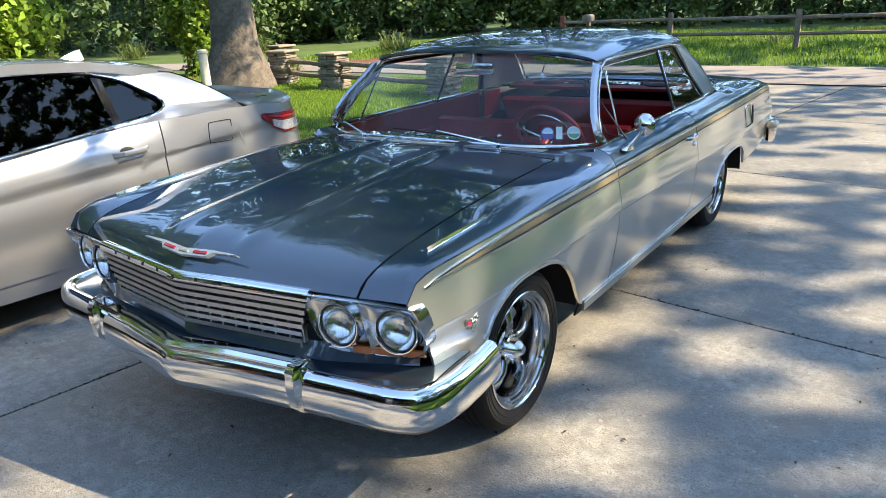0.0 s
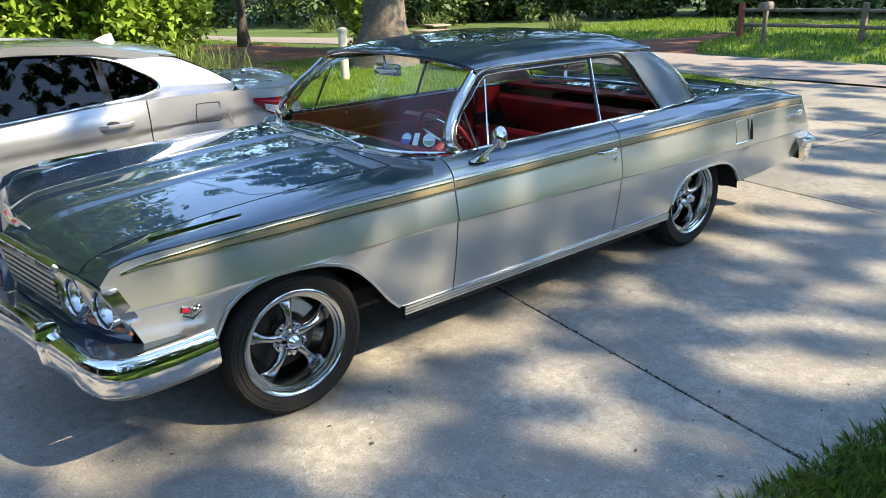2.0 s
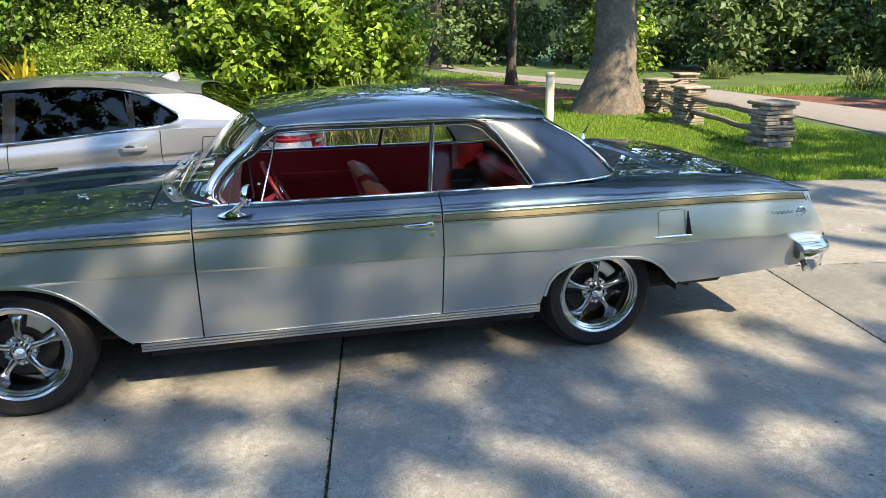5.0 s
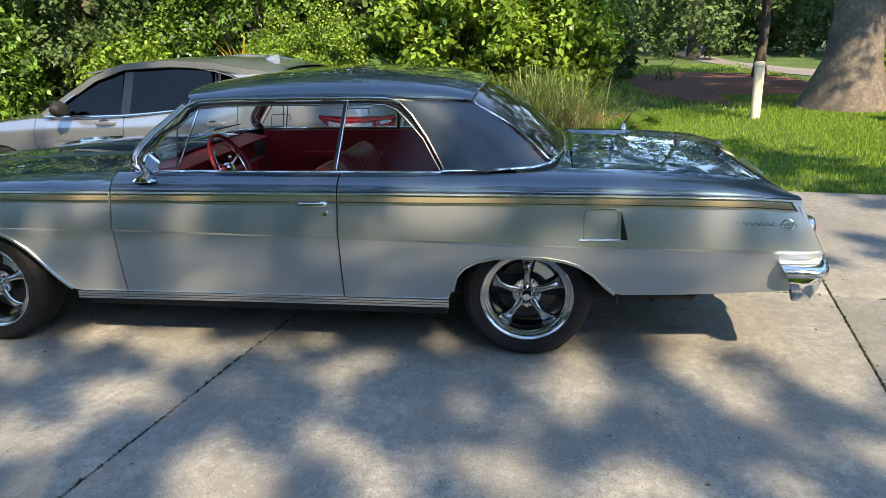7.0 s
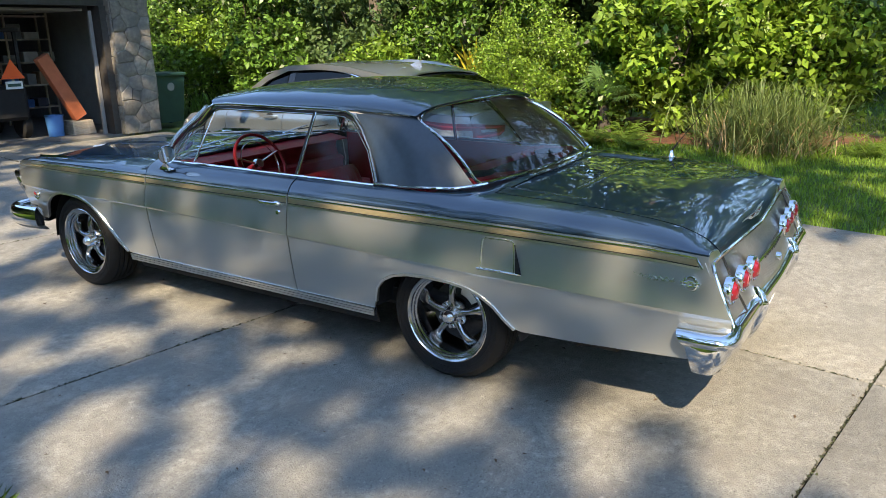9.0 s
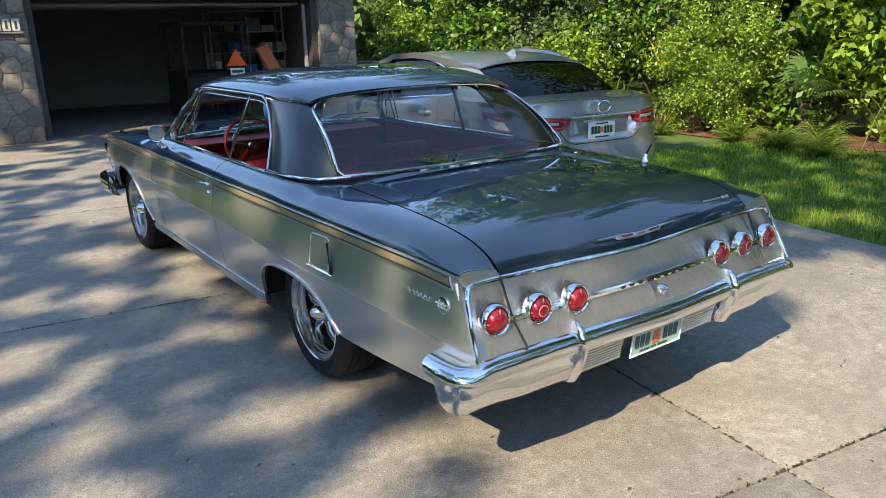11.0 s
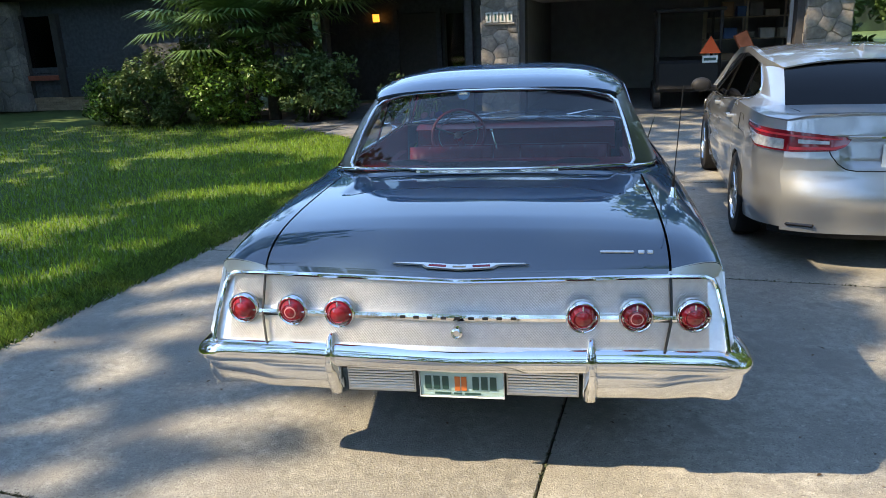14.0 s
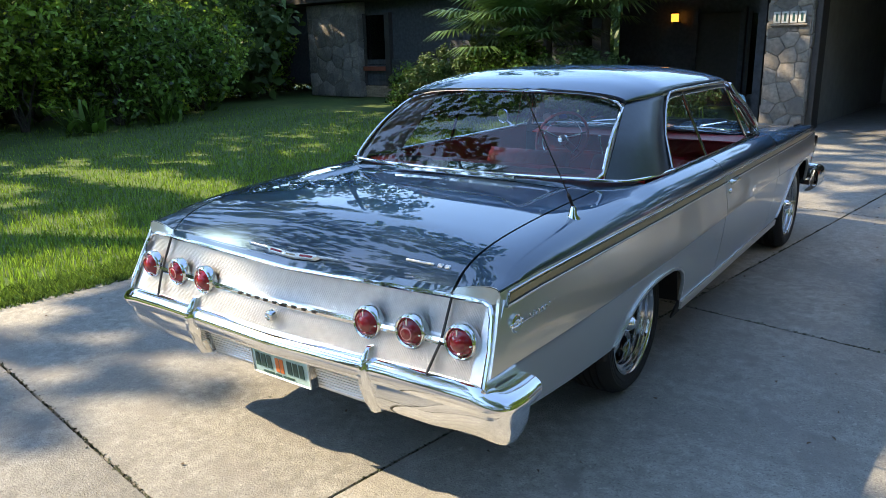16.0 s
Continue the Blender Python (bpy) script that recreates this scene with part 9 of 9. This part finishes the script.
canopy((20.5, 4.0), (11.6, -7.2, 6.0), (6.8, 4.8, 0.7), 603, cell=0.5, per=70, leaf=0.16, label="unseen spreading crown added to shade the street lawn")
canopy((-14.0, -26.0), (-7.5, -21.0, 9.0), (12.5, 4.0, 0.8), 605, cell=0.5, per=70, leaf=0.26, open_=0.35, label="unseen spreading crown added to shade the lawn beyond the street")

# dry leaf crumbs on the concrete
litter = thing("leaf_litter", "small brown leaf crumbs scattered on the concrete", "leaf litter", kind="stuff")
rngl = np.random.default_rng(5)
cu, cv = rngl.uniform(-3.3, 3.1, 520), rngl.uniform(-6, 9, 520)
leaf_cloud("crumbs", [tuple(drive(a, b, 0.006)) for a, b in zip(cu, cv)], np.full((520, 3), (0.02, 0.02, 0.001)), 1, 0.022, M_STRAW2, litter, 6, flat=6.0)

# moss and grit in the joints of the drive
moss = thing("joint_moss", "dark moss and grit lying in the concrete joints", "moss", kind="stuff")
M_MOSS = principled("joint_moss_green", (0.035, 0.042, 0.02), 0.95, rand=0.5)
jp = [drive(rngl.normal(0, 0.006), v, -0.004) for v in rngl.uniform(-6.2, 12, 1500)]
for vv in (-3.1, 0.0, 3.2, 6.45):
    jp += [drive(u, vv + rngl.normal(0, 0.006), -0.004) for u in rngl.uniform(-3.3, 3.1, 560)]
leaf_cloud("moss_tuft", [tuple(p) for p in jp], np.full((len(jp), 3), (0.012, 0.012, 0.006)), 2, 0.02, M_MOSS, moss, 9, flat=1.0)

# far tree line that closes the view
M_FARWOOD = principled("far_tree_line", (0.028, 0.05, 0.018), 0.95, vary=0.6, scale=0.6, second=(0.012, 0.02, 0.009), sscale=0.25, mix=0.9, bump=1.0, bscale=1.5)
bm = bmesh.new()
ring = []
for k in range(241):
    a = 2 * math.pi * k / 240
    r = 85 + 4 * noise.noise(Vector((math.cos(a) * 9, math.sin(a) * 9, 1)))
    h = 9 + 3 * noise.noise(Vector((math.cos(a) * 14, math.sin(a) * 14, 4))) + 1.5 * noise.noise(Vector((math.cos(a) * 50, math.sin(a) * 50, 7)))
    ring.append([bm.verts.new((math.cos(a) * r, math.sin(a) * r, z)) for z in (-0.2, h * 0.5, h)])
for p, q in zip(ring, ring[1:]):
    for j in range(2):
        bm.faces.new((p[j], q[j], q[j + 1], p[j + 1]))
tagged(part("backdrop", bm, M_FARWOOD, None, thick=0.5, smooth=False), "distant dark tree line round the place", "tree line", kind="structure")
